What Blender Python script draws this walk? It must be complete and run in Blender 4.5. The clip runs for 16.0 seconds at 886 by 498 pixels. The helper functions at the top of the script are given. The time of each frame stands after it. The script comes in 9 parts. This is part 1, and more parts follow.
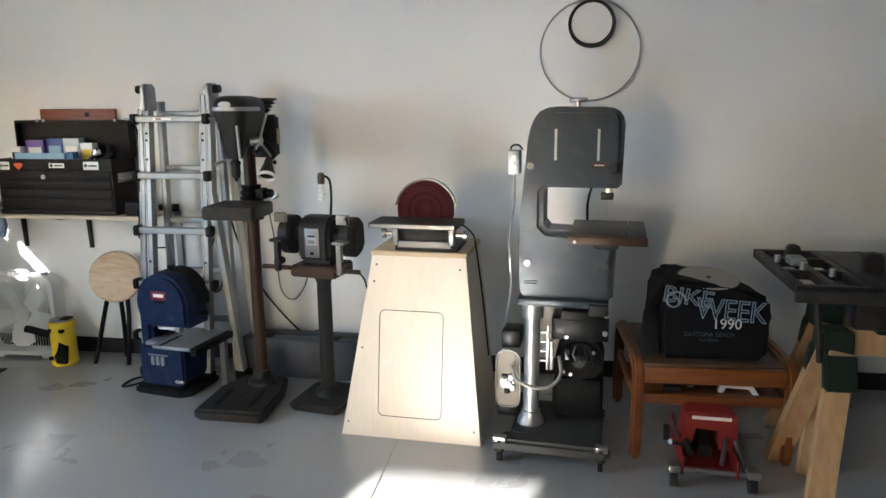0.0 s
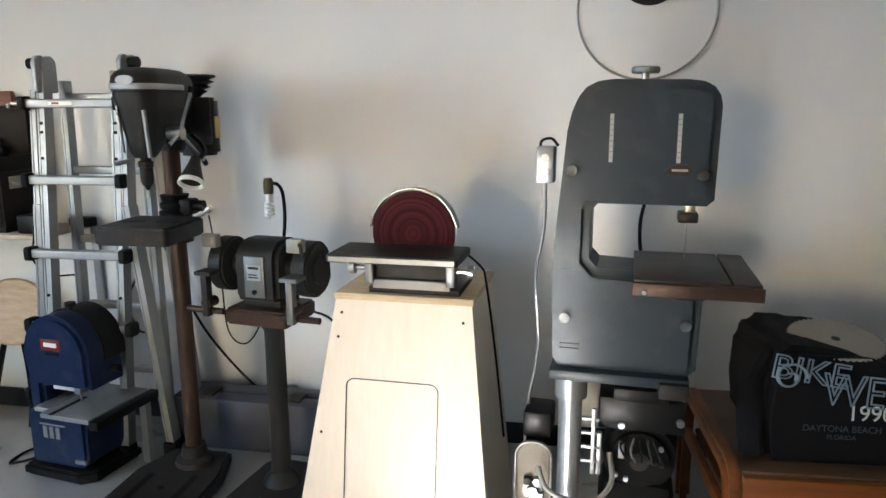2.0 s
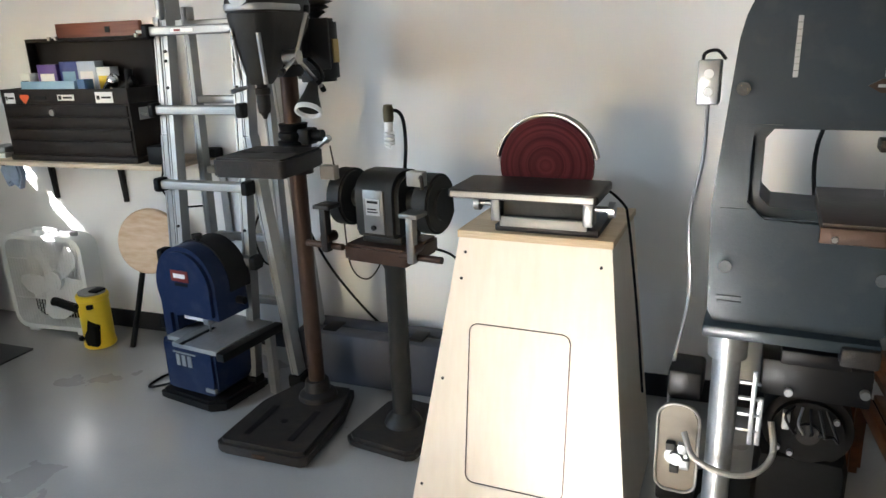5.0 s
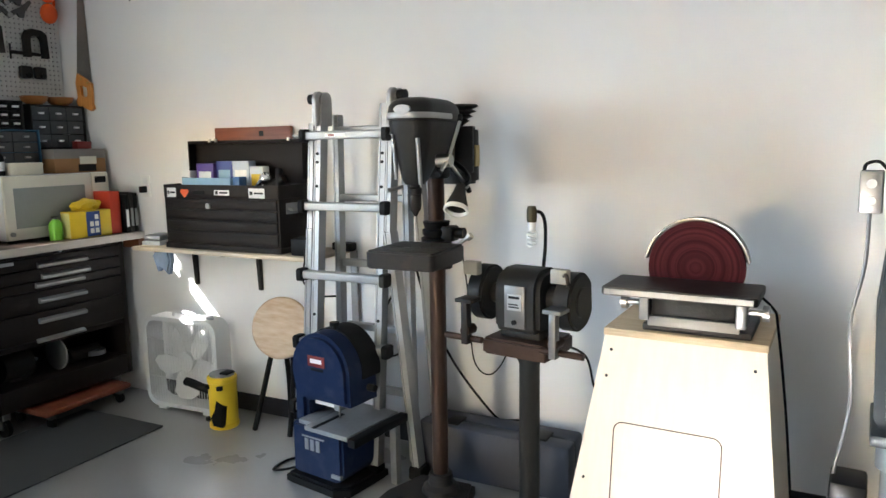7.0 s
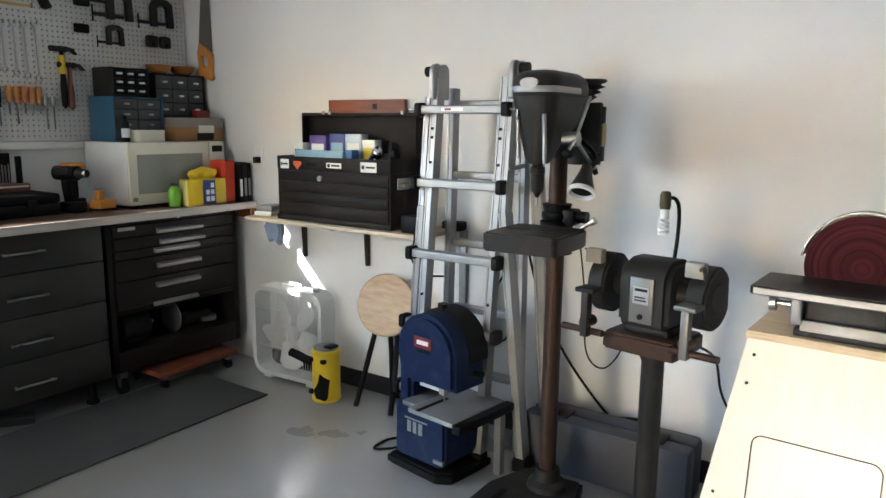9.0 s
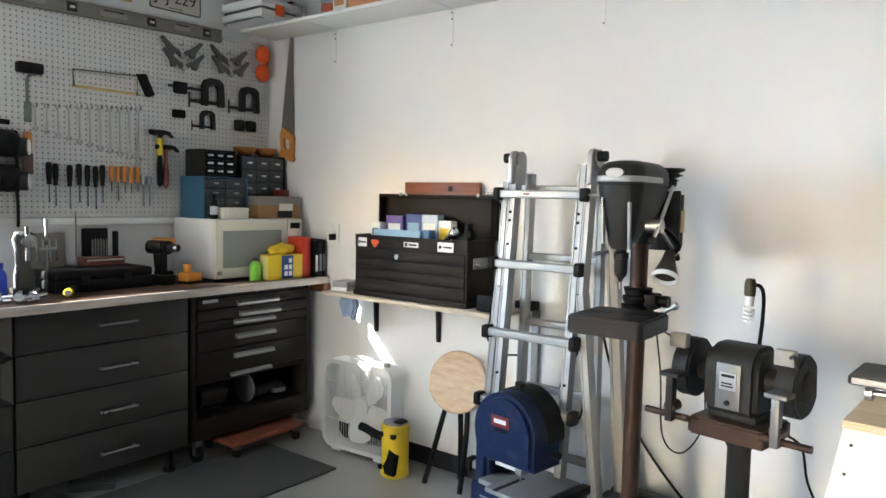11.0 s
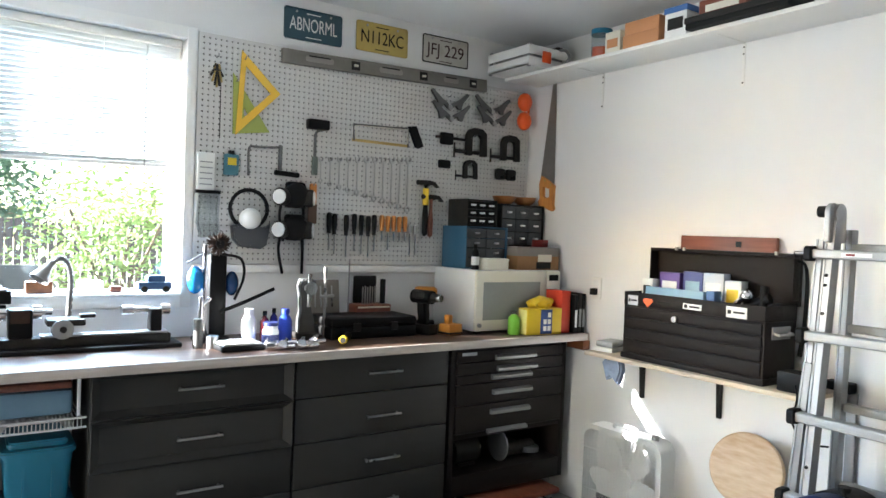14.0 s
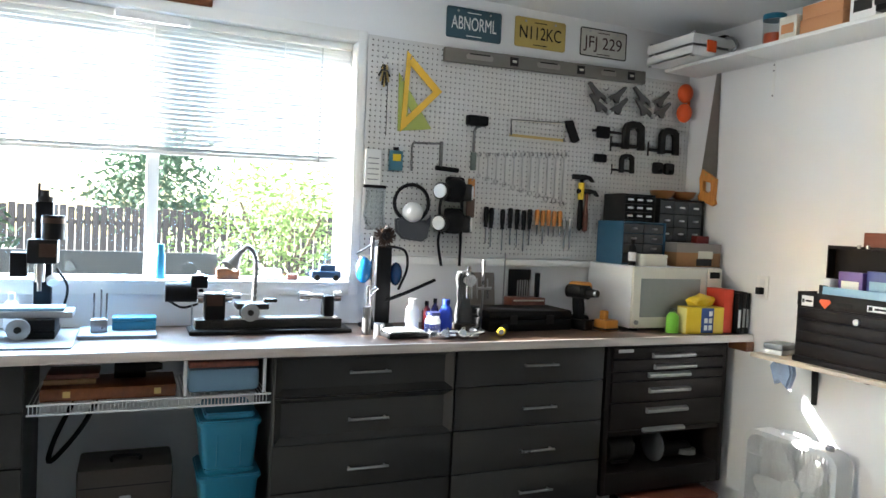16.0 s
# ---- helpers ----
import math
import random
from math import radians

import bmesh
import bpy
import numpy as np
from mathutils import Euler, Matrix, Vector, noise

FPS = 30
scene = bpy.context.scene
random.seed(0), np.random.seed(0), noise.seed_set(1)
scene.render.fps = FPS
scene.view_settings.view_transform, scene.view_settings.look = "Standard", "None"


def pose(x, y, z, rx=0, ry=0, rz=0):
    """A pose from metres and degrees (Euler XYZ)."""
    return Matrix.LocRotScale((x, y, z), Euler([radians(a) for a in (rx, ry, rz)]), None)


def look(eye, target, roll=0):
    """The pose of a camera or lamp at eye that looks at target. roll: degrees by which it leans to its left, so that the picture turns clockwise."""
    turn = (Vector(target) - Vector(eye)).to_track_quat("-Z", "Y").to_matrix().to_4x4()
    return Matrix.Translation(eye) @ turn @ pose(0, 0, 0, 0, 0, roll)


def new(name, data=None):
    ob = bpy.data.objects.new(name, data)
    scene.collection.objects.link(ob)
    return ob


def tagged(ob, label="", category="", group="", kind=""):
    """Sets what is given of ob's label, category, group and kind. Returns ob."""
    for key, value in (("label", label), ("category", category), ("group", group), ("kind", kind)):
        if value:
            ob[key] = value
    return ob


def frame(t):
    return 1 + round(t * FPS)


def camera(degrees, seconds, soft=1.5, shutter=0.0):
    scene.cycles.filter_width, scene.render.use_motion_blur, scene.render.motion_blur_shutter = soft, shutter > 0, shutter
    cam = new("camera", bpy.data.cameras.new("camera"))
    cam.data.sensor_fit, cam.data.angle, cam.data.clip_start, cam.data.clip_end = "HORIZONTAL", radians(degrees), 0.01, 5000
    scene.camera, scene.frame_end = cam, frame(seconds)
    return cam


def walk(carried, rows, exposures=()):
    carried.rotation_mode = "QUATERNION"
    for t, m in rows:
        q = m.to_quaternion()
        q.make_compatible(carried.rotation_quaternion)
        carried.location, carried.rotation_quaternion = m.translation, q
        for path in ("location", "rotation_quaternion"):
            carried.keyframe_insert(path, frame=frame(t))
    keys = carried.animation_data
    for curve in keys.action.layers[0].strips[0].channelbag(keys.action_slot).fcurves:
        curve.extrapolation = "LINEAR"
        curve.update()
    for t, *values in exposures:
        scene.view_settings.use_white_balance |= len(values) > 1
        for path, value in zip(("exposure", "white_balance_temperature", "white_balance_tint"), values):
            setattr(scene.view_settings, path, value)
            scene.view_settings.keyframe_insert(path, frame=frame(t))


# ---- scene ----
cam = camera(64.2, 16.0)
PATH = [
    (0, (4.087, -3.77, 1.465), (3.785, -1.833, 1.069), -0.4),
    (0.5, (4.086, -3.554, 1.44), (3.776, -1.608, 1.101), -1.9),
    (1, (4.072, -3.289, 1.431), (3.71, -1.358, 1.057), -2.2),
    (1.5, (4.008, -3.02, 1.408), (3.756, -1.073, 1.027), 0.0),
    (2, (3.976, -2.778, 1.394), (3.647, -0.846, 0.998), -0.2),
    (2.5, (3.986, -2.603, 1.383), (3.521, -0.701, 0.973), -1.7),
    (3, (3.975, -2.57, 1.375), (3.552, -0.668, 0.922), -1.2),
    (3.5, (3.974, -2.582, 1.342), (3.593, -0.737, 0.671), -3.4),
    (4, (3.96, -2.599, 1.33), (3.527, -0.849, 0.464), -3.2),
    (4.5, (3.956, -2.601, 1.336), (3.534, -0.803, 0.567), -2.1),
    (5, (3.917, -2.571, 1.359), (3.253, -0.775, 0.78), -2.0),
    (5.2, (3.897, -2.548, 1.357), (3.138, -0.786, 0.789), -2.1),
    (7.3, (3.749, -2.748, 1.358), (2.863, -0.972, 1.111), -0.5),
    (7.5, (3.745, -2.732, 1.364), (2.84, -0.964, 1.131), -0.3),
    (8, (3.714, -2.685, 1.337), (2.648, -1.023, 1.022), -0.5),
    (8.2, (3.695, -2.66, 1.331), (2.637, -1.01, 0.946), 0.2),
    (10.3, (3.579, -2.752, 1.388), (2.394, -1.148, 1.239), 0.2),
    (10.5, (3.582, -2.78, 1.389), (2.391, -1.179, 1.264), 0.2),
    (11, (3.558, -2.823, 1.382), (2.344, -1.24, 1.241), 1.3),
    (11.5, (3.487, -2.747, 1.374), (2.25, -1.179, 1.256), 0.8),
    (12, (3.377, -2.639, 1.373), (2.04, -1.155, 1.274), -0.3),
    (12.5, (3.304, -2.666, 1.376), (1.824, -1.33, 1.219), 0.0),
    (13, (3.284, -2.703, 1.406), (1.757, -1.414, 1.315), 0.8),
    (13.5, (3.266, -2.766, 1.42), (1.66, -1.576, 1.335), 1.8),
    (14, (3.258, -2.817, 1.431), (1.609, -1.687, 1.387), 2.2),
    (14.5, (3.246, -2.85, 1.42), (1.552, -1.788, 1.366), 2.4),
    (15, (3.248, -2.879, 1.423), (1.515, -1.882, 1.375), 2.6),
    (15.5, (3.244, -2.91, 1.423), (1.458, -2.012, 1.355), 2.5),
    (16, (3.239, -2.939, 1.423), (1.409, -2.135, 1.348), 2.7),
]
EXPOSURES = [(0.0, 3.02), (1.5, 3.14), (3.5, 2.96), (4.5, 3.17), (5.2, 3.2), (7.5, 3.46), (8.0, 3.17), (10.5, 3.68), (11.5, 3.72), (12.5, 3.86), (14.0, 3.86), (16.0, 3.73)]
walk(cam, [(t, look(eye, target, roll)) for t, eye, target, roll in PATH], EXPOSURES)

# ---- world, sun, exposure ----
SUN_WAY = Vector((0.335, 1.0, -0.345)).normalized()
world = bpy.data.worlds.new("sky")
scene.world = world
world.use_nodes = True
wn = world.node_tree
sky = wn.nodes.new("ShaderNodeTexSky")
sky.sky_type, sky.sun_disc = "NISHITA", False
sky.sun_elevation = math.asin(-SUN_WAY.z)
sky.sun_rotation = math.atan2(-SUN_WAY.x, -SUN_WAY.y)
wn.links.new(sky.outputs[0], wn.nodes["Background"].inputs[0])
wn.nodes["Background"].inputs[1].default_value = 0.15
sun = new("sun", bpy.data.lights.new("sun", "SUN"))
sun.data.energy, sun.data.angle, sun.data.color = 5.0, radians(0.5), (1.0, 0.99, 0.98)
sun.matrix_world = look((0, -20, 10), Vector((0, -20, 10)) + SUN_WAY)


def sky_lamp(name, eye, target, wide, high, power, color, spread):
    lamp = new(name, bpy.data.lights.new(name, "AREA"))
    lamp.data.shape, lamp.data.size, lamp.data.size_y = "RECTANGLE", wide, high
    lamp.data.energy, lamp.data.color = power, color
    lamp.data.spread = radians(spread)
    lamp.matrix_world = look(eye, target)
    return lamp


sky_lamp("window_daylight", (-0.022, -2.88, 1.67), (3.0, -2.88, 1.45), 1.70, 1.08, 3.6, (0.93, 0.97, 1.0), 160)
sky_lamp("window_skylight", (-0.16, -2.88, 1.42), (2.6, -2.1, -0.9), 1.6, 0.56, 6, (0.36, 0.64, 1.0), 120)
sky_lamp("doorway_daylight", (1.69, -7.3, 1.03), (1.69, 0, 1.0), 0.66, 2.0, 2, (0.95, 0.97, 1.0), 170)


# ---- materials ----
def mat(name, color, rough=0.5, metal=0.0, vary=0.12, scale=6.0, bump=0.05, grain=60.0, dirt=None, dirt_amount=0.0, coat=0.0):
    """Principled material with large blotches, fine grain and relief."""
    m = bpy.data.materials.new(name)
    m.use_nodes = True
    nt = m.node_tree
    bsdf = nt.nodes["Principled BSDF"]
    tc = nt.nodes.new("ShaderNodeTexCoord")
    big, fine = nt.nodes.new("ShaderNodeTexNoise"), nt.nodes.new("ShaderNodeTexNoise")
    big.inputs["Scale"].default_value, big.inputs["Detail"].default_value = scale, 5
    fine.inputs["Scale"].default_value, fine.inputs["Detail"].default_value = grain, 4
    for n in (big, fine):
        nt.links.new(tc.outputs["Object"], n.inputs["Vector"])
    ramp = nt.nodes.new("ShaderNodeMix")
    ramp.data_type = "RGBA"
    lo = [max(0.0, c * (1 - vary)) for c in color]
    hi = [min(1.0, c * (1 + vary)) for c in color]
    ramp.inputs["A"].default_value, ramp.inputs["B"].default_value = (*lo, 1), (*hi, 1)
    mixf = nt.nodes.new("ShaderNodeMath")
    mixf.operation = "MULTIPLY_ADD"
    nt.links.new(fine.outputs["Fac"], mixf.inputs[0])
    mixf.inputs[1].default_value = 0.4
    half = nt.nodes.new("ShaderNodeMath")
    half.operation = "MULTIPLY"
    half.inputs[1].default_value = 0.6
    nt.links.new(big.outputs["Fac"], half.inputs[0])
    nt.links.new(half.outputs[0], mixf.inputs[2])
    nt.links.new(mixf.outputs[0], ramp.inputs["Factor"])
    out = ramp.outputs["Result"]
    if dirt:
        spots = nt.nodes.new("ShaderNodeTexNoise")
        spots.inputs["Scale"].default_value, spots.inputs["Detail"].default_value = scale * 1.7, 8
        nt.links.new(tc.outputs["Object"], spots.inputs["Vector"])
        cut = nt.nodes.new("ShaderNodeValToRGB")
        cut.color_ramp.elements[0].position, cut.color_ramp.elements[1].position = 0.52, 0.72
        nt.links.new(spots.outputs["Fac"], cut.inputs[0])
        amount = nt.nodes.new("ShaderNodeMath")
        amount.operation = "MULTIPLY"
        amount.inputs[1].default_value = dirt_amount
        nt.links.new(cut.outputs[0], amount.inputs[0])
        over = nt.nodes.new("ShaderNodeMix")
        over.data_type = "RGBA"
        nt.links.new(amount.outputs[0], over.inputs["Factor"])
        nt.links.new(out, over.inputs["A"])
        over.inputs["B"].default_value = (*dirt, 1)
        out = over.outputs["Result"]
    nt.links.new(out, bsdf.inputs["Base Color"])
    bsdf.inputs["Metallic"].default_value = metal
    if max(color) < 0.1:
        bsdf.inputs["Specular IOR Level"].default_value = 0.18
    rmap = nt.nodes.new("ShaderNodeMapRange")
    rmap.inputs["To Min"].default_value, rmap.inputs["To Max"].default_value = max(0.03, rough - 0.1), min(1.0, rough + 0.1)
    nt.links.new(big.outputs["Fac"], rmap.inputs["Value"])
    nt.links.new(rmap.outputs[0], bsdf.inputs["Roughness"])
    if coat:
        bsdf.inputs["Coat Weight"].default_value = coat
        bsdf.inputs["Coat Roughness"].default_value = 0.20
        bsdf.inputs["Coat IOR"].default_value = 1.65
    if bump:
        b = nt.nodes.new("ShaderNodeBump")
        b.inputs["Strength"].default_value, b.inputs["Distance"].default_value = min(1.0, bump * 4), 0.004
        nt.links.new(fine.outputs["Fac"], b.inputs["Height"])
        nt.links.new(b.outputs[0], bsdf.inputs["Normal"])
    return m


def wood(name, dark, light, rough=0.45, axis=2, scale=9.0, bands=9.0):
    """Wood with grain stretched along one axis."""
    m = bpy.data.materials.new(name)
    m.use_nodes = True
    nt = m.node_tree
    bsdf = nt.nodes["Principled BSDF"]
    tc, mp = nt.nodes.new("ShaderNodeTexCoord"), nt.nodes.new("ShaderNodeMapping")
    stretch = [scale, scale, scale]
    stretch[axis] = scale * 0.08
    mp.inputs["Scale"].default_value = stretch
    nt.links.new(tc.outputs["Object"], mp.inputs["Vector"])
    ring, fine = nt.nodes.new("ShaderNodeTexNoise"), nt.nodes.new("ShaderNodeTexNoise")
    ring.inputs["Scale"].default_value, ring.inputs["Detail"].default_value, ring.inputs["Distortion"].default_value = 1.3, 6, 0.8
    fine.inputs["Scale"].default_value, fine.inputs["Detail"].default_value = bands, 6
    for n in (ring, fine):
        nt.links.new(mp.outputs[0], n.inputs["Vector"])
    add = nt.nodes.new("ShaderNodeMath")
    add.operation = "ADD"
    nt.links.new(ring.outputs["Fac"], add.inputs[0])
    nt.links.new(fine.outputs["Fac"], add.inputs[1])
    rng = nt.nodes.new("ShaderNodeMapRange")
    rng.inputs["From Min"].default_value, rng.inputs["From Max"].default_value = 0.7, 1.3
    nt.links.new(add.outputs[0], rng.inputs["Value"])
    mix = nt.nodes.new("ShaderNodeMix")
    mix.data_type = "RGBA"
    mix.inputs["A"].default_value, mix.inputs["B"].default_value = (*dark, 1), (*light, 1)
    nt.links.new(rng.outputs[0], mix.inputs["Factor"])
    nt.links.new(mix.outputs["Result"], bsdf.inputs["Base Color"])
    bsdf.inputs["Roughness"].default_value = rough
    b = nt.nodes.new("ShaderNodeBump")
    b.inputs["Strength"].default_value, b.inputs["Distance"].default_value = 0.15, 0.002
    nt.links.new(fine.outputs["Fac"], b.inputs["Height"])
    nt.links.new(b.outputs[0], bsdf.inputs["Normal"])
    return m


def clear(name, tint=(1, 1, 1), gloss=0.08):
    """Thin clear glass or plastic: mostly see-through, with a faint reflection."""
    m = bpy.data.materials.new(name)
    m.use_nodes = True
    nt = m.node_tree
    nt.nodes.remove(nt.nodes["Principled BSDF"])
    a, g, mx = nt.nodes.new("ShaderNodeBsdfTransparent"), nt.nodes.new("ShaderNodeBsdfGlossy"), nt.nodes.new("ShaderNodeMixShader")
    a.inputs[0].default_value, g.inputs["Roughness"].default_value = (*tint, 1), 0.05
    mx.inputs[0].default_value = gloss
    nt.links.new(a.outputs[0], mx.inputs[1])
    nt.links.new(g.outputs[0], mx.inputs[2])
    nt.links.new(mx.outputs[0], nt.nodes["Material Output"].inputs[0])
    return m


def slat_plastic(name, color):
    """White vinyl that lets some daylight through."""
    m = mat(name, color, 0.5, bump=0.0)
    nt = m.node_tree
    tr, mx = nt.nodes.new("ShaderNodeBsdfTranslucent"), nt.nodes.new("ShaderNodeMixShader")
    tr.inputs[0].default_value = (*color, 1)
    mx.inputs[0].default_value = 0.09
    nt.links.new(nt.nodes["Principled BSDF"].outputs[0], mx.inputs[1])
    nt.links.new(tr.outputs[0], mx.inputs[2])
    nt.links.new(mx.outputs[0], nt.nodes["Material Output"].inputs[0])
    return m


WALLPAINT = mat("wall_paint", (0.785, 0.79, 0.79), 0.75, vary=0.03, scale=1.2, bump=0.05, grain=140, dirt=(0.66, 0.66, 0.65), dirt_amount=0.10)
# tone of the unseen walls, kept dark to lower the bounced light
UNSEENWALL = mat("unseen_dark_wall", (0.15, 0.147, 0.14), 0.8, vary=0.15, scale=3, bump=0.08, grain=60)
DARKSTEEL = mat("tarnished_steel", (0.16, 0.16, 0.155), 0.42, metal=0.7, vary=0.2, scale=20)
CEILPAINT = mat("ceiling_paint", (0.74, 0.745, 0.745), 0.85, vary=0.03, scale=1.5, bump=0.12, grain=90)
TRIMWHITE = mat("white_trim_paint", (0.8, 0.8, 0.78), 0.4, vary=0.03, bump=0.01)
CONCRETE = mat("sealed_concrete", (0.345, 0.34, 0.33), 0.30, vary=0.14, scale=2.2, bump=0.02, grain=120, dirt=(0.25, 0.245, 0.235), dirt_amount=0.13, coat=1.0)
VINYL = mat("dark_vinyl", (0.022, 0.023, 0.028), 0.6)
PEG = mat("pegboard_grey", (0.62, 0.615, 0.595), 0.5, vary=0.05, scale=3, bump=0.01)
CABGREY = mat("cabinet_grey", (0.040, 0.039, 0.037), 0.42, vary=0.08, scale=4, bump=0.01, grain=200)
KENBROWN = mat("wrinkle_brown_enamel", (0.012, 0.009, 0.008), 0.45, vary=0.15, scale=9, bump=0.10, grain=420)
DARKGREY = mat("machine_dark_grey", (0.020, 0.0195, 0.018), 0.48, vary=0.18, scale=9, bump=0.05, grain=160, dirt=(0.04, 0.034, 0.028), dirt_amount=0.4)
BSGREY = mat("blue_grey_enamel", (0.028, 0.038, 0.046), 0.36, vary=0.10, scale=7, bump=0.03, grain=150, dirt=(0.07, 0.07, 0.07), dirt_amount=0.35)
CASTIRON = mat("oiled_cast_iron", (0.024, 0.022, 0.021), 0.45, metal=0.2, vary=0.2, scale=10, bump=0.08, grain=220, dirt=(0.065, 0.045, 0.03), dirt_amount=0.4)
RUSTSTEEL = mat("browned_steel", (0.055, 0.033, 0.024), 0.42, metal=0.4, vary=0.3, scale=14, bump=0.05, grain=100, dirt=(0.04, 0.022, 0.016), dirt_amount=0.6)
STEEL = mat("bare_steel", (0.42, 0.42, 0.42), 0.3, metal=1.0, vary=0.12, scale=12, bump=0.03, grain=200)
CHROME = mat("chrome", (0.68, 0.68, 0.69), 0.14, metal=1.0, vary=0.04, bump=0.0)
ALU = mat("brushed_aluminium", (0.34, 0.345, 0.345), 0.45, metal=0.6, vary=0.08, scale=10, bump=0.03, grain=150)
GALV = mat("galvanised_steel", (0.32, 0.325, 0.33), 0.45, metal=0.7, vary=0.2, scale=30, bump=0.03)
BLACK = mat("black_plastic", (0.004, 0.004, 0.0044), 0.5, vary=0.2, scale=10, bump=0.02)
RUBBER = mat("black_rubber", (0.005, 0.005, 0.005), 0.8, vary=0.2, bump=0.05)
BLUE = mat("navy_enamel", (0.007, 0.017, 0.055), 0.40, vary=0.12, scale=8, bump=0.05, grain=200, dirt=(0.06, 0.07, 0.09), dirt_amount=0.3)
RED = mat("red_paint", (0.17, 0.010, 0.008), 0.45, vary=0.15, scale=8, bump=0.02)
ORANGE = mat("orange_plastic", (0.80, 0.10, 0.012), 0.42, vary=0.1, bump=0.02)
YELLOW = mat("yellow_plastic", (0.78, 0.55, 0.03), 0.42, vary=0.08, bump=0.02)
WHITEP = mat("white_plastic", (0.74, 0.75, 0.75), 0.4, vary=0.04, bump=0.0)
CREAM = mat("cream_enamel", (0.72, 0.70, 0.60), 0.38, vary=0.05, bump=0.0)
PAPER = mat("white_label", (0.78, 0.78, 0.76), 0.6, vary=0.04, bump=0.0)
TEAL = mat("teal_plastic", (0.010, 0.165, 0.27), 0.4, vary=0.12, scale=6, bump=0.01)
SKYBLUE = mat("pale_blue_plastic", (0.20, 0.36, 0.50), 0.45, vary=0.1, bump=0.02)
GREEN = mat("lime_green_plastic", (0.22, 0.62, 0.06), 0.3, vary=0.08, bump=0.0)
DKGREEN = mat("dark_green_paint", (0.014, 0.022, 0.015), 0.5, vary=0.2, scale=10, bump=0.03)


def ringed_abrasive(name, centre):
    """Abrasive paper worn in faint rings about its centre."""
    m = mat(name, (0.085, 0.016, 0.019), 0.85, vary=0.18, scale=14, bump=0.25, grain=500)
    nt = m.node_tree
    tc, far, ring, mix = nt.nodes.new("ShaderNodeTexCoord"), nt.nodes.new("ShaderNodeVectorMath"), nt.nodes.new("ShaderNodeTexNoise"), nt.nodes.new("ShaderNodeMix")
    far.operation, far.inputs[1].default_value = "DISTANCE", centre
    ring.noise_dimensions = "1D"
    ring.inputs["Scale"].default_value, ring.inputs["Detail"].default_value = 75.0, 3
    nt.links.new(tc.outputs["Object"], far.inputs[0])
    nt.links.new(far.outputs["Value"], ring.inputs["W"])
    mix.data_type, mix.blend_type = "RGBA", "MULTIPLY"
    cut = nt.nodes.new("ShaderNodeValToRGB")
    cut.color_ramp.elements[0].position, cut.color_ramp.elements[1].position = 0.35, 0.65
    cut.color_ramp.elements[0].color, cut.color_ramp.elements[1].color = (0.55, 0.52, 0.55, 1), (1.25, 1.35, 1.3, 1)
    nt.links.new(ring.outputs["Fac"], cut.inputs[0])
    base = nt.nodes["Principled BSDF"].inputs["Base Color"]
    nt.links.new(base.links[0].from_socket, mix.inputs["A"])
    nt.links.new(cut.outputs[0], mix.inputs["B"])
    mix.inputs["Factor"].default_value = 1.0
    nt.links.new(mix.outputs["Result"], base)
    return m


ABRASIVE = ringed_abrasive("maroon_abrasive", (0.0, -0.052, 0.178))
CLOTH = mat("black_cotton", (0.005, 0.005, 0.006), 0.95, vary=0.25, scale=14, bump=0.15, grain=300)
SHIRTINK = mat("pale_blue_ink", (0.16, 0.21, 0.26), 0.8, vary=0.35, scale=40, bump=0.0)
DIMINK = mat("faded_grey_ink", (0.045, 0.055, 0.065), 0.85, vary=0.3, scale=40, bump=0.0)
SHIRTWHITE = mat("white_ink", (0.55, 0.55, 0.54), 0.8, vary=0.15, scale=40, bump=0.0)
BRASS = mat("brass", (0.50, 0.36, 0.14), 0.35, metal=0.9, vary=0.15, bump=0.02)
MATGREY = mat("grey_floor_mat", (0.085, 0.088, 0.09), 0.85, vary=0.12, scale=5, bump=0.2, grain=160)
BENCHTOP = wood("dark_bench_top", (0.045, 0.024, 0.016), (0.115, 0.066, 0.044), 0.44, axis=1, scale=5)
BENCHEDGE = wood("worn_bench_edge", (0.36, 0.31, 0.27), (0.60, 0.55, 0.50), 0.45, axis=1, scale=5)
PLY = wood("pale_birch_plywood", (0.74, 0.64, 0.52), (0.80, 0.71, 0.60), 0.42, axis=2, scale=4, bands=14)
PLYEDGE = wood("plywood_edge", (0.48, 0.34, 0.20), (0.66, 0.50, 0.32), 0.55, axis=0, scale=30)
OAK = wood("honey_oak", (0.11, 0.030, 0.007), (0.20, 0.062, 0.015), 0.35, axis=0, scale=7)
PINE = wood("pine_lumber", (0.36, 0.21, 0.10), (0.50, 0.32, 0.165), 0.55, axis=2, scale=6)
SEATWOOD = wood("worn_seat_wood", (0.46, 0.30, 0.17), (0.64, 0.50, 0.36), 0.45, axis=0, scale=6)
REDWOOD = wood("red_stained_wood", (0.13, 0.035, 0.020), (0.24, 0.075, 0.040), 0.4, axis=0, scale=8)
SHELFWOOD = wood("particle_shelf", (0.50, 0.40, 0.30), (0.66, 0.55, 0.43), 0.6, axis=0, scale=8)
SAWHANDLE = wood("orange_varnished_handle", (0.50, 0.17, 0.03), (0.72, 0.32, 0.08), 0.35, axis=2, scale=12)
COFFEETOP = wood("worn_brown_top", (0.05, 0.026, 0.014), (0.11, 0.06, 0.032), 0.4, axis=0, scale=7)
BRONZE = mat("dark_bronze", (0.07, 0.06, 0.035), 0.5, metal=0.4)
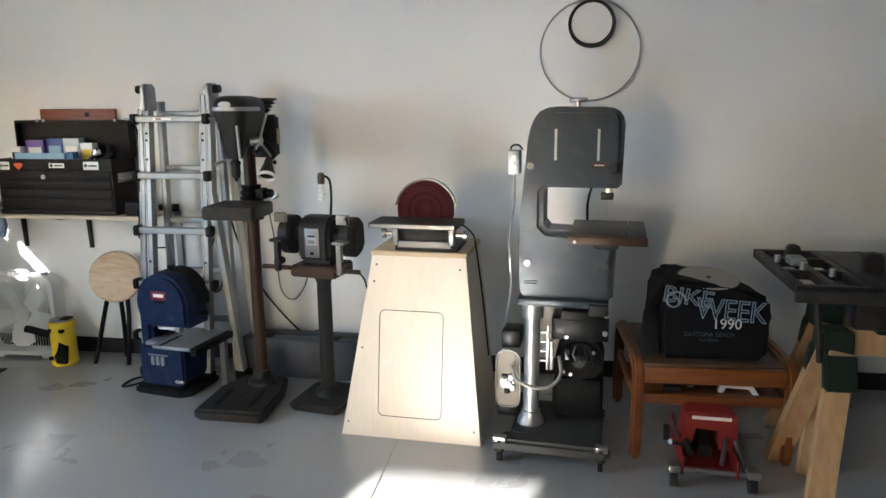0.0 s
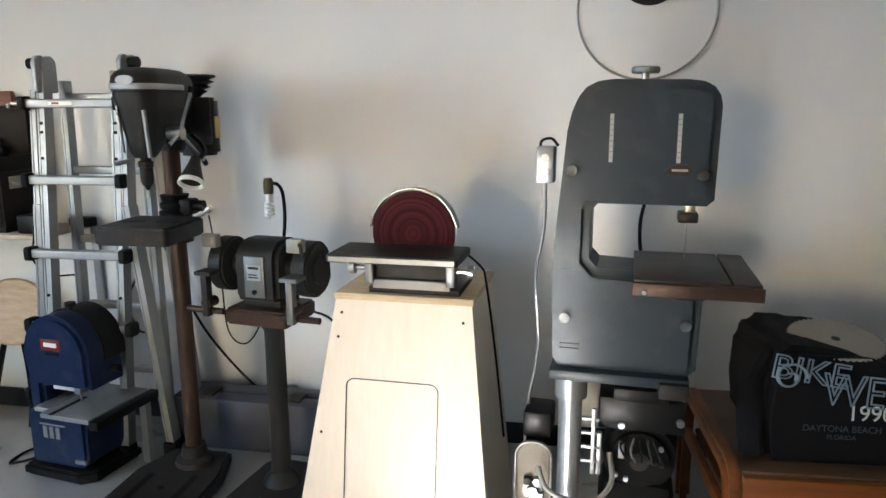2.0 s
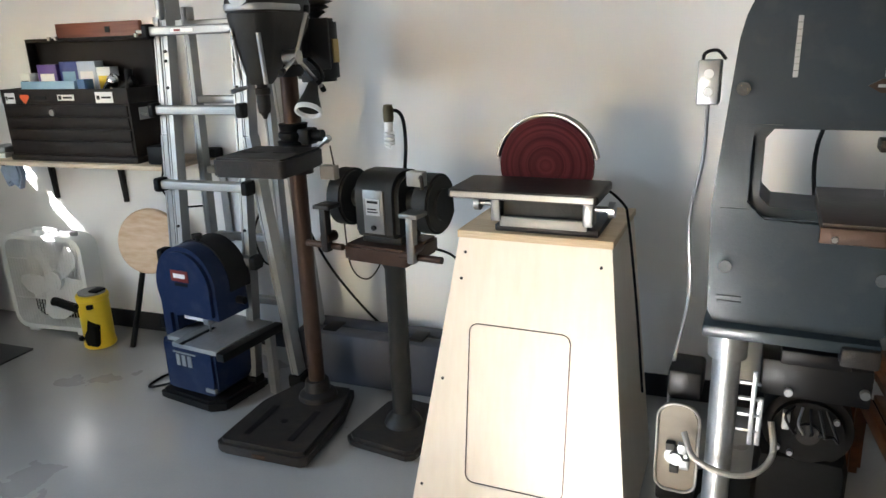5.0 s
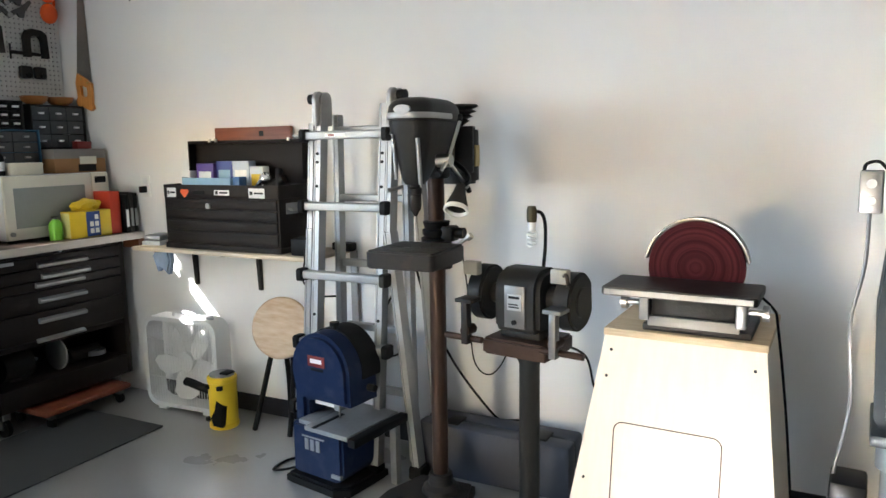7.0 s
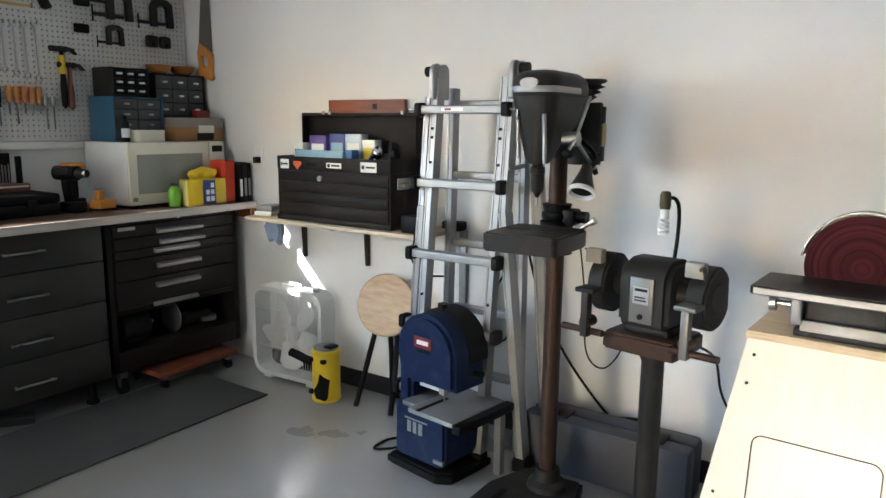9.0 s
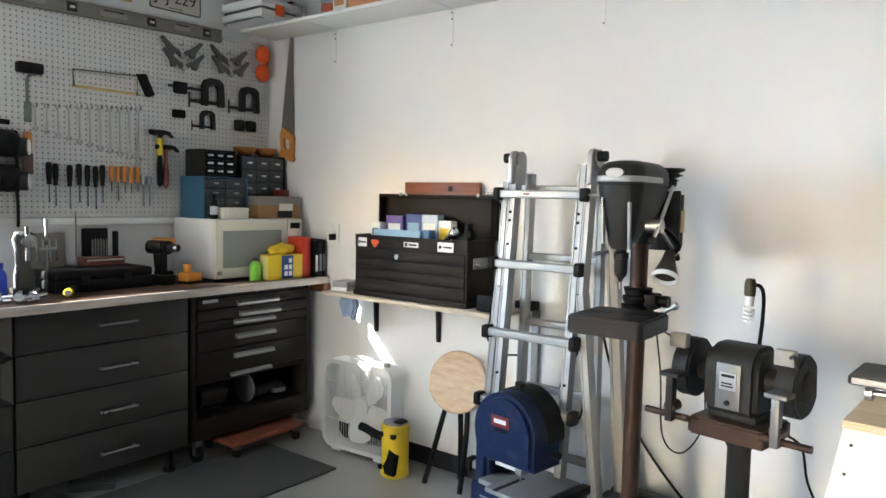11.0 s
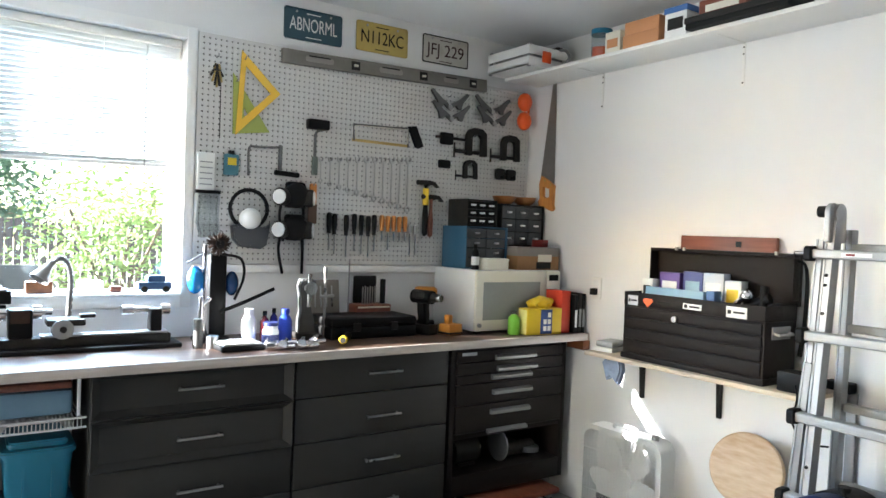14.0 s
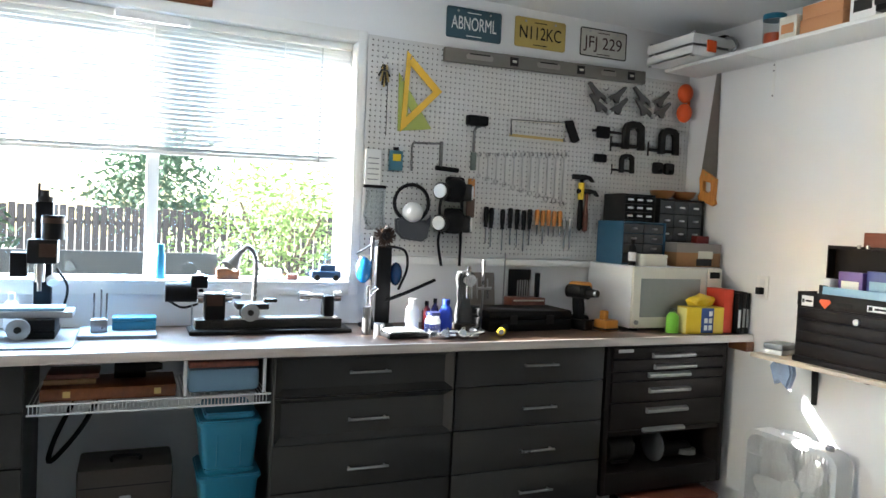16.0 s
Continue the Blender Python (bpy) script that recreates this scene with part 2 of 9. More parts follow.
TAUPE = mat("dull_grey_plate", (0.26, 0.245, 0.22), 0.45, metal=0.2, vary=0.15, scale=12)
GLASS = clear("window_glass", (0.97, 0.99, 0.98), 0.06)
CLEARP = clear("clear_plastic", (0.80, 0.83, 0.84), 0.14)
SLAT = slat_plastic("blind_vinyl", (0.60, 0.63, 0.66))


# ---- mesh helpers ----
def box(bm, x0, x1, y0, y1, z0, z1, bev=0.0):
    made = bmesh.ops.create_cube(bm, size=1.0)
    for v in made["verts"]:
        v.co = Vector((x0 + (v.co.x + 0.5) * (x1 - x0), y0 + (v.co.y + 0.5) * (y1 - y0), z0 + (v.co.z + 0.5) * (z1 - z0)))
    if bev:
        edges = {e for v in made["verts"] for e in v.link_edges}
        bmesh.ops.bevel(bm, geom=list(edges), offset=bev, segments=2, affect="EDGES", profile=0.5)


def cyl(bm, a, b, r, r2=None, n=18, bev=0.0):
    a, b = Vector(a), Vector(b)
    d = b - a
    m = Matrix.Translation((a + b) / 2) @ d.to_track_quat("Z", "Y").to_matrix().to_4x4()
    made = bmesh.ops.create_cone(bm, cap_ends=True, segments=n, radius1=r, radius2=r if r2 is None else r2, depth=d.length, matrix=m)
    if bev:
        rims = {e for v in made["verts"] for e in v.link_edges if any(len(f.verts) > 4 for f in e.link_faces)}
        bmesh.ops.bevel(bm, geom=list(rims), offset=bev, segments=2, affect="EDGES")


def prism(bm, pts, axis, d0, d1, bev=0.0):
    """A polygon given in the other two axes, made thick along axis."""
    def at(p, d):
        u, v = p
        return {"x": (d, u, v), "y": (u, d, v), "z": (u, v, d)}[axis]
    lo, hi = [bm.verts.new(at(p, d0)) for p in pts], [bm.verts.new(at(p, d1)) for p in pts]
    caps = [bm.faces.new(lo), bm.faces.new(hi)]
    for i in range(len(pts)):
        j = (i + 1) % len(pts)
        bm.faces.new((lo[i], lo[j], hi[j], hi[i]))
    bmesh.ops.recalc_face_normals(bm, faces=bm.faces[:])
    if bev:
        edges = {e for f in caps for e in f.edges}
        bmesh.ops.bevel(bm, geom=list(edges), offset=bev, segments=2, affect="EDGES")


def rounded(x0, x1, z0, z1, r, n=6):
    """Points of a rounded rectangle; r is one radius, or four from the lower left corner round to the upper left."""
    rs = r if isinstance(r, (tuple, list)) else (r, r, r, r)
    pts = []
    for (cx, cz, sx, sz, a0), q in zip(((x0, z0, 1, 1, 180), (x1, z0, -1, 1, 270), (x1, z1, -1, -1, 0), (x0, z1, 1, -1, 90)), rs):
        for i in range(n + 1):
            a = radians(a0 + 90 * i / n)
            pts.append((cx + sx * q + q * math.cos(a), cz + sz * q + q * math.sin(a)))
    return pts


def ringpts(cx, cz, r, n=24, a0=0.0, a1=360.0):
    full = abs(a1 - a0 - 360) < 1e-6
    return [(cx + r * math.cos(radians(a0 + (a1 - a0) * i / (n if full else n - 1))), cz + r * math.sin(radians(a0 + (a1 - a0) * i / (n if full else n - 1)))) for i in range(n)]


def smooth_line(pts, k=6):
    pts = [Vector(p) for p in pts]
    if len(pts) < 3:
        return pts
    ext = [2 * pts[0] - pts[1], *pts, 2 * pts[-1] - pts[-2]]
    out = []
    for i in range(1, len(ext) - 2):
        p0, p1, p2, p3 = ext[i - 1:i + 3]
        for j in range(k):
            t = j / k
            out.append(0.5 * ((2 * p1) + (p2 - p0) * t + (2 * p0 - 5 * p1 + 4 * p2 - p3) * t * t + (3 * p1 - p0 - 3 * p2 + p3) * t ** 3))
    return out + [pts[-1]]


def tube(bm, pts, r, n=8, soft=True, closed=False, flat=1.0):
    """A round rod or cord along points."""
    line = smooth_line(pts) if soft else [Vector(p) for p in pts]
    rings, up = [], Vector((0.123, 0.456, 0.88)).normalized()
    for i, p in enumerate(line):
        a, b = line[i - 1] if i or closed else p, line[(i + 1) % len(line)] if i + 1 < len(line) or closed else p
        d = (b - a).normalized()
        side = d.cross(up).normalized()
        top = side.cross(d)
        rings.append([bm.verts.new(p + r * (math.cos(2 * math.pi * k / n) * side + flat * math.sin(2 * math.pi * k / n) * top)) for k in range(n)])
    pairs = list(zip(rings, rings[1:])) + ([(rings[-1], rings[0])] if closed else [])
    for q, s in pairs:
        for k in range(n):
            bm.faces.new((q[k], q[(k + 1) % n], s[(k + 1) % n], s[k]))
    if not closed:
        bm.faces.new(rings[0][::-1]), bm.faces.new(rings[-1])


def lathe(bm, profile, m=None, n=24):
    """A turned shape: (radius, height) pairs about the local z axis."""
    m = m or Matrix()
    rings = []
    for r, z in profile:
        if r < 1e-5:
            rings.append([bm.verts.new(m @ Vector((0, 0, z)))])
        else:
            rings.append([bm.verts.new(m @ Vector((r * math.cos(2 * math.pi * k / n), r * math.sin(2 * math.pi * k / n), z))) for k in range(n)])
    for q, s in zip(rings, rings[1:]):
        for k in range(n):
            if len(q) == 1 and len(s) == 1:
                continue
            if len(q) == 1:
                bm.faces.new((q[0], s[(k + 1) % n], s[k]))
            elif len(s) == 1:
                bm.faces.new((q[k], q[(k + 1) % n], s[0]))
            else:
                bm.faces.new((q[k], q[(k + 1) % n], s[(k + 1) % n], s[k]))


def loft(bm, sections, n=5):
    """A closed skin over level rounded sections: (z, x0, x1, y0, y1, corner radius)."""
    rings = [[bm.verts.new((x, y, z)) for x, y in rounded(x0, x1, y0, y1, r, n)] for z, x0, x1, y0, y1, r in sections]
    for a, b in zip(rings, rings[1:]):
        for k in range(len(a)):
            bm.faces.new((a[k], a[(k + 1) % len(a)], b[(k + 1) % len(a)], b[k]))
    bm.faces.new(rings[0][::-1]), bm.faces.new(rings[-1])


def ball(bm, c, r, sx=1, sy=1, sz=1, n=14):
    bmesh.ops.create_uvsphere(bm, u_segments=n, v_segments=max(6, n // 2), radius=r, matrix=Matrix.Translation(c) @ Matrix.Diagonal((sx, sy, sz, 1)))


def aim(p, d):
    """A frame at p whose z axis points along d."""
    return Matrix.Translation(p) @ Vector(d).to_track_quat("Z", "Y").to_matrix().to_4x4()


def mesh_of(name, bm, material, sharp=35):
    bmesh.ops.recalc_face_normals(bm, faces=bm.faces[:])
    me = bpy.data.meshes.new(name)
    bm.to_mesh(me)
    bm.free()
    me.materials.append(material)
    me.shade_smooth()
    me.set_sharp_from_angle(angle=radians(sharp))
    return me


def shape(make, *args, **kw):
    bm = bmesh.new()
    make(bm, *args, **kw)
    return bm


def boxes(*rows, bev=0.0):
    bm = bmesh.new()
    for row in rows:
        box(bm, *row, bev=bev)
    return bm


def cyls(*rows, n=16):
    bm = bmesh.new()
    for row in rows:
        cyl(bm, *row, n=n)
    return bm


def part(name, bm, material, parent, label=""):
    ob = new(name, mesh_of(name, bm, material))
    ob.parent = parent
    return tagged(ob, label)


def thing(name, label, category, x=0.0, y=0.0, z=0.0, rz=0.0, rx=0.0, ry=0.0, group="", kind=""):
    ob = new(name)
    ob.empty_display_size = 0.05
    ob.matrix_world = pose(x, y, z, rx, ry, rz)
    return tagged(ob, label, category, group, kind)


def solo(name, bm, material, label, category, m=None, group="", kind=""):
    ob = new(name, mesh_of(name, bm, material))
    if m is not None:
        ob.matrix_world = m
    return tagged(ob, label, category, group, kind)


def lettering(text, high, material, parent, m, name="lettering", wide=None, line=0.0):
    """Letters as a thin mesh, centred at m, facing m's z axis."""
    cu = bpy.data.curves.new("letters", "FONT")
    cu.body, cu.size, cu.align_x, cu.align_y, cu.extrude = text, high, "CENTER", "CENTER", 0.0006
    if line:
        cu.fill_mode, cu.bevel_depth, cu.bevel_resolution = "NONE", line, 1
    tmp = bpy.data.objects.new("letters", cu)
    me = bpy.data.meshes.new_from_object(tmp)
    bpy.data.objects.remove(tmp)
    if wide:
        xs = [v.co.x for v in me.vertices]
        me.transform(Matrix.Diagonal((wide / (max(xs) - min(xs)), 1, 1, 1)))
    me.transform(m)
    me.materials.clear()
    me.materials.append(material)
    ob = new(name, me)
    ob.parent = parent
    return ob


def facing(x, y, z, way):
    """A frame for flat writing at a place, facing -y, +x or +z."""
    return Matrix.Translation((x, y, z)) @ {"-y": pose(0, 0, 0, 90, 0, 0), "+x": pose(0, 0, 0, 90, 0, 90), "+z": Matrix()}[way]


# ---- the large structure ----
H, SOUTH, EAST = 2.55, -7.2, 7.5
WIN_Y0, WIN_Y1, WIN_Z0, WIN_Z1 = -3.76, -2.0, 1.11, 2.25
# unseen doorway, placed and sized so the sun patch ends before the sander
DOOR_X0, DOOR_X1, DOOR_Z = 1.345, 2.06, 2.12

solo("floor", boxes((-0.15, 3.428, SOUTH - 0.15, 0.12, -0.12, 0), (3.434, EAST + 0.15, SOUTH - 0.15, 0.12, -0.12, 0), (3.428, 3.434, SOUTH - 0.15, 0.12, -0.12, -0.006)),
     CONCRETE, "grey sealed concrete garage floor with a sawn joint", "floor", kind="structure")
solo("ceiling", boxes((-0.15, EAST + 0.15, SOUTH - 0.15, 0.12, H, H + 0.1)), CEILPAINT, "white painted drywall ceiling", "ceiling", kind="structure")
solo("wall_north", boxes((-0.15, EAST + 0.15, 0, 0.12, 0, H)), WALLPAINT, "white painted drywall behind the machines", "wall", kind="structure")
solo("wall_east", boxes((EAST, EAST + 0.15, SOUTH, 0, 0, H)), UNSEENWALL, "unseen plain wall, dark to cut bounced light", "wall", kind="structure")
solo("wall_west", boxes((-0.15, 0, WIN_Y1, 0, 0, H), (-0.15, 0, SOUTH, WIN_Y0, 0, H), (-0.15, 0, WIN_Y0, WIN_Y1, 0, WIN_Z0), (-0.15, 0, WIN_Y0, WIN_Y1, WIN_Z1, H)),
     WALLPAINT, "white painted wall behind the workbench with a window", "wall", kind="structure")
solo("wall_south", boxes((-0.15, DOOR_X0, SOUTH - 0.15, SOUTH, 0, H), (DOOR_X1, EAST + 0.15, SOUTH - 0.15, SOUTH, 0, H), (DOOR_X0, DOOR_X1, SOUTH - 0.15, SOUTH, DOOR_Z, H)),
     UNSEENWALL, "unseen plain dark wall with a doorway that shapes the sun patch", "wall", kind="structure")
solo("baseboard", boxes((0.6, EAST, -0.009, 0, 0, 0.092), bev=0.002), VINYL, "dark vinyl baseboard strip along the white wall", "baseboard", kind="structure")

# window
win = thing("window_1", "white sliding window over the workbench", "window", kind="structure")
part("casing", boxes((0, 0.014, WIN_Y1, WIN_Y1 + 0.042, WIN_Z0 - 0.05, WIN_Z1 + 0.05), (0, 0.014, WIN_Y0 - 0.042, WIN_Y0, WIN_Z0 - 0.05, WIN_Z1 + 0.05),
                     (0, 0.014, WIN_Y0, WIN_Y1, WIN_Z1, WIN_Z1 + 0.05), (0, 0.014, WIN_Y0, WIN_Y1, WIN_Z0 - 0.05, WIN_Z0 - 0.002), bev=0.002), TRIMWHITE, win)
part("window_frame", boxes((-0.13, -0.08, WIN_Y1 - 0.05, WIN_Y1 - 0.001, WIN_Z0, WIN_Z1), (-0.13, -0.08, WIN_Y0 + 0.001, WIN_Y0 + 0.05, WIN_Z0, WIN_Z1),
                           (-0.13, -0.08, WIN_Y0 + 0.05, WIN_Y1 - 0.05, WIN_Z0 + 0.001, WIN_Z0 + 0.022), (-0.13, -0.08, WIN_Y0 + 0.05, WIN_Y1 - 0.05, WIN_Z1 - 0.05, WIN_Z1 - 0.001), bev=0.003), TRIMWHITE, win)
part("mullion", boxes((-0.125, -0.075, -2.895, -2.845, WIN_Z0 + 0.022, WIN_Z1 - 0.05), bev=0.003), TRIMWHITE, win)
part("window_sill", boxes((-0.08, 0.026, WIN_Y0 + 0.002, WIN_Y1 - 0.002, WIN_Z0 - 0.001, WIN_Z0 + 0.012), bev=0.003), TRIMWHITE, win)
for a, b in ((WIN_Y0 + 0.05, -2.895), (-2.845, WIN_Y1 - 0.05)):
    pane = part("pane", boxes((-0.104, -0.100, a, b, WIN_Z0 + 0.022, WIN_Z1 - 0.05)), GLASS, win)
    pane.visible_shadow = False

blind = thing("window_blind", "half-lowered white vinyl mini blind", "blind", -0.045, 0, 0)
part("headrail", boxes((-0.015, 0.015, WIN_Y0 + 0.015, WIN_Y1 - 0.015, 2.215, 2.245), bev=0.003), TRIMWHITE, blind)
part("bottom_rail", boxes((-0.013, 0.013, WIN_Y0 + 0.02, WIN_Y1 - 0.02, 1.690, 1.705), bev=0.003), TRIMWHITE, blind).matrix_local = pose(0, 0, 0.035, 1.352, 0, 0)
slat_bm = bmesh.new()
prism(slat_bm, [(-0.0125, -0.0075), (-0.004, -0.0015), (0.005, 0.0035), (0.0125, 0.006), (0.0125, 0.0048), (0.005, 0.0023), (-0.004, -0.0027), (-0.0125, -0.0087)], "y", WIN_Y0 + 0.02, WIN_Y1 - 0.02)
slat_mesh = mesh_of("slat", slat_bm, SLAT)
for i in range(25):
    s = new("slat", slat_mesh)
    sag = 1 - i / 25
    s.parent, s.location, s.rotation_euler = blind, (0, 0, 1.716 + 0.0202 * i + 0.035 * sag), (0.0236 * sag, 0, 0)
for y in (-3.45, -2.88, -2.33):
    part("ladder_cord", cyls(((0.0135, y, 1.7), (0.0135, y, 2.22), 0.0012), n=6), WHITEP, blind)
part("tilt_wand", cyls(((0.022, -2.16, 1.66), (0.022, -2.16, 2.2), 0.004), n=6), CLEARP, blind)

# outside
solo("ground", boxes((-40, -0.15, -40, 40, -0.4, -0.2), (-0.15, 40, -40, SOUTH - 0.15, -0.4, -0.13)), mat("dry_yard", (0.36, 0.33, 0.27), 0.9, vary=0.25, scale=1.2, bump=0.3, grain=30), "pale dry yard outside", "ground", kind="structure")
FENCEWOOD = wood("weathered_fence", (0.030, 0.022, 0.020), (0.075, 0.056, 0.050), 0.8, axis=2, scale=5)
fence = thing("fence", "weathered brown board fence across the yard", "fence", -12.5, 0, -0.30)
part("rail", boxes((-0.06, -0.02, -12, 4, 0.35, 0.44), (-0.06, -0.02, -12, 4, 1.35, 1.44)), FENCEWOOD, fence)
board = mesh_of("board", boxes((-0.012, 0.012, -0.062, 0.062, 0.05, 1.72), bev=0.003), FENCEWOOD)
for i in range(110):
    o = new("board", board)
    o.parent, o.location = fence, (0.01 * (i % 2), -11.9 + 0.145 * i, 0.02 * math.sin(i * 2.3))
LEAF = mat("sunlit_leaf", (0.15, 0.23, 0.07), 0.6, vary=0.5, scale=3, bump=0.0)
LEAF2 = mat("dark_leaf", (0.05, 0.10, 0.06), 0.6, vary=0.5, scale=3, bump=0.0)
BARK = mat("bark", (0.10, 0.075, 0.055), 0.9, bump=0.3)


def leafy(name, label, x, y, z, rx, ry, rz, count, size, material, seed, trunk=True):
    """A tree or bush: trunk and limbs, and a crown of many small leaves in uneven clumps."""
    rnd = random.Random(seed)
    t = thing(name, label, "tree" if trunk else "bush", x, y, z)
    bm = bmesh.new()
    cyl(bm, (0, 0, 0), (0.04, 0.03, rz * 1.0), 0.06, 0.035, n=9)
    clumps = []
    for _ in range(26):
        a, u, q = rnd.uniform(0, 6.283), rnd.uniform(-0.9, 1), rnd.random() ** 0.4
        w = math.sqrt(max(0, 1 - u * u * 0.8))
        clumps.append(Vector((rx * q * w * math.cos(a), ry * q * w * math.sin(a), rz * 1.25 + rz * 0.8 * u * q)))
    for c in clumps[:12]:
        tube(bm, [(0.02, 0.02, rz * 0.6), c * 0.5 + Vector((0, 0, rz * 0.4)), c], 0.014, n=5)
    part("trunk", bm, BARK, t)
    verts, faces = [], []
    for _ in range(count):
        c = rnd.choice(clumps)
        p = c + Vector((rnd.gauss(0, rx * 0.2), rnd.gauss(0, ry * 0.2), rnd.gauss(0, rz * 0.17)))
        d = Vector((rnd.gauss(0, 1), rnd.gauss(0, 1), rnd.gauss(0, 0.7))).normalized()
        e = d.orthogonal().normalized() * size * rnd.uniform(0.3, 0.5)
        d = d * size * rnd.uniform(0.7, 1.3)
        k = len(verts)
        verts += [p - d, p + e, p + d, p - e]
        faces.append((k, k + 1, k + 2, k + 3))
    me = bpy.data.meshes.new("crown")
    me.from_pydata(verts, [], faces)
    me.materials.append(material)
    ob = new("crown", me)
    ob.parent = t
    return t


leafy("shrub_tree", "sunlit green leafy shrub outside the window", -3.0, -1.75, -0.2, 0.75, 0.8, 1.0, 4200, 0.032, LEAF, 3)
leafy("garden_bush", "dark green bush by the fence", -3.4, -4.6, -0.2, 0.7, 0.8, 0.75, 3200, 0.06, LEAF2, 5, trunk=False)
leafy("far_tree", "dark tree beyond the fence", -16, -2.6, -0.2, 1.6, 1.7, 1.9, 2600, 0.11, LEAF2, 8)
leafy("far_tree", "dark tree beyond the fence", -15.5, -8.4, -0.2, 1.5, 1.6, 1.9, 2600, 0.10, LEAF2, 9)
planter = thing("raised_planter", "grey timber raised planter outside", "planter", -1.9, -3.0, -0.2)
for z in (0.0, 0.225, 0.45, 0.675, 0.90, 1.125):
    part("plank", boxes((-0.03, 0.03, -1.9, 0.6, z + 0.006, z + 0.205), bev=0.006), mat("grey_timber", (0.032, 0.035, 0.037), 0.8, vary=0.2, scale=5, bump=0.1), planter)
part("back_board", boxes((-0.6, -0.57, -1.9, 0.6, 0, 1.3), (-0.57, -0.03, -1.9, 0.6, 1.18, 1.23)), BARK, planter)

# ---- workbench wall: pegboard, bench, cabinets ----
def pegboard():
    """A perforated hardboard panel with real holes on a one-inch grid."""
    y0, y1, z0, z1, p, r = -1.955, -0.004, 1.256, 2.288, 0.0254, 0.0047
    ny, nz = int((y1 - y0) / p), int((z1 - z0) / p)
    oy, oz = y0 + ((y1 - y0) - ny * p) / 2, z0 + ((z1 - z0) - nz * p) / 2
    verts, faces = [], []

    def quad(a, b, c, d):
        k = len(verts)
        verts.extend((a, b, c, d))
        faces.append((k, k + 1, k + 2, k + 3))
    xf, xb = 0.020, 0.0145
    for i in range(ny):
        for j in range(nz):
            cy, cz = oy + (i + 0.5) * p, oz + (j + 0.5) * p
            k = len(verts)
            corner = [(cy + p / 2 * u, cz + p / 2 * v) for u, v in ((1, 0), (1, 1), (0, 1), (-1, 1), (-1, 0), (-1, -1), (0, -1), (1, -1))]
            hole = [(cy + r * math.cos(q * math.pi / 4), cz + r * math.sin(q * math.pi / 4)) for q in range(8)]
            verts.extend([(xf, *c) for c in corner] + [(xf, *h) for h in hole] + [(xb, *h) for h in hole])
            for q in range(8):
                n = (q + 1) % 8
                faces.append((k + q, k + n, k + 8 + n, k + 8 + q))
                faces.append((k + 8 + q, k + 8 + n, k + 16 + n, k + 16 + q))
    a, b, c, d = oy, oy + ny * p, oz, oz + nz * p
    quad((xf, y0, z0), (xf, y1, z0), (xf, b, c), (xf, a, c))
    quad((xf, y1, z0), (xf, y1, z1), (xf, b, d), (xf, b, c))
    quad((xf, y1, z1), (xf, y0, z1), (xf, a, d), (xf, b, d))
    quad((xf, y0, z1), (xf, y0, z0), (xf, a, c), (xf, a, d))
    for s, e in (((y0, z0), (y1, z0)), ((y1, z0), (y1, z1)), ((y1, z1), (y0, z1)), ((y0, z1), (y0, z0))):
        quad((xf, *s), (xb, *s), (xb, *e), (xf, *e))
    me = bpy.data.meshes.new("pegboard")
    me.from_pydata(verts, [], faces)
    me.materials.append(PEG)
    t = thing("pegboard", "light grey perforated hardboard tool panel on the wall", "pegboard")
    ob = new("panel", me)
    ob.parent = t
    for y in (y0 + 0.025, -0.885, -0.03):
        part("batten", boxes((0, 0.0145, y - 0.015, y + 0.015, z0, z1)), DARKGREY, t)
    # dark sheets put the shade behind the holes into colour; the wall is white
    HOLE_SHADE = mat("painted_hole_shade", (0.13, 0.13, 0.125), 0.8)
    part("shade_backing", boxes((0.001, 0.004, y0 + 0.042, -0.902, z0, z1)), HOLE_SHADE, t, "dark sheet painting the shade behind the holes")
    part("shade_backing", boxes((0.001, 0.004, -0.868, -0.047, z0, z1)), HOLE_SHADE, t)


pegboard()
solo("trim_ledge", boxes((0, 0.03, -1.955, -0.004, 1.214, 1.250), bev=0.003), TRIMWHITE, "white painted ledge under the pegboard", "trim", kind="structure")

bench = thing("workbench_top", "long dark wooden bench top with a pale worn edge", "bench top")
part("slab", boxes((0.003, 0.566, -4.75, -0.006, 0.886, 0.924), bev=0.003), BENCHTOP, bench)
part("front_edge", boxes((0.5665, 0.582, -4.75, -0.006, 0.886, 0.9235), bev=0.003), BENCHEDGE, bench, "pale worn hardwood edging")
part("end_block", boxes((0.46, 0.585, -0.052, -0.002, 0.835, 0.885), bev=0.004), OAK, bench, "orange-stained wooden support block")


def bar_handle(parent, x, y0, y1, z, r=0.0055):
    bm = bmesh.new()
    cyl(bm, (x + 0.028, y0, z), (x + 0.028, y1, z), r, n=12)
    for y in (y0 + 0.012, y1 - 0.012):
        cyl(bm, (x, y, z), (x + 0.028, y, z), r * 0.8, n=10)
    part("handle", bm, STEEL, parent, "brushed steel bar handle")


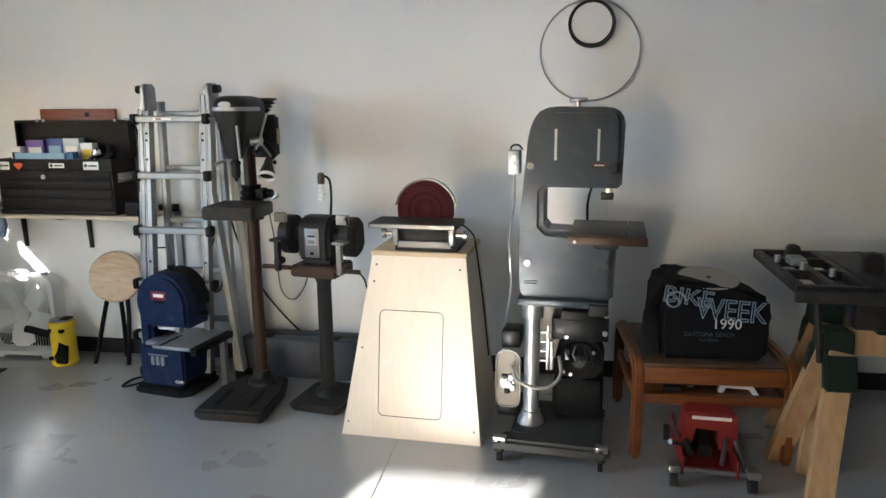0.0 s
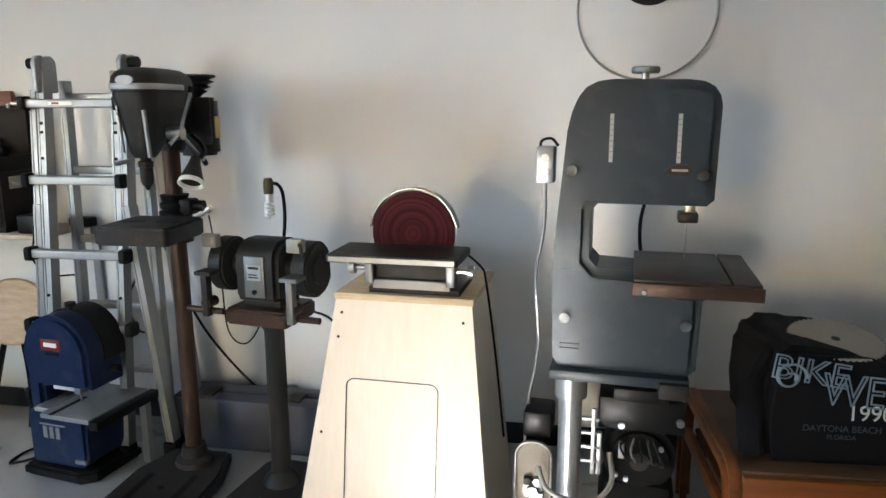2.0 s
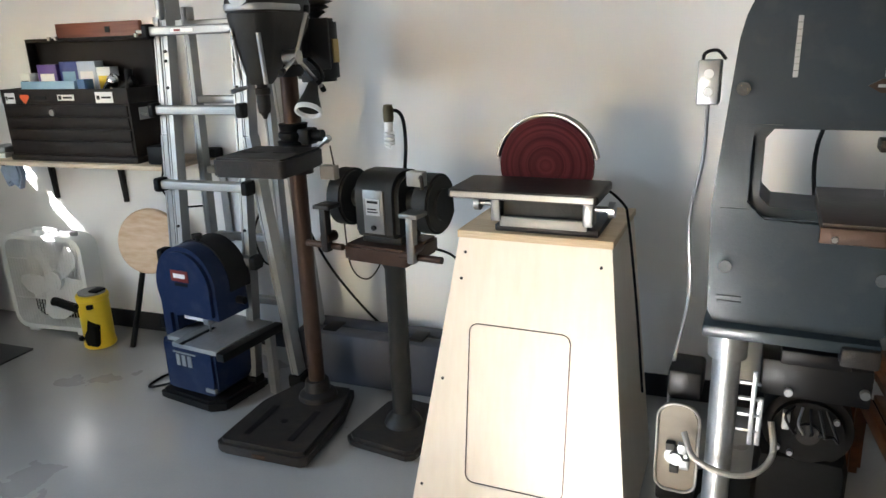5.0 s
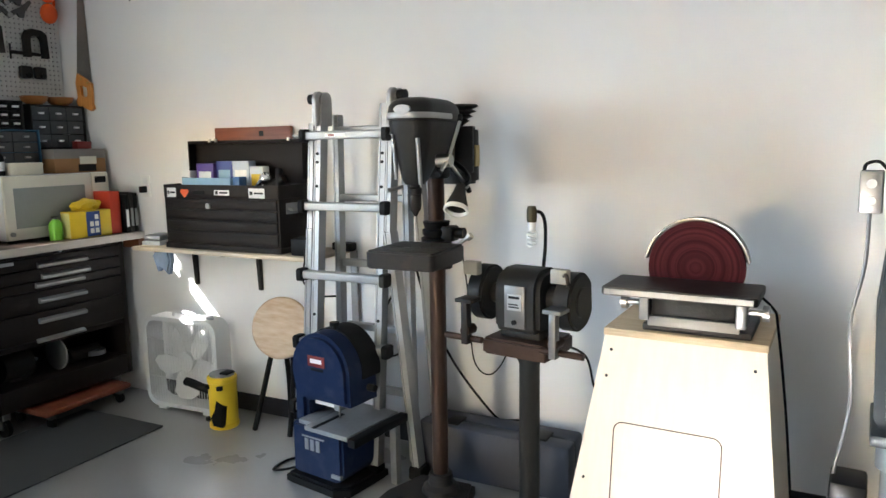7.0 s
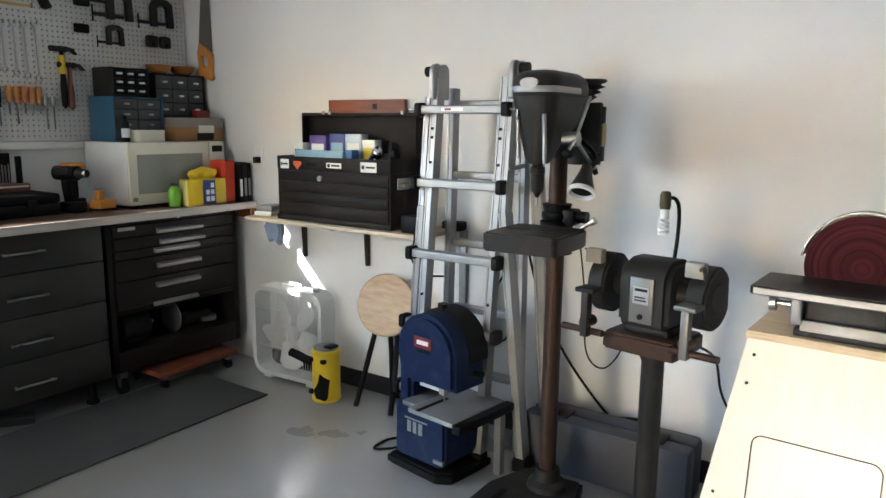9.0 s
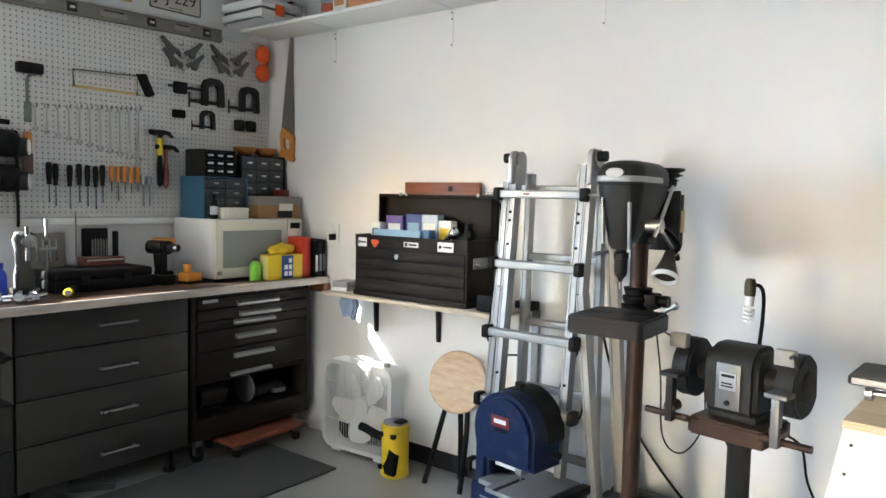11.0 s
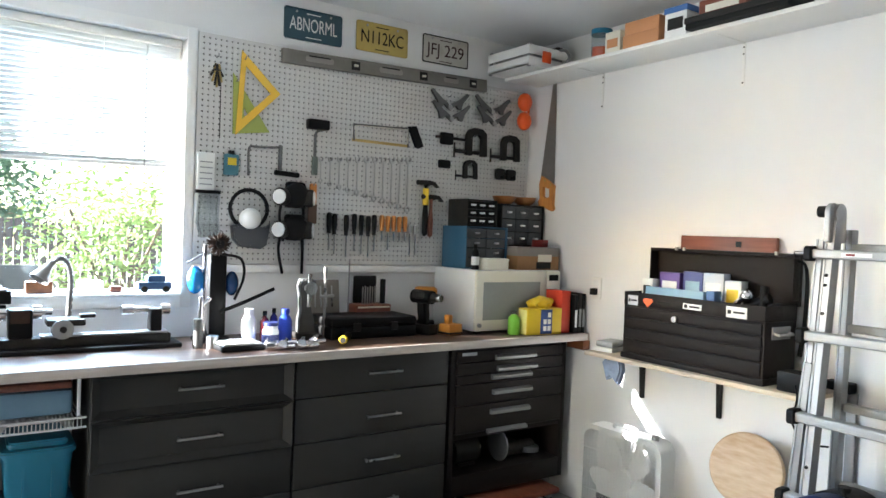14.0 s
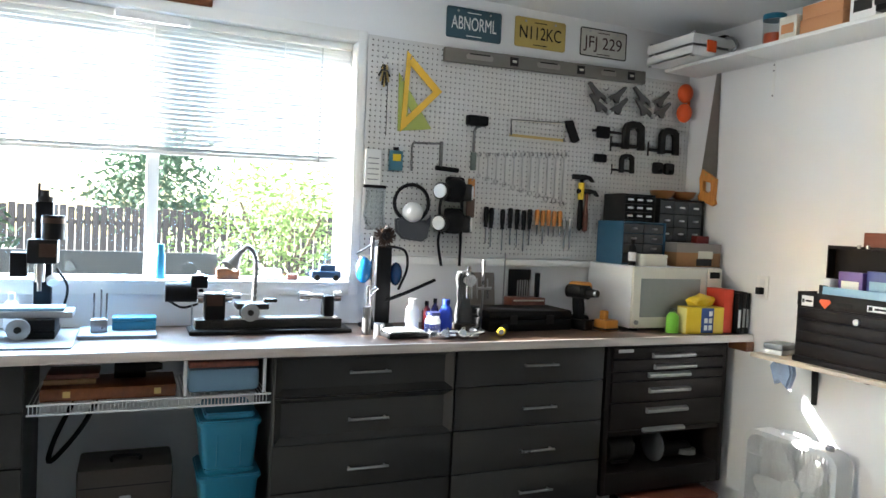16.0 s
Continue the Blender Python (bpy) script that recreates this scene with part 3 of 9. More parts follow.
def drawer_unit(label, y0, y1, raised):
    t = thing("drawer_cabinet", label, "cabinet", 0, 0, 0, group="grey bench cabinets")
    part("body", boxes((0.02, 0.455, y0, y1, 0.13, 0.884), bev=0.002), CABGREY, t)
    for y in (y0 + 0.06, y1 - 0.06):
        for x in (0.08, 0.40):
            bm = bmesh.new()
            cyl(bm, (x, y, 0.012), (x, y, 0.13), 0.018, n=12)
            cyl(bm, (x, y, 0), (x, y, 0.012), 0.03, n=12)
            part("leg", bm, BLACK, t)
    tops = (0.878, 0.703, 0.510, 0.316)
    for i, top in enumerate(tops):
        low = tops[i + 1] + 0.004 if i < 3 else 0.128
        bm = bmesh.new()
        a, b = y0 + 0.002, y1 - 0.002
        if i in raised:
            # frame and sunken field with sloping edges
            outer = [(a, low), (b, low), (b, top), (a, top)]
            w = 0.034
            inner = [(a + w, low + w * 0.8), (b - w, low + w * 0.8), (b - w, top - w * 0.8), (a + w, top - w * 0.8)]
            v0 = [bm.verts.new((0.457, *p)) for p in outer]
            v1 = [bm.verts.new((0.486, *p)) for p in outer]
            v2 = [bm.verts.new((0.489, *(np.array(p) * 0.9 + np.array(q) * 0.1))) for p, q in zip(outer, inner)]
            v3 = [bm.verts.new((0.4585, *q)) for q in inner]
            bm.faces.new(v3)
            bm.faces.new(v0[::-1])
            for q, s in ((v0, v1), (v1, v2), (v2, v3)):
                for k in range(4):
                    bm.faces.new((q[k], q[(k + 1) % 4], s[(k + 1) % 4], s[k]))
        else:
            box(bm, 0.457, 0.478, a, b, low, top, bev=0.003)
        front = part("drawer_front", bm, CABGREY, t)
        mid = (y0 + y1) / 2 + (0.005 if raised else 0.029)
        z = (0.795, 0.600, 0.402, 0.212)[i]
        bar_handle(front, 0.4585 if i in raised else 0.478, mid - 0.088, mid + 0.088, z)
    return t


drawer_unit("dark grey drawer cabinet with framed upper drawer fronts", -2.42, -1.645, (0, 1))
drawer_unit("dark grey drawer cabinet with flat fronts under the bench", -1.637, -0.852, ())
lc = thing("base_cabinet", "dark grey door cabinet at the bench end", "cabinet", group="grey bench cabinets")
part("body", boxes((0.02, 0.455, -4.02, -3.268, 0.13, 0.884), bev=0.002), CABGREY, lc)
for z0, z1 in ((0.703, 0.878), (0.510, 0.699), (0.128, 0.506)):
    f = part("drawer_front", boxes((0.457, 0.478, -4.018, -3.27, z0, z1), bev=0.004), CABGREY, lc)
    bar_handle(f, 0.478, -3.73, -3.55, z1 - 0.085)
for y in (-3.95, -3.33):
    part("leg", cyls(((0.4, y, 0), (0.4, y, 0.13), 0.02)), BLACK, lc)
    part("leg", cyls(((0.08, y, 0), (0.08, y, 0.13), 0.02)), BLACK, lc)


def tool_cabinet():
    t = thing("roller_tool_cabinet", "brown wrinkle-enamel roller tool cabinet with silver drawer pulls", "tool cabinet")
    y0, y1 = -0.832, -0.062
    for nm, row in (("side_panel", (0.04, 0.47, y0, y0 + 0.03, 0.13, 0.884)), ("side_panel", (0.04, 0.47, y1 - 0.03, y1, 0.13, 0.884)), ("back_panel", (0.04, 0.06, y0 + 0.03, y1 - 0.03, 0.13, 0.884)),
                    ("top_panel", (0.06, 0.47, y0 + 0.03, y1 - 0.03, 0.858, 0.884)), ("divider", (0.06, 0.462, y0 + 0.03, y1 - 0.03, 0.415, 0.440)), ("bottom_panel", (0.06, 0.47, y0 + 0.03, y1 - 0.03, 0.13, 0.235))):
        part(nm, boxes(row, bev=0.002), KENBROWN, t)
    rows = ((0.800, 0.855, -0.57, -0.30, 0.814), (0.738, 0.794, -0.555, -0.29, 0.757), (0.690, 0.734, -0.59, -0.325, 0.717), (0.585, 0.686, -0.58, -0.32, 0.640), (0.447, 0.581, -0.59, -0.33, 0.540))
    for z0, z1, a, b, z in rows:
        d = part("drawer", boxes((0.30, 0.478, y0 + 0.034, y1 - 0.034, z0, z1), bev=0.003), KENBROWN, t)
        bm = bmesh.new()
        prism(bm, [(0.478, z - 0.012), (0.496, z - 0.012), (0.500, z - 0.006), (0.500, z + 0.004), (0.484, z + 0.013), (0.478, z + 0.013)], "y", a, b, bev=0.0015)
        part("pull", bm, ALU, d, "silver folded drawer pull")
    pan = part("drop_panel", boxes((0.462, 0.482, y0 + 0.034, y1 - 0.034, 0.441, 0.446)), KENBROWN, t)
    part("pull", shape(prism, [(0.482, 0.436), (0.50, 0.436), (0.503, 0.446), (0.482, 0.456)], "y", -0.61, -0.35), ALU, pan, "silver folded drawer pull")
    part("lock", cyls(((0.47, -0.44, 0.872), (0.482, -0.44, 0.872), 0.009)), CHROME, t)
    part("name_plate", boxes((0.478, 0.4795, y0 + 0.06, y0 + 0.15, 0.832, 0.848)), STEEL, t)
    for y in (y0 + 0.07, y1 - 0.07):
        for x in (0.11, 0.41):
            c = part("caster", boxes((x - 0.02, x + 0.02, y - 0.022, y + 0.022, 0.085, 0.13), bev=0.004), GALV, t)
            part("wheel", cyls(((x, y - 0.012, 0.045), (x, y + 0.012, 0.045), 0.045), n=20), RUBBER, c)
            part("fork", boxes((x - 0.012, x + 0.012, y - 0.019, y - 0.014, 0.04, 0.09), (x - 0.012, x + 0.012, y + 0.014, y + 0.019, 0.04, 0.09)), STEEL, c)


tool_cabinet()
# things kept in the open bay of the tool cabinet
g = thing("spare_motor", "dusty grey motor housing in the open cabinet bay", "motor", 0.30, -0.62, 0.235)
part("housing", cyls(((0, -0.08, 0.07), (0, 0.07, 0.07), 0.068), n=20), DARKGREY, g)
part("shaft", cyls(((0, 0.07, 0.07), (0, 0.12, 0.07), 0.01)), STEEL, g)
part("foot", boxes((-0.05, 0.05, -0.06, 0.05, 0, 0.012)), CASTIRON, g)
g = thing("saw_blade_disc", "thin steel disc standing on edge in the cabinet", "disc", 0.36, -0.43, 0.235)
part("disc", cyls(((0, -0.004, 0.085), (0, 0.004, 0.085), 0.085), n=28), GALV, g)
g = thing("angle_grinder", "dark hand grinder lying in the cabinet bay", "power tool", 0.33, -0.25, 0.235)
part("body", cyls(((0, -0.10, 0.04), (0, 0.08, 0.04), 0.036), n=16), DARKGREY, g)
part("guard", cyls(((0.02, 0.05, 0.02), (0.02, 0.05, 0.045), 0.055), n=20), GALV, g)
g = thing("furniture_dolly", "low brown padded dolly under the tool cabinet", "dolly", 0.40, -0.40, 0)
part("deck", boxes((-0.16, 0.16, -0.25, 0.25, 0.072, 0.105), bev=0.012), REDWOOD, g)
for x in (-0.12, 0.12):
    for y in (-0.2, 0.2):
        c = part("caster", boxes((x - 0.015, x + 0.015, y - 0.015, y + 0.015, 0.05, 0.072)), STEEL, g)
        part("wheel", cyls(((x, y - 0.01, 0.027), (x, y + 0.01, 0.027), 0.027), n=16), RUBBER, c)
solo("floor_mat", boxes((0.45, 1.02, -2.6, -0.36, 0.0005, 0.011), bev=0.004), MATGREY, "grey rubber anti-fatigue mat on the floor", "mat")

# ---- machines along the white wall ----
def drill_press():
    t = thing("drill_press", "old dark grey floor drill press with browned column", "drill press", 2.612, -0.468, 0, rz=1.5)
    bm = bmesh.new()
    pts = [(-0.205, -0.355), (-0.18, -0.372), (0.12, -0.382), (0.148, -0.365), (0.145, -0.08), (0.10, 0.10), (-0.13, 0.10), (-0.20, -0.08)]
    prism(bm, pts, "z", 0, 0.058, bev=0.014)
    b = part("base", bm, CASTIRON, t, "heavy cast iron foot with two slots")
    for x in (-0.115, 0.055):
        part("slot", boxes((x - 0.0115, x + 0.0115, -0.31, -0.11, 0.056, 0.0595)), BLACK, b)
    part("centre_hole", cyls(((-0.03, -0.20, 0.056), (-0.03, -0.20, 0.0595), 0.012)), BLACK, b)
    part("front_notch", boxes((-0.055, -0.005, -0.382, -0.37, 0.014, 0.03), bev=0.003), RUSTSTEEL, b)
    bm = bmesh.new()
    lathe(bm, [(0.075, 0.055), (0.07, 0.075), (0.05, 0.09), (0.043, 0.13), (0.030, 0.132)], n=28)
    part("column_flange", bm, CASTIRON, t)
    part("column", cyls(((0, 0, 0.06), (0, 0, 1.47), 0.030), n=28), RUSTSTEEL, t, "browned steel column")
    bm = bmesh.new()
    prism(bm, rounded(-0.127, 0.127, -0.298, -0.035, 0.02), "z", 0.958, 1.018, bev=0.006)
    tb = part("table", bm, CASTIRON, t, "square cast iron table")
    for x in (-0.06, 0.06):
        part("slot", boxes((x - 0.04, x + 0.04, -0.176, -0.164, 1.0176, 1.0196)), BLACK, tb)
    part("table_collar", cyls(((0, 0, 0.92), (0, 0, 1.02), 0.056), ((0, -0.04, 0.955), (0, -0.10, 0.955), 0.035), n=24), CASTIRON, t)
    part("clamp_lever", cyls(((0.05, 0.0, 0.985), (0.135, -0.02, 1.04), 0.007), ((0.13, -0.02, 1.035), (0.145, -0.022, 1.047), 0.012)), STEEL, t)
    bm = bmesh.new()
    lathe(bm, [(0.030, 1.021), (0.055, 1.021), (0.057, 1.03), (0.045, 1.036), (0.052, 1.047), (0.052, 1.06), (0.043, 1.065), (0.05, 1.09), (0.030, 1.092)], n=24)
    part("rack_collar", bm, BLACK, t)
    bm = bmesh.new()
    box(bm, 0.03, 0.075, -0.035, 0.035, 1.02, 1.075, bev=0.008)
    cyl(bm, (0.06, 0, 1.05), (0.11, 0, 1.05), 0.02)
    part("elevating_gear", bm, BLACK, t)
    # head casting, tapered downwards
    bm = bmesh.new()
    loft(bm, [(1.232, -0.030, 0.030, -0.200, -0.130, 0.028), (1.246, -0.038, 0.038, -0.208, -0.115, 0.034), (1.285, -0.047, 0.047, -0.214, -0.075, 0.040), (1.32, -0.056, 0.056, -0.219, -0.025, 0.045),
              (1.36, -0.066, 0.066, -0.226, 0.03, 0.050), (1.40, -0.073, 0.073, -0.232, 0.066, 0.052), (1.436, -0.077, 0.077, -0.238, 0.080, 0.055), (1.444, -0.075, 0.075, -0.236, 0.078, 0.055)])
    cyl(bm, (0, 0, 1.245), (0, 0, 1.40), 0.052, n=24, bev=0.006)
    head = part("head", bm, DARKGREY, t, "dark grey cast head")
    bm = bmesh.new()
    loft(bm, [(1.4445, -0.079, 0.079, -0.242, 0.084, 0.058), (1.470, -0.080, 0.080, -0.243, 0.084, 0.058), (1.490, -0.078, 0.078, -0.238, 0.076, 0.058), (1.506, -0.070, 0.070, -0.226, 0.060, 0.056), (1.516, -0.056, 0.056, -0.206, 0.035, 0.050), (1.520, -0.036, 0.036, -0.18, 0.0, 0.034)])
    hood = part("belt_guard_or_shade", bm, DARKGREY, t, "rounded dark belt guard")
    bm = bmesh.new()
    loft(bm, [(1.450, -0.0805, 0.0805, -0.2445, 0.02, 0.058), (1.453, -0.082, 0.082, -0.246, 0.02, 0.059), (1.466, -0.082, 0.082, -0.246, 0.02, 0.059), (1.469, -0.0805, 0.0805, -0.2445, 0.02, 0.058)])
    band = part("trim_band", bm, ALU, hood, "bright trim band")
    bm = bmesh.new()
    cyl(bm, (0, -0.249, 1.478), (0, -0.238, 1.478), 0.015, n=20)
    for v in bm.verts:
        v.co.x *= 2.0
    part("badge", bm, GALV, band)
    bm = bmesh.new()
    lathe(bm, [(0.0, 1.13), (0.005, 1.13), (0.012, 1.145), (0.018, 1.15), (0.021, 1.165), (0.021, 1.205), (0.024, 1.207), (0.024, 1.225), (0.017, 1.228), (0.017, 1.25)], Matrix.Translation((0, -0.165, -0.006)), n=20)
    part("chuck", bm, CASTIRON, t, "keyed steel drill chuck")
    part("drill_bit", cyls(((0, -0.165, 1.124), (0, -0.165, 1.10), 0.004)), STEEL, t)
    hub = part("feed_hub", cyls(((0.07, -0.13, 1.31), (0.12, -0.13, 1.31), 0.022), n=18), STEEL, t)
    for a in (75, 195, 315):
        d = Vector((0, math.cos(radians(a)), math.sin(radians(a))))
        p = Vector((0.108, -0.13, 1.31))
        h = part("feed_lever", cyls((p, p + 0.135 * d + Vector((0.03, 0, 0)), 0.006)), STEEL, hub)
        q = p + 0.135 * d + Vector((0.03, 0, 0))
        part("knob", cyls((q, q + 0.02 * d, 0.009)), BLACK, h)
    part("depth_stop", cyls(((-0.045, -0.212, 1.25), (-0.045, -0.228, 1.40), 0.006), ((-0.03, -0.20, 1.225), (-0.06, -0.245, 1.215), 0.007)), STEEL, t)
    part("depth_rod", cyls(((0.045, -0.212, 1.235), (0.045, -0.228, 1.385), 0.007)), GALV, t)
    # motor and stepped pulley behind
    bm = bmesh.new()
    box(bm, 0.0, 0.02, 0.07, 0.15, 1.30, 1.42)
    box(bm, -0.09, 0.09, 0.13, 0.145, 1.26, 1.43, bev=0.003)
    part("motor_plate", bm, CASTIRON, t)
    bm = bmesh.new()
    cyl(bm, (0, 0.215, 1.215), (0, 0.215, 1.43), 0.075, n=28, bev=0.012)
    part("motor", bm, DARKGREY, t)
    part("motor_label", boxes((0.064, 0.0765, 0.195, 0.235, 1.28, 1.36)), BRASS, t)
    bm = bmesh.new()
    lathe(bm, [(0.012, 1.43), (0.03, 1.445), (0.042, 1.452), (0.03, 1.459), (0.055, 1.468), (0.04, 1.477), (0.068, 1.487), (0.05, 1.495), (0.074, 1.505), (0.072, 1.512), (0.0, 1.514)], Matrix.Translation((0, 0.215, 0)), n=28)
    part("step_pulley", bm, CASTIRON, t, "four-step motor pulley")
    # gooseneck lamp clipped to the head
    lp = part("work_lamp", shape(tube, [(0.07, 0.02, 1.30), (0.12, -0.01, 1.27), (0.15, -0.05, 1.24), (0.13, -0.08, 1.215)], 0.008), BLACK, t, "small clip-on work lamp")
    bm = bmesh.new()
    lathe(bm, [(0.016, 0.0), (0.022, 0.03), (0.028, 0.05), (0.040, 0.085), (0.0425, 0.10), (0.039, 0.10), (0.026, 0.055), (0.0, 0.045)], aim((0.13, -0.075, 1.225), (0.05, -0.55, -0.8)), n=22)
    part("shade", bm, DARKGREY, lp)
    bm = bmesh.new()
    lathe(bm, [(0.0415, 0.088), (0.0435, 0.0965), (0.0435, 0.103), (0.037, 0.103), (0.035, 0.09)], aim((0.13, -0.075, 1.225), (0.05, -0.55, -0.8)), n=22)
    part("rim", bm, WHITEP, lp, "white lamp rim")


drill_press()


def pedestal_grinder():
    t = thing("pedestal_grinder", "grey double-wheel bench grinder on an iron pedestal", "grinder", 2.985, -0.52, 0, rz=-9)
    bm = bmesh.new()
    prism(bm, [(-0.14, -0.15), (-0.11, -0.175), (0.11, -0.175), (0.14, -0.15), (0.14, 0.10), (0.10, 0.16), (-0.10, 0.16), (-0.14, 0.10)], "z", 0, 0.04, bev=0.012)
    part("base", bm, CASTIRON, t, "dark cast iron foot")
    bm = bmesh.new()
    lathe(bm, [(0.07, 0.038), (0.06, 0.06), (0.045, 0.075), (0.036, 0.085), (0.035, 0.62), (0.045, 0.64), (0.05, 0.665), (0.0, 0.666)], n=28)
    part("pedestal", bm, DARKGREY, t)
    bm = bmesh.new()
    prism(bm, rounded(-0.12, 0.12, -0.115, 0.09, 0.012), "z", 0.666, 0.722, bev=0.008)
    part("platform", bm, RUSTSTEEL, t, "rust-brown tool tray")
    part("grinder_foot", boxes((-0.075, 0.075, -0.07, 0.06, 0.722, 0.748), bev=0.008), DARKGREY, t)
    bm = bmesh.new()
    prism(bm, rounded(-0.10, 0.085, 0.748, 0.955, (0.02, 0.02, 0.07, 0.07), 8), "x", -0.082, 0.082, bev=0.016)
    body = part("motor_housing", bm, DARKGREY, t, "rounded grey motor housing")
    part("name_plate", boxes((-0.038, 0.038, -0.1055, -0.0995, 0.765, 0.905), bev=0.002), DARKSTEEL, body)
    part("label", boxes((-0.026, 0.026, -0.108, -0.1050, 0.825, 0.878)), ALU, body)
    part("label_print", boxes((-0.020, 0.020, -0.1092, -0.1079, 0.864, 0.872), (-0.020, 0.014, -0.1092, -0.1079, 0.843, 0.847), (-0.020, 0.018, -0.1092, -0.1079, 0.834, 0.838)), BLACK, body)
    part("switch", cyls(((0, -0.112, 0.785), (0, -0.10, 0.785), 0.008)), BLACK, body)
    for s in (-1, 1):
        part("axle_housing", cyls(((s * 0.08, -0.005, 0.855), (s * 0.135, -0.005, 0.855), 0.04, 0.034), n=22), DARKGREY, t)
        bm = bmesh.new()
        prism(bm, ringpts(-0.005, 0.855, 0.096, 26, 35, 335), "x", s * 0.132, s * 0.192, bev=0.008)
        gd = part("wheel_guard", bm, DARKGREY, t)
        part("grinding_wheel", cyls(((s * 0.146, -0.008, 0.855), (s * 0.178, -0.008, 0.855), 0.089), n=30), CASTIRON, gd)
        part("guard_cap", cyls(((s * 0.192, -0.005, 0.855), (s * 0.200, -0.005, 0.855), 0.05), n=24), DARKGREY, gd)
        part("spark_shield", boxes((s * 0.162 - 0.028, s * 0.162 + 0.028, -0.118, -0.086, 0.93, 0.975), bev=0.004), TAUPE, gd, "clear spark shield bracket")
        bm = bmesh.new()
        box(bm, s * 0.162 - 0.032, s * 0.162 + 0.032, -0.165, -0.10, 0.842, 0.856, bev=0.003)
        box(bm, s * 0.162 - 0.012, s * 0.162 + 0.012, -0.16, -0.13, 0.70, 0.842, bev=0.003)
        part("tool_rest", bm, DARKSTEEL if s > 0 else CASTIRON, t, "adjustable tool rest")
        part("rest_arm", cyls(((s * 0.11, -0.13, 0.715), (s * 0.255, -0.13, 0.715), 0.011), ((s * 0.162, -0.155, 0.745), (s * 0.162, -0.105, 0.745), 0.018)), RUSTSTEEL, t)
    part("guard_bracket", shape(tube, [(0.17, -0.10, 0.95), (0.20, -0.14, 0.965), (0.215, -0.16, 0.935)], 0.006), CASTIRON, t)
    # small lamp on a bent rod
    lp = part("work_lamp", shape(tube, [(0.02, 0.06, 0.94), (0.022, 0.07, 1.02), (0.03, 0.05, 1.10), (0.03, 0.02, 1.135), (0.015, -0.005, 1.14)], 0.006), BLACK, t, "bare bulb lamp on a bent rod")
    bm = bmesh.new()
    lathe(bm, [(0.0, 1.16), (0.013, 1.158), (0.017, 1.145), (0.017, 1.115), (0.015, 1.105), (0.0, 1.104)], Matrix.Translation((0.01, -0.005, 0.0)), n=16)
    part("socket", bm, BRONZE, lp, "tarnished lamp socket")
    bm = bmesh.new()
    cyl(bm, (0.01, -0.005, 1.105), (0.01, -0.005, 1.075), 0.014, n=14)
    tube(bm, [(0.01 + 0.012 * math.cos(i * 0.9), -0.005 + 0.012 * math.sin(i * 0.9), 1.075 - 0.0018 * i) for i in range(28)], 0.0058, n=6)
    part("bulb", bm, WHITEP, lp, "white spiral bulb")


pedestal_grinder()
tc = thing("tool_case", "flat dark grey plastic tool case against the wall", "case", 2.73, -0.175, 0, rz=-1)
part("shell", boxes((-0.33, 0.33, -0.095, -0.004, 0, 0.225), (-0.33, 0.33, 0.004, 0.095, 0, 0.225), bev=0.02), mat("slate_plastic", (0.06, 0.065, 0.08), 0.5), tc)
for x in (-0.18, 0.2):
    part("latch", boxes((x - 0.03, x + 0.03, -0.07, 0.02, 0.222, 0.232), bev=0.003), BLACK, tc)


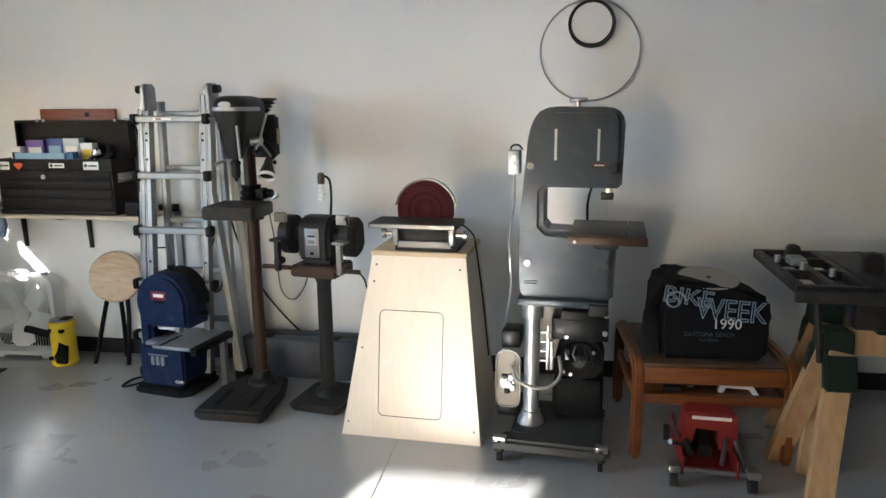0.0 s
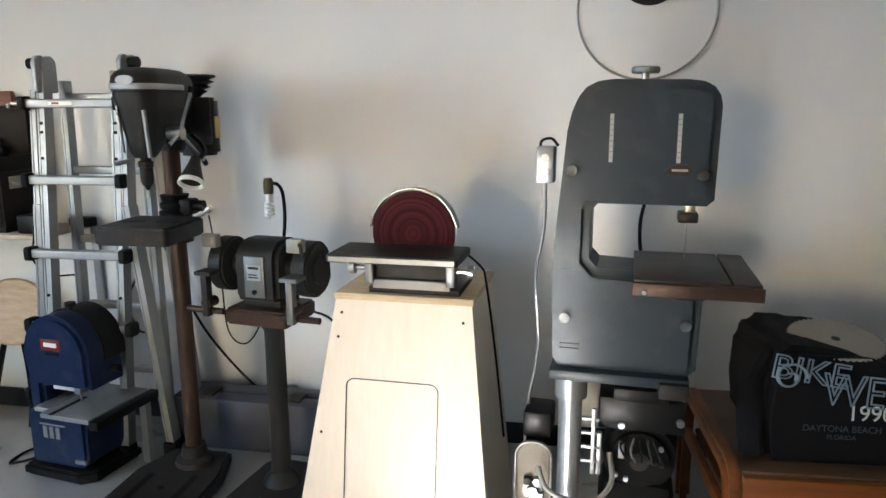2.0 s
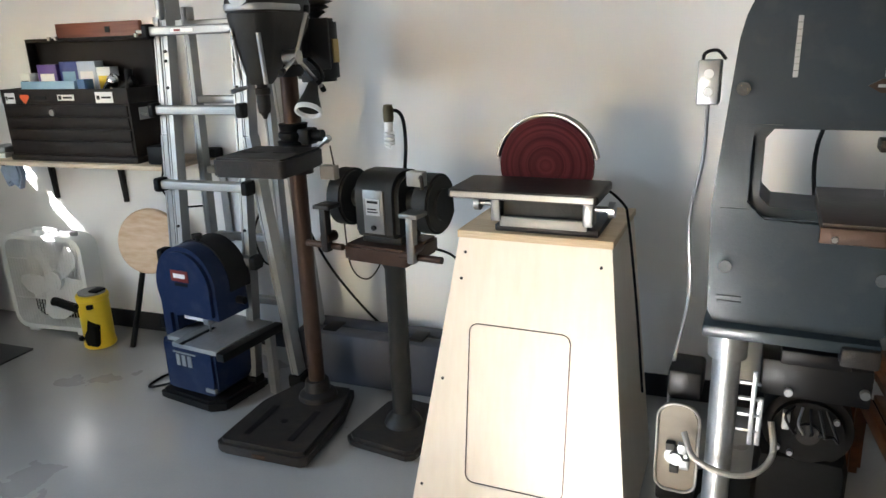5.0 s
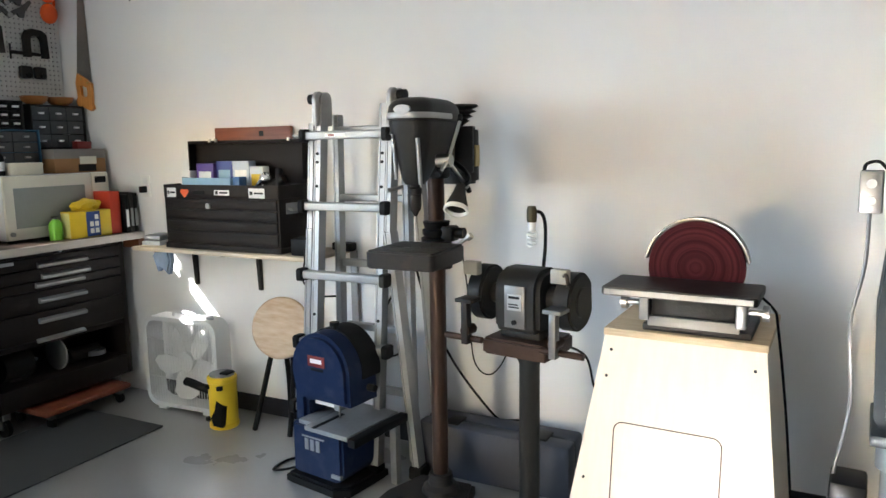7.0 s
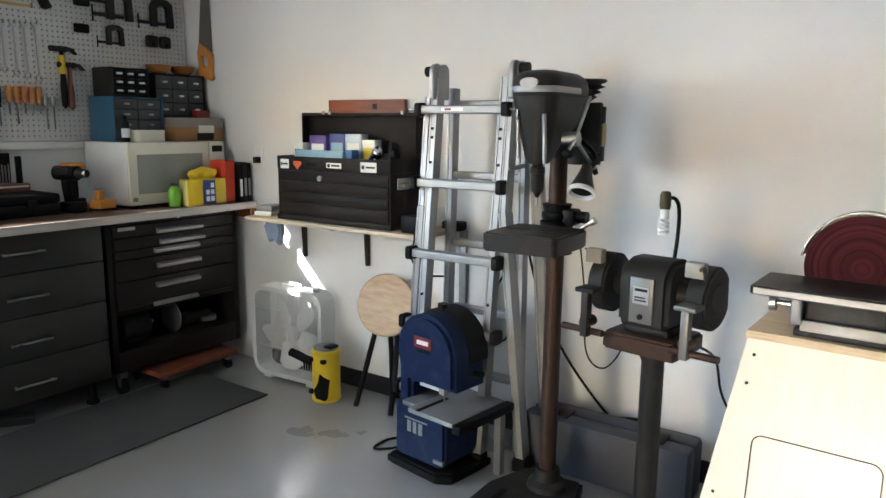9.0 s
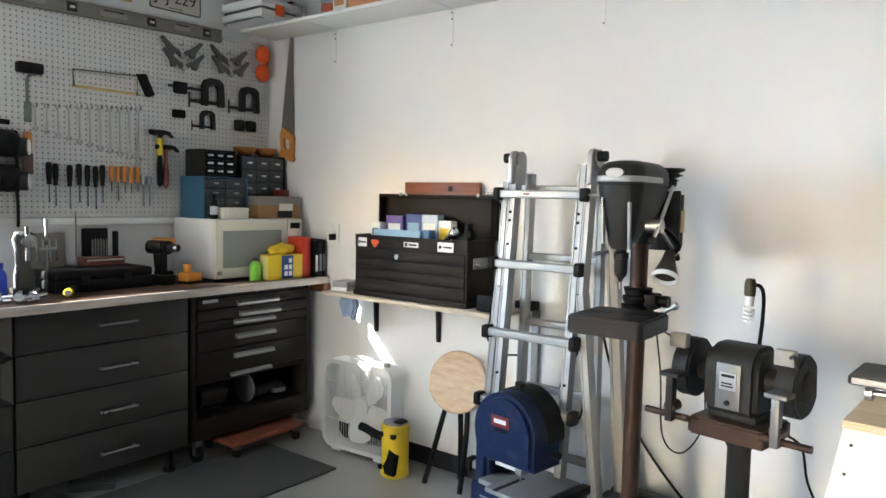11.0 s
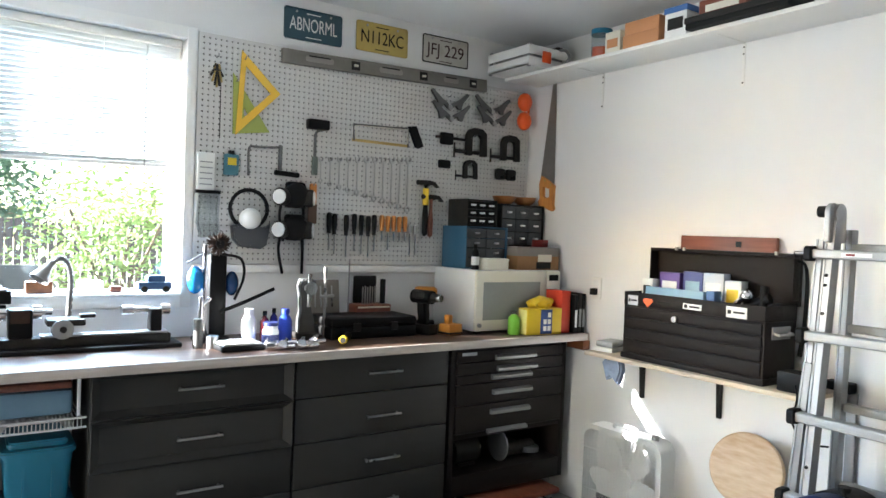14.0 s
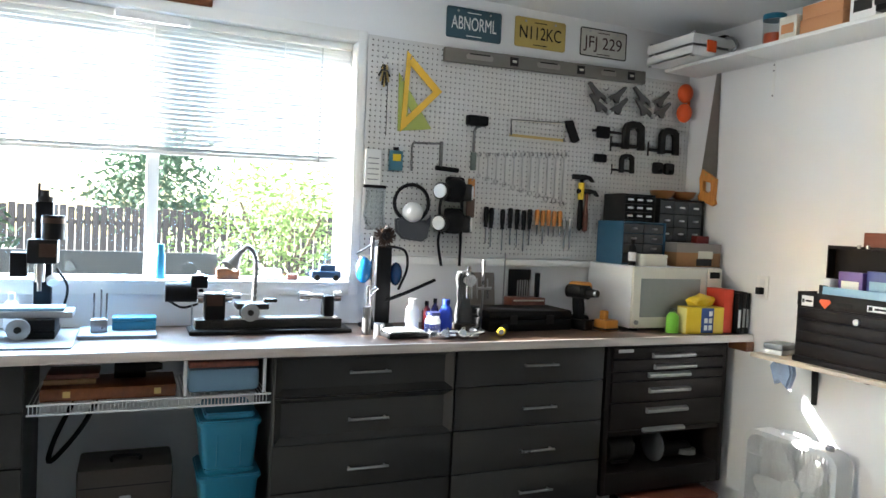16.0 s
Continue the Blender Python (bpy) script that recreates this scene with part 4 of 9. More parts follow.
def disc_sander():
    t = thing("sander_cabinet", "tall tapered birch plywood cabinet on the floor", "cabinet", 3.50, -0.66, 0, rz=-3.2)
    yb, yt = -0.235, -0.115
    lo, top = ((-0.325, 0.315), (-0.195, 0.23)), 0.815

    def panel(name, quad, d, label=""):
        bm = bmesh.new()
        v0 = [bm.verts.new(q) for q in quad]
        v1 = [bm.verts.new(Vector(q) + Vector(d)) for q in quad]
        bm.faces.new(v0), bm.faces.new(v1[::-1])
        for k in range(4):
            bm.faces.new((v0[k], v0[(k + 1) % 4], v1[(k + 1) % 4], v1[k]))
        return part(name, bm, PLY, t, label)
    (x0, x1), (u0, u1) = lo
    front = panel("front_panel", [(x0, yb, 0), (x1, yb, 0), (u1, yt, top), (u0, yt, top)], (0, 0.018, 0), "pale plywood front with a routed outline")
    panel("side_panel", [(x0, yb + 0.0185, 0), (x0, 0.27, 0), (u0, 0.25, top), (u0, yt + 0.0185, top)], (0.018, 0, 0))
    panel("side_panel", [(x1, yb + 0.0185, 0), (x1, 0.27, 0), (u1, 0.25, top), (u1, yt + 0.0185, top)], (-0.018, 0, 0))
    panel("back_panel", [(x0 + 0.02, 0.2695, 0), (x1 - 0.02, 0.2695, 0), (u1 - 0.02, 0.2495, top), (u0 + 0.02, 0.2495, top)], (0, -0.018, 0))
    part("top_board", boxes((u0 - 0.004, u1 + 0.004, yt - 0.004, 0.262, top + 0.0005, top + 0.022), bev=0.002), PLYEDGE, t)
    # thin routed line of an access door, and screws
    def on_front(u, z, off=-0.0012):
        return (u, yb + (yt - yb) * z / top + off, z)
    ring = [on_front(u, z) for u, z in rounded(-0.155, 0.135, 0.10, 0.575, 0.025, 5)]
    part("door_outline", shape(tube, ring, 0.0016, n=5, soft=False, closed=True), RUSTSTEEL, front, "routed access door outline")
    for u, z in ((-0.175, 0.775), (-0.185, 0.70), (-0.235, 0.40), (-0.295, 0.06), (0.205, 0.765), (0.285, 0.06)):
        part("screw", cyls((on_front(u, z, 0.001), on_front(u, z, -0.0015), 0.0045), n=10), DARKGREY, front)

    s = thing("disc_sander", "disc sander with maroon abrasive disc and steel table", "sander", 3.535, -0.66, 0.837, rz=-3.2)
    part("base", boxes((-0.13, 0.155, -0.10, 0.12, 0, 0.02), bev=0.004), CASTIRON, s)
    part("front_plate", boxes((-0.115, 0.125, -0.106, -0.094, 0.016, 0.044), bev=0.003), TAUPE, s, "dull aluminium base front")
    bm = bmesh.new()
    box(bm, -0.11, 0.115, -0.092, -0.02, 0.03, 0.10, bev=0.01)
    part("housing", bm, DARKGREY, s)
    for x in (-0.125, 0.128):
        tr = part("trunnion", boxes((x - 0.014, x + 0.014, -0.112, -0.06, 0.03, 0.115), bev=0.005), DARKSTEEL, s, "steel table trunnion")
        sgn = 1 if x > 0 else -1
        part("lock_knob", cyls(((x + 0.014 * sgn, -0.085, 0.075), (x + 0.05 * sgn, -0.085, 0.075), 0.008), ((x + 0.05 * sgn, -0.085, 0.075), (x + 0.066 * sgn, -0.085, 0.075), 0.022), n=14), STEEL, tr)
    bm = bmesh.new()
    prism(bm, rounded(-0.205, 0.18, -0.255, -0.055, 0.012), "z", 0.124, 0.146, bev=0.003)
    part("table", bm, CASTIRON, s, "dark machined table with bright edge")
    part("table_edge", boxes((-0.195, 0.17, -0.2575, -0.2548, 0.128, 0.142)), TAUPE, s, "dull worn table edge")
    bm = bmesh.new()
    cyl(bm, (0, -0.052, 0.178), (0, -0.036, 0.178), 0.128, n=64)
    part("disc", bm, ABRASIVE, s, "maroon sanding disc")
    bm = bmesh.new()
    arc_o, arc_i = ringpts(0, 0.178, 0.1385, 40, 8, 172), ringpts(0, 0.178, 0.134, 40, 8, 172)
    prism(bm, arc_o + arc_i[::-1], "y", -0.055, -0.015)
    prism(bm, arc_o + ringpts(0, 0.178, 0.02, 10, 8, 172)[::-1], "y", -0.018, -0.014)
    part("disc_guard", bm, DARKSTEEL, s, "thin half-round steel guard")
    bm = bmesh.new()
    cyl(bm, (0, -0.012, 0.16), (0, 0.20, 0.16), 0.075, n=26, bev=0.01)
    box(bm, -0.05, 0.05, 0.02, 0.17, 0.02, 0.10)
    part("motor", bm, DARKGREY, s)
    part("cord", shape(tube, [(0.07, 0.05, 0.10), (0.13, 0.04, 0.11), (0.19, 0.06, 0.06), (0.205, 0.08, 0.0), (0.235, 0.10, -0.25), (0.26, 0.14, -0.55)], 0.004), BLACK, s)


disc_sander()


FOOTGREY = mat("foot_grey_iron", (0.040, 0.039, 0.037), 0.5, vary=0.2, scale=9, bump=0.06, grain=180, dirt=(0.07, 0.065, 0.06), dirt_amount=0.4)


def bandsaw():
    t = thing("bandsaw", "vintage blue-grey vertical bandsaw on a wheeled stand", "bandsaw", 4.165, -0.80, 0, rz=-5)
    y0, y1 = -0.09, 0.13
    # C-shaped frame in one outline: lower cover, spine, upper cover
    out = [(-0.20, 0.70), (-0.185, 0.672), (0.165, 0.672), (0.186, 0.69), (0.192, 0.925), (0.175, 0.945), (0.08, 0.955), (-0.085, 0.962), (-0.107, 0.985), (-0.107, 1.115), (-0.09, 1.138),
           (0.185, 1.138), (0.203, 1.155), (0.207, 1.392), (0.201, 1.420), (0.186, 1.441), (0.162, 1.454), (0.125, 1.459), (-0.06, 1.462), (-0.100, 1.457), (-0.130, 1.442), (-0.150, 1.416), (-0.165, 1.38), (-0.176, 1.33), (-0.196, 1.10), (-0.208, 0.95)]
    bm = bmesh.new()
    prism(bm, out, "y", y0, y1, bev=0.024)
    part("frame", bm, BSGREY, t, "blue-grey C-shaped wheel housing")
    bm = bmesh.new()
    box(bm, -0.155, -0.075, y0 - 0.001, y0 + 0.004, 1.1485, 1.150)
    part("seam", bm, BSGREY, t)
    for x0, x1, z0, z1 in ((-0.066, -0.056, 1.250, 1.375), (0.102, 0.112, 1.250, 1.375)):
        bm = bmesh.new()
        for k in range(9):
            box(bm, x0, x1, y0 - 0.0015, y0 + 0.002, z0 + k * (z1 - z0) / 9, z0 + (k + 0.93) * (z1 - z0) / 9)
        part("vent_strip", bm, GALV, t, "pale vertical vent strip")
    for x, z in ((-0.158, 1.228), (0.168, 1.222), (-0.165, 0.826), (0.150, 0.826)):
        k = part("door_knob", cyls(((x, y0, z), (x, y0 - 0.012, z), 0.008), ((x, y0 - 0.012, z), (x, y0 - 0.022, z), 0.0145), n=18), CHROME, t, "round chrome door knob")
    bm = bmesh.new()
    prism(bm, [(0.075, 1.232), (0.098, 1.246), (0.128, 1.246), (0.148, 1.232), (0.128, 1.218), (0.098, 1.218)], "y", y0 - 0.003, y0 + 0.001)
    part("maker_badge", bm, RUSTSTEEL, t, "orange-brown lozenge maker badge")
    part("badge_rim", boxes((0.092, 0.132, y0 - 0.0042, y0 - 0.003, 1.229, 1.235)), GALV, t)
    part("louvre", boxes((-0.178, -0.125, y0 - 0.003, y0 + 0.002, 0.745, 0.749), (-0.178, -0.125, y0 - 0.003, y0 + 0.002, 0.732, 0.736), bev=0.001), BSGREY, t)
    part("seam", boxes((-0.10, 0.185, y0 - 0.002, y0 + 0.002, 0.940, 0.943), (-0.185, -0.11, y0 - 0.002, y0 + 0.002, 0.957, 0.960)), BSGREY, t)
    tk = part("tension_knob", cyls(((0.018, 0.02, 1.455), (0.018, 0.02, 1.478), 0.01), n=12), STEEL, t, "knurled blade tension wheel")
    bm = bmesh.new()
    lathe(bm, [(0.0, 0), (0.034, 0), (0.037, 0.004), (0.037, 0.014), (0.033, 0.018), (0.0, 0.018)], Matrix.Translation((0.018, 0.02, 1.478)), n=18)
    part("wheel", bm, GALV, tk)
    gp = part("guide_post", boxes((0.138, 0.165, 0.0, 0.03, 1.10, 1.139), bev=0.003), STEEL, t, "blade guide post")
    part("guide_block", boxes((0.120, 0.172, -0.02, 0.04, 1.085, 1.112), bev=0.005), CASTIRON, gp)
    part("blade", boxes((0.144, 0.1452, 0.004, 0.018, 0.95, 1.09)), STEEL, t, "narrow toothed blade")
    bm = bmesh.new()
    box(bm, 0.012, 0.232, -0.27, 0.09, 0.968, 0.984, bev=0.002)
    box(bm, 0.237, 0.300, -0.27, 0.09, 0.968, 0.984, bev=0.002)
    box(bm, 0.012, 0.30, -0.262, 0.08, 0.956, 0.968)
    part("table", bm, mat("brown_oiled_iron", (0.055, 0.044, 0.038), 0.4, metal=0.3, vary=0.15, scale=9, bump=0.04), t, "square cast iron saw table")
    fr = part("table_rail", boxes((0.008, 0.304, -0.283, -0.2715, 0.946, 0.978), bev=0.002), RUSTSTEEL, t)
    part("bolt", cyls(((0.035, -0.290, 0.956), (0.035, -0.283, 0.956), 0.006), n=10), STEEL, fr)
    part("table_trunnion", boxes((0.10, 0.20, -0.12, 0.02, 0.895, 0.956), bev=0.015), CASTIRON, t)
    part("upper_stand_plate", boxes((-0.205, 0.17, -0.10, 0.15, 0.640, 0.671), bev=0.006), BSGREY, t)
    part("stand_lug", boxes((0.09, 0.17, -0.115, -0.06, 0.615, 0.662), bev=0.008), CASTIRON, t)
    bm = bmesh.new()
    cyl(bm, (-0.145, -0.05, 0.085), (-0.145, -0.05, 0.645), 0.033, n=28)
    part("pillar", bm, GALV, t, "bright steel stand pillar")
    bm = bmesh.new()
    lathe(bm, [(0.06, 0.095), (0.055, 0.12), (0.044, 0.135), (0.042, 0.155), (0.034, 0.157)], Matrix.Translation((-0.145, -0.05, 0)), n=24)
    part("pillar_collar", bm, GALV, t)
    bm = bmesh.new()
    lathe(bm, [(0.034, 0.575), (0.046, 0.58), (0.046, 0.64)], Matrix.Translation((-0.145, -0.05, 0)), n=24)
    part("pillar_collar", bm, GALV, t)
    bm = bmesh.new()
    prism(bm, rounded(-0.22, 0.165, -0.17, 0.20, 0.03), "z", 0.07, 0.098, bev=0.01)
    part("foot_plate", bm, FOOTGREY, t, "grey stand foot casting")
    bm = bmesh.new()
    prism(bm, [(-0.275, -0.272), (-0.20, -0.262), (0.12, -0.262), (0.175, -0.275), (0.20, -0.24), (0.17, -0.17), (-0.24, -0.165), (-0.285, -0.23)], "z", 0.050, 0.102, bev=0.014)
    part("front_beam", bm, FOOTGREY, t, "grey cast front foot")
    for x, y in ((-0.252, -0.243), (0.163, -0.246), (-0.22, 0.19), (0.15, 0.19)):
        lg = part("caster_leg", cyls(((x, y, 0.045), (x, y, 0.10), 0.022), n=14), CASTIRON, t)
        part("caster", cyls(((x - 0.010, y, 0.022), (x + 0.010, y, 0.022), 0.022), n=16), RUBBER, lg)
        part("bracket", boxes((x - 0.028, x + 0.028, y - 0.02, y + 0.02, 0.085, 0.112), bev=0.006), STEEL, lg)
    # motor and wiring under the saw, with a black box standing in for shade
    bm = bmesh.new()
    cyl(bm, (0.055, 0.0, 0.375), (0.055, 0.17, 0.375), 0.105, n=36, bev=0.022)
    mo = part("motor", bm, RUBBER, t, "dark motor hung on the stand")
    for k in range(5):
        w = [(0.02 + 0.018 * k, -0.005, 0.445), (0.0 + 0.03 * k, -0.035 - 0.006 * (k % 2), 0.43 - 0.012 * k), (0.02 + 0.022 * k, -0.03, 0.39), (0.03 + 0.016 * k, -0.004, 0.37)]
        part("lead", shape(tube, w, 0.0035, n=6), (BLACK, GALV, BLACK, DARKGREY, BLACK)[k], mo)
    part("motor_hub", cyls(((0.055, -0.012, 0.375), (0.055, 0.001, 0.375), 0.028), n=20), CASTIRON, mo)
    part("motor_bracket", boxes((-0.065, 0.175, -0.03, 0.12, 0.478, 0.575), bev=0.006), BLACK, t)
    part("terminal_box", boxes((-0.025, 0.125, -0.05, 0.10, 0.5755, 0.612), bev=0.004), BLACK, t)
    for bx, by, bz, br in ((0.165, -0.045, 0.60, 0.012), (0.16, -0.045, 0.52, 0.011), (0.0, -0.04, 0.495, 0.010)):
        part("bracket_bolt", cyls(((bx, by, bz), (bx, -0.02, bz), br), n=12), STEEL, t)
    # added black box that fills in the deep shade below the motor
    bm = bmesh.new()
    box(bm, -0.06, 0.16, 0.0, 0.18, 0.10, 0.30, bev=0.04)
    part("belt_guard_or_shade", bm, RUBBER, t)
    bm = bmesh.new()
    for k in range(4):
        box(bm, -0.11, -0.06, -0.068, -0.058, 0.385 + 0.043 * k, 0.394 + 0.043 * k, bev=0.002)
    box(bm, -0.082, -0.070, -0.0685, -0.056, 0.35, 0.55, bev=0.002)
    box(bm, -0.066, -0.052, -0.066, -0.05, 0.35, 0.48, bev=0.003)
    part("switch_rod", bm, GALV, t, "pale wiring and switch bracket")
    bm = bmesh.new()
    box(bm, -0.005, 0.012, -0.022, 0.02, 0.385, 0.43, bev=0.003)
    part("motor_fitting", bm, GALV, mo)
    for x, z in ((-0.01, 0.325), (0.02, 0.315), (0.115, 0.42)):
        part("screw", cyls(((x, -0.012, z), (x, 0.02, z), 0.007), n=10), STEEL, mo)
    part("conduit", shape(tube, [(-0.23, -0.08, 0.36), (-0.20, -0.11, 0.31), (-0.13, -0.115, 0.285), (-0.06, -0.10, 0.29), (-0.02, -0.06, 0.33), (-0.03, -0.02, 0.40)], 0.008), TAUPE, t, "pale flexible conduit")
    bm = bmesh.new()
    prism(bm, rounded(-0.30, -0.195, 0.16, 0.42, (0.035, 0.035, 0.045, 0.045), 6), "y", -0.05, -0.03, bev=0.006)
    ch = part("pulley_cover", bm, mat("tan_enamel", (0.15, 0.122, 0.085), 0.5, vary=0.2, scale=14), t, "tan open pulley cover with a bright rim")
    rim = [(x, -0.052, z) for x, z in rounded(-0.30, -0.195, 0.16, 0.42, (0.035, 0.035, 0.045, 0.045), 6)]
    part("rim", shape(tube, rim, 0.004, n=6, soft=False, closed=True), TAUPE, ch)
    for k, (x, z) in enumerate(((-0.262, 0.30), (-0.232, 0.295), (-0.25, 0.235), (-0.225, 0.25))):
        part("bracket_piece", boxes((x - 0.012, x + 0.012, -0.070, -0.0505, z - 0.010, z + 0.012 + 0.006 * (k % 2)), bev=0.003), GALV if k % 2 else DARKGREY, ch)
    part("pulley_hub", cyls(((-0.247, -0.075, 0.27), (-0.247, -0.05, 0.27), 0.018), ((-0.247, -0.06, 0.27), (-0.247, -0.05, 0.27), 0.03), n=22), DARKSTEEL, ch)
    part("frame_strut", boxes((-0.30, -0.20, -0.02, 0.12, 0.098, 0.165), bev=0.01), BLACK, t)
    part("relay_box", boxes((-0.285, -0.20, -0.02, 0.10, 0.42, 0.50), bev=0.01), BLACK, t)
    sb = part("switch_box", boxes((-0.262, -0.212, -0.03, 0.03, 1.185, 1.285), bev=0.004), GALV, t, "galvanised electrical switch box")
    part("cover_plate", boxes((-0.259, -0.215, -0.034, -0.0305, 1.19, 1.28), bev=0.001), GALV, sb)
    part("outlet", cyls(((-0.237, -0.037, 1.255), (-0.237, -0.034, 1.255), 0.011), ((-0.237, -0.037, 1.215), (-0.237, -0.034, 1.215), 0.011), n=14), PAPER, sb)
    part("box_cord", shape(tube, [(-0.255, 0.0, 1.28), (-0.25, 0.0, 1.30), (-0.225, 0.01, 1.305), (-0.205, 0.01, 1.285)], 0.004), BLACK, t)
    part("power_cord", shape(tube, [(-0.237, 0.0, 1.185), (-0.24, 0.01, 1.05), (-0.262, 0.02, 0.9), (-0.25, 0.02, 0.7), (-0.275, 0.04, 0.52), (-0.285, 0.03, 0.40), (-0.27, -0.02, 0.33)], 0.0045), GALV, t, "grey power cord")


bandsaw()

# ---- things on and along the white wall ----
def ladder():
    """A four-section hinged ladder stood closed against the wall: straight inner rails, sleeves flaring to the feet."""
    t = thing("articulated_ladder", "folded aluminium multi-position ladder leaning on the wall", "ladder")

    def front(z):
        return -0.27 - 0.095 * (1.5 - z)

    def rail(name, a, b, w, d, material=ALU, parent=t):
        a, b = Vector(a), Vector(b)
        bm = bmesh.new()
        n = (b - a).length
        h, e = w / 2, d / 2
        prism(bm, [(-h, -e), (h, -e), (h, e), (h * 0.55, e), (h * 0.45, e - 0.003), (-h * 0.45, e - 0.003), (-h * 0.55, e), (-h, e)], "z", 0, n, bev=0.0015)
        zd = (b - a).normalized()
        xd = (Vector((1, 0, 0)) - zd * zd.x).normalized()
        bm.transform(Matrix.Translation(a) @ Matrix((xd, zd.cross(xd), zd)).transposed().to_4x4())
        return part(name, bm, material, parent)
    for x, foot in ((1.968, 1.962), (2.284, 2.278)):
        r = rail("inner_rail", (x, front(1.53) + 0.022, 1.53), (foot, front(0.06) + 0.022, 0.06), 0.032, 0.05)
        for z in (1.335, 1.300, 1.20, 0.66):
            p = Vector((x + (foot - x) * (1.53 - z) / 1.47, front(z) - 0.006, z))
            part("peg_hole", cyls((p, p + Vector((0, 0.012, 0)), 0.006), n=10), BLACK, r)
        part("foot", boxes((foot - 0.022, foot + 0.022, front(0.05) - 0.012, front(0.05) + 0.05, 0.0, 0.062), bev=0.008), RUBBER, r)
    # sleeves: beside the inner rails above, splayed towards the floor
    for s, x, flare in ((-1, 1.936, 1.865), (1, 2.317, 2.430)):
        up = rail("outer_rail", (x, front(1.46) + 0.02, 1.46), (x, front(1.02) + 0.02, 1.02), 0.026, 0.055)
        low = rail("outer_rail", (x, front(1.02) + 0.02, 1.02), (flare, front(0.05) + 0.10, 0.05), 0.032, 0.060)
        part("foot", boxes((flare - 0.030, flare + 0.030, front(0.05) + 0.06, front(0.05) + 0.14, 0.0, 0.055), bev=0.01), RUBBER, low)
    for x0, x1 in ((1.975, 1.965), (2.31, 2.335), (2.345, 2.475)):
        rail("rear_rail", (x0, -0.14, 1.50), (x1, -0.17, 0.0), 0.028 if x1 < 2.4 else 0.045, 0.045)
    for z in (1.41, 1.118, 0.830, 0.545, 0.265):
        y, wide = front(z) - 0.022, 0.028 * max(0.0, (0.9 - z) / 0.6)
        x0, x1 = 1.915 - wide, 2.315 + 1.25 * wide
        bm = bmesh.new()
        prism(bm, rounded(y - 0.014, y + 0.034, z - 0.017, z + 0.017, 0.007, 3), "x", x0, x1)
        rg = part("rung", bm, ALU, t)
        part("tread", boxes(*[(x0 + 0.03, x1 - 0.03, y - 0.0158, y - 0.0138, z - 0.011 + 0.008 * k, z - 0.007 + 0.008 * k) for k in range(3)]), ALU, rg)
        for x in (x0, x1):
            bm = bmesh.new()
            prism(bm, rounded(y - 0.028, y + 0.034, z - 0.027, z + 0.027, 0.012, 3), "x", x - 0.013, x + 0.013, bev=0.003)
            part("end_cap", bm, BLACK, rg)
        bm = bmesh.new()
        prism(bm, rounded(-0.165, -0.125, z + 0.010, z + 0.040, 0.006, 3), "x", 1.99, 2.32)
        part("rear_rung", bm, ALU, t)
    y = front(1.41) - 0.038
    part("sticker", boxes((2.03, 2.13, y - 0.0012, y, 1.404, 1.417)), PAPER, t, "small white and red sticker")
    part("sticker_mark", boxes((2.045, 2.075, y - 0.002, y - 0.0012, 1.4065, 1.4145)), RED, t)
    for x0, x1 in ((1.855, 1.915), (2.315, 2.385)):
        part("lock_pin", cyls(((x0, front(1.41) - 0.02, 1.41), (x1, front(1.41) - 0.02, 1.41), 0.007)), STEEL, t)
    for x, s in ((1.965, -1), (2.325, 1)):
        for dy in (-0.012, 0.038):
            bm = bmesh.new()
            prism(bm, rounded(-0.285 + dy, -0.215 + dy, 1.45, 1.592, (0.01, 0.01, 0.034, 0.034), 6), "x", x - 0.010, x + 0.010, bev=0.003)
            h = part("hinge_plate", bm, ALU, t, "round-topped aluminium hinge plate")
            for z in (1.475, 1.515):
                part("rivet", cyls(((x - 0.013, -0.255 + dy, z), (x + 0.013, -0.255 + dy, z), 0.006), n=10), GALV, h)
        part("hinge_disc", cyls(((x - 0.018, -0.240, 1.556), (x + 0.018, -0.240, 1.556), 0.030), n=22), GALV, t)
        part("hinge_knob", cyls(((x + 0.018 * s, -0.250, 1.562), (x + 0.052 * s, -0.250, 1.562), 0.021), n=16), BLACK, t)


ladder()
wb = thing("wall_hanger", "dark grey folding hanger screwed to the wall", "bracket", 1.93, 0, 0)
part("hook", boxes((-0.07, 0.03, -0.06, -0.001, 0.885, 0.925), bev=0.006), BLACK, wb)
part("bar", boxes((0.0, 0.036, -0.018, -0.001, 0.50, 0.885), bev=0.003), GALV, wb)


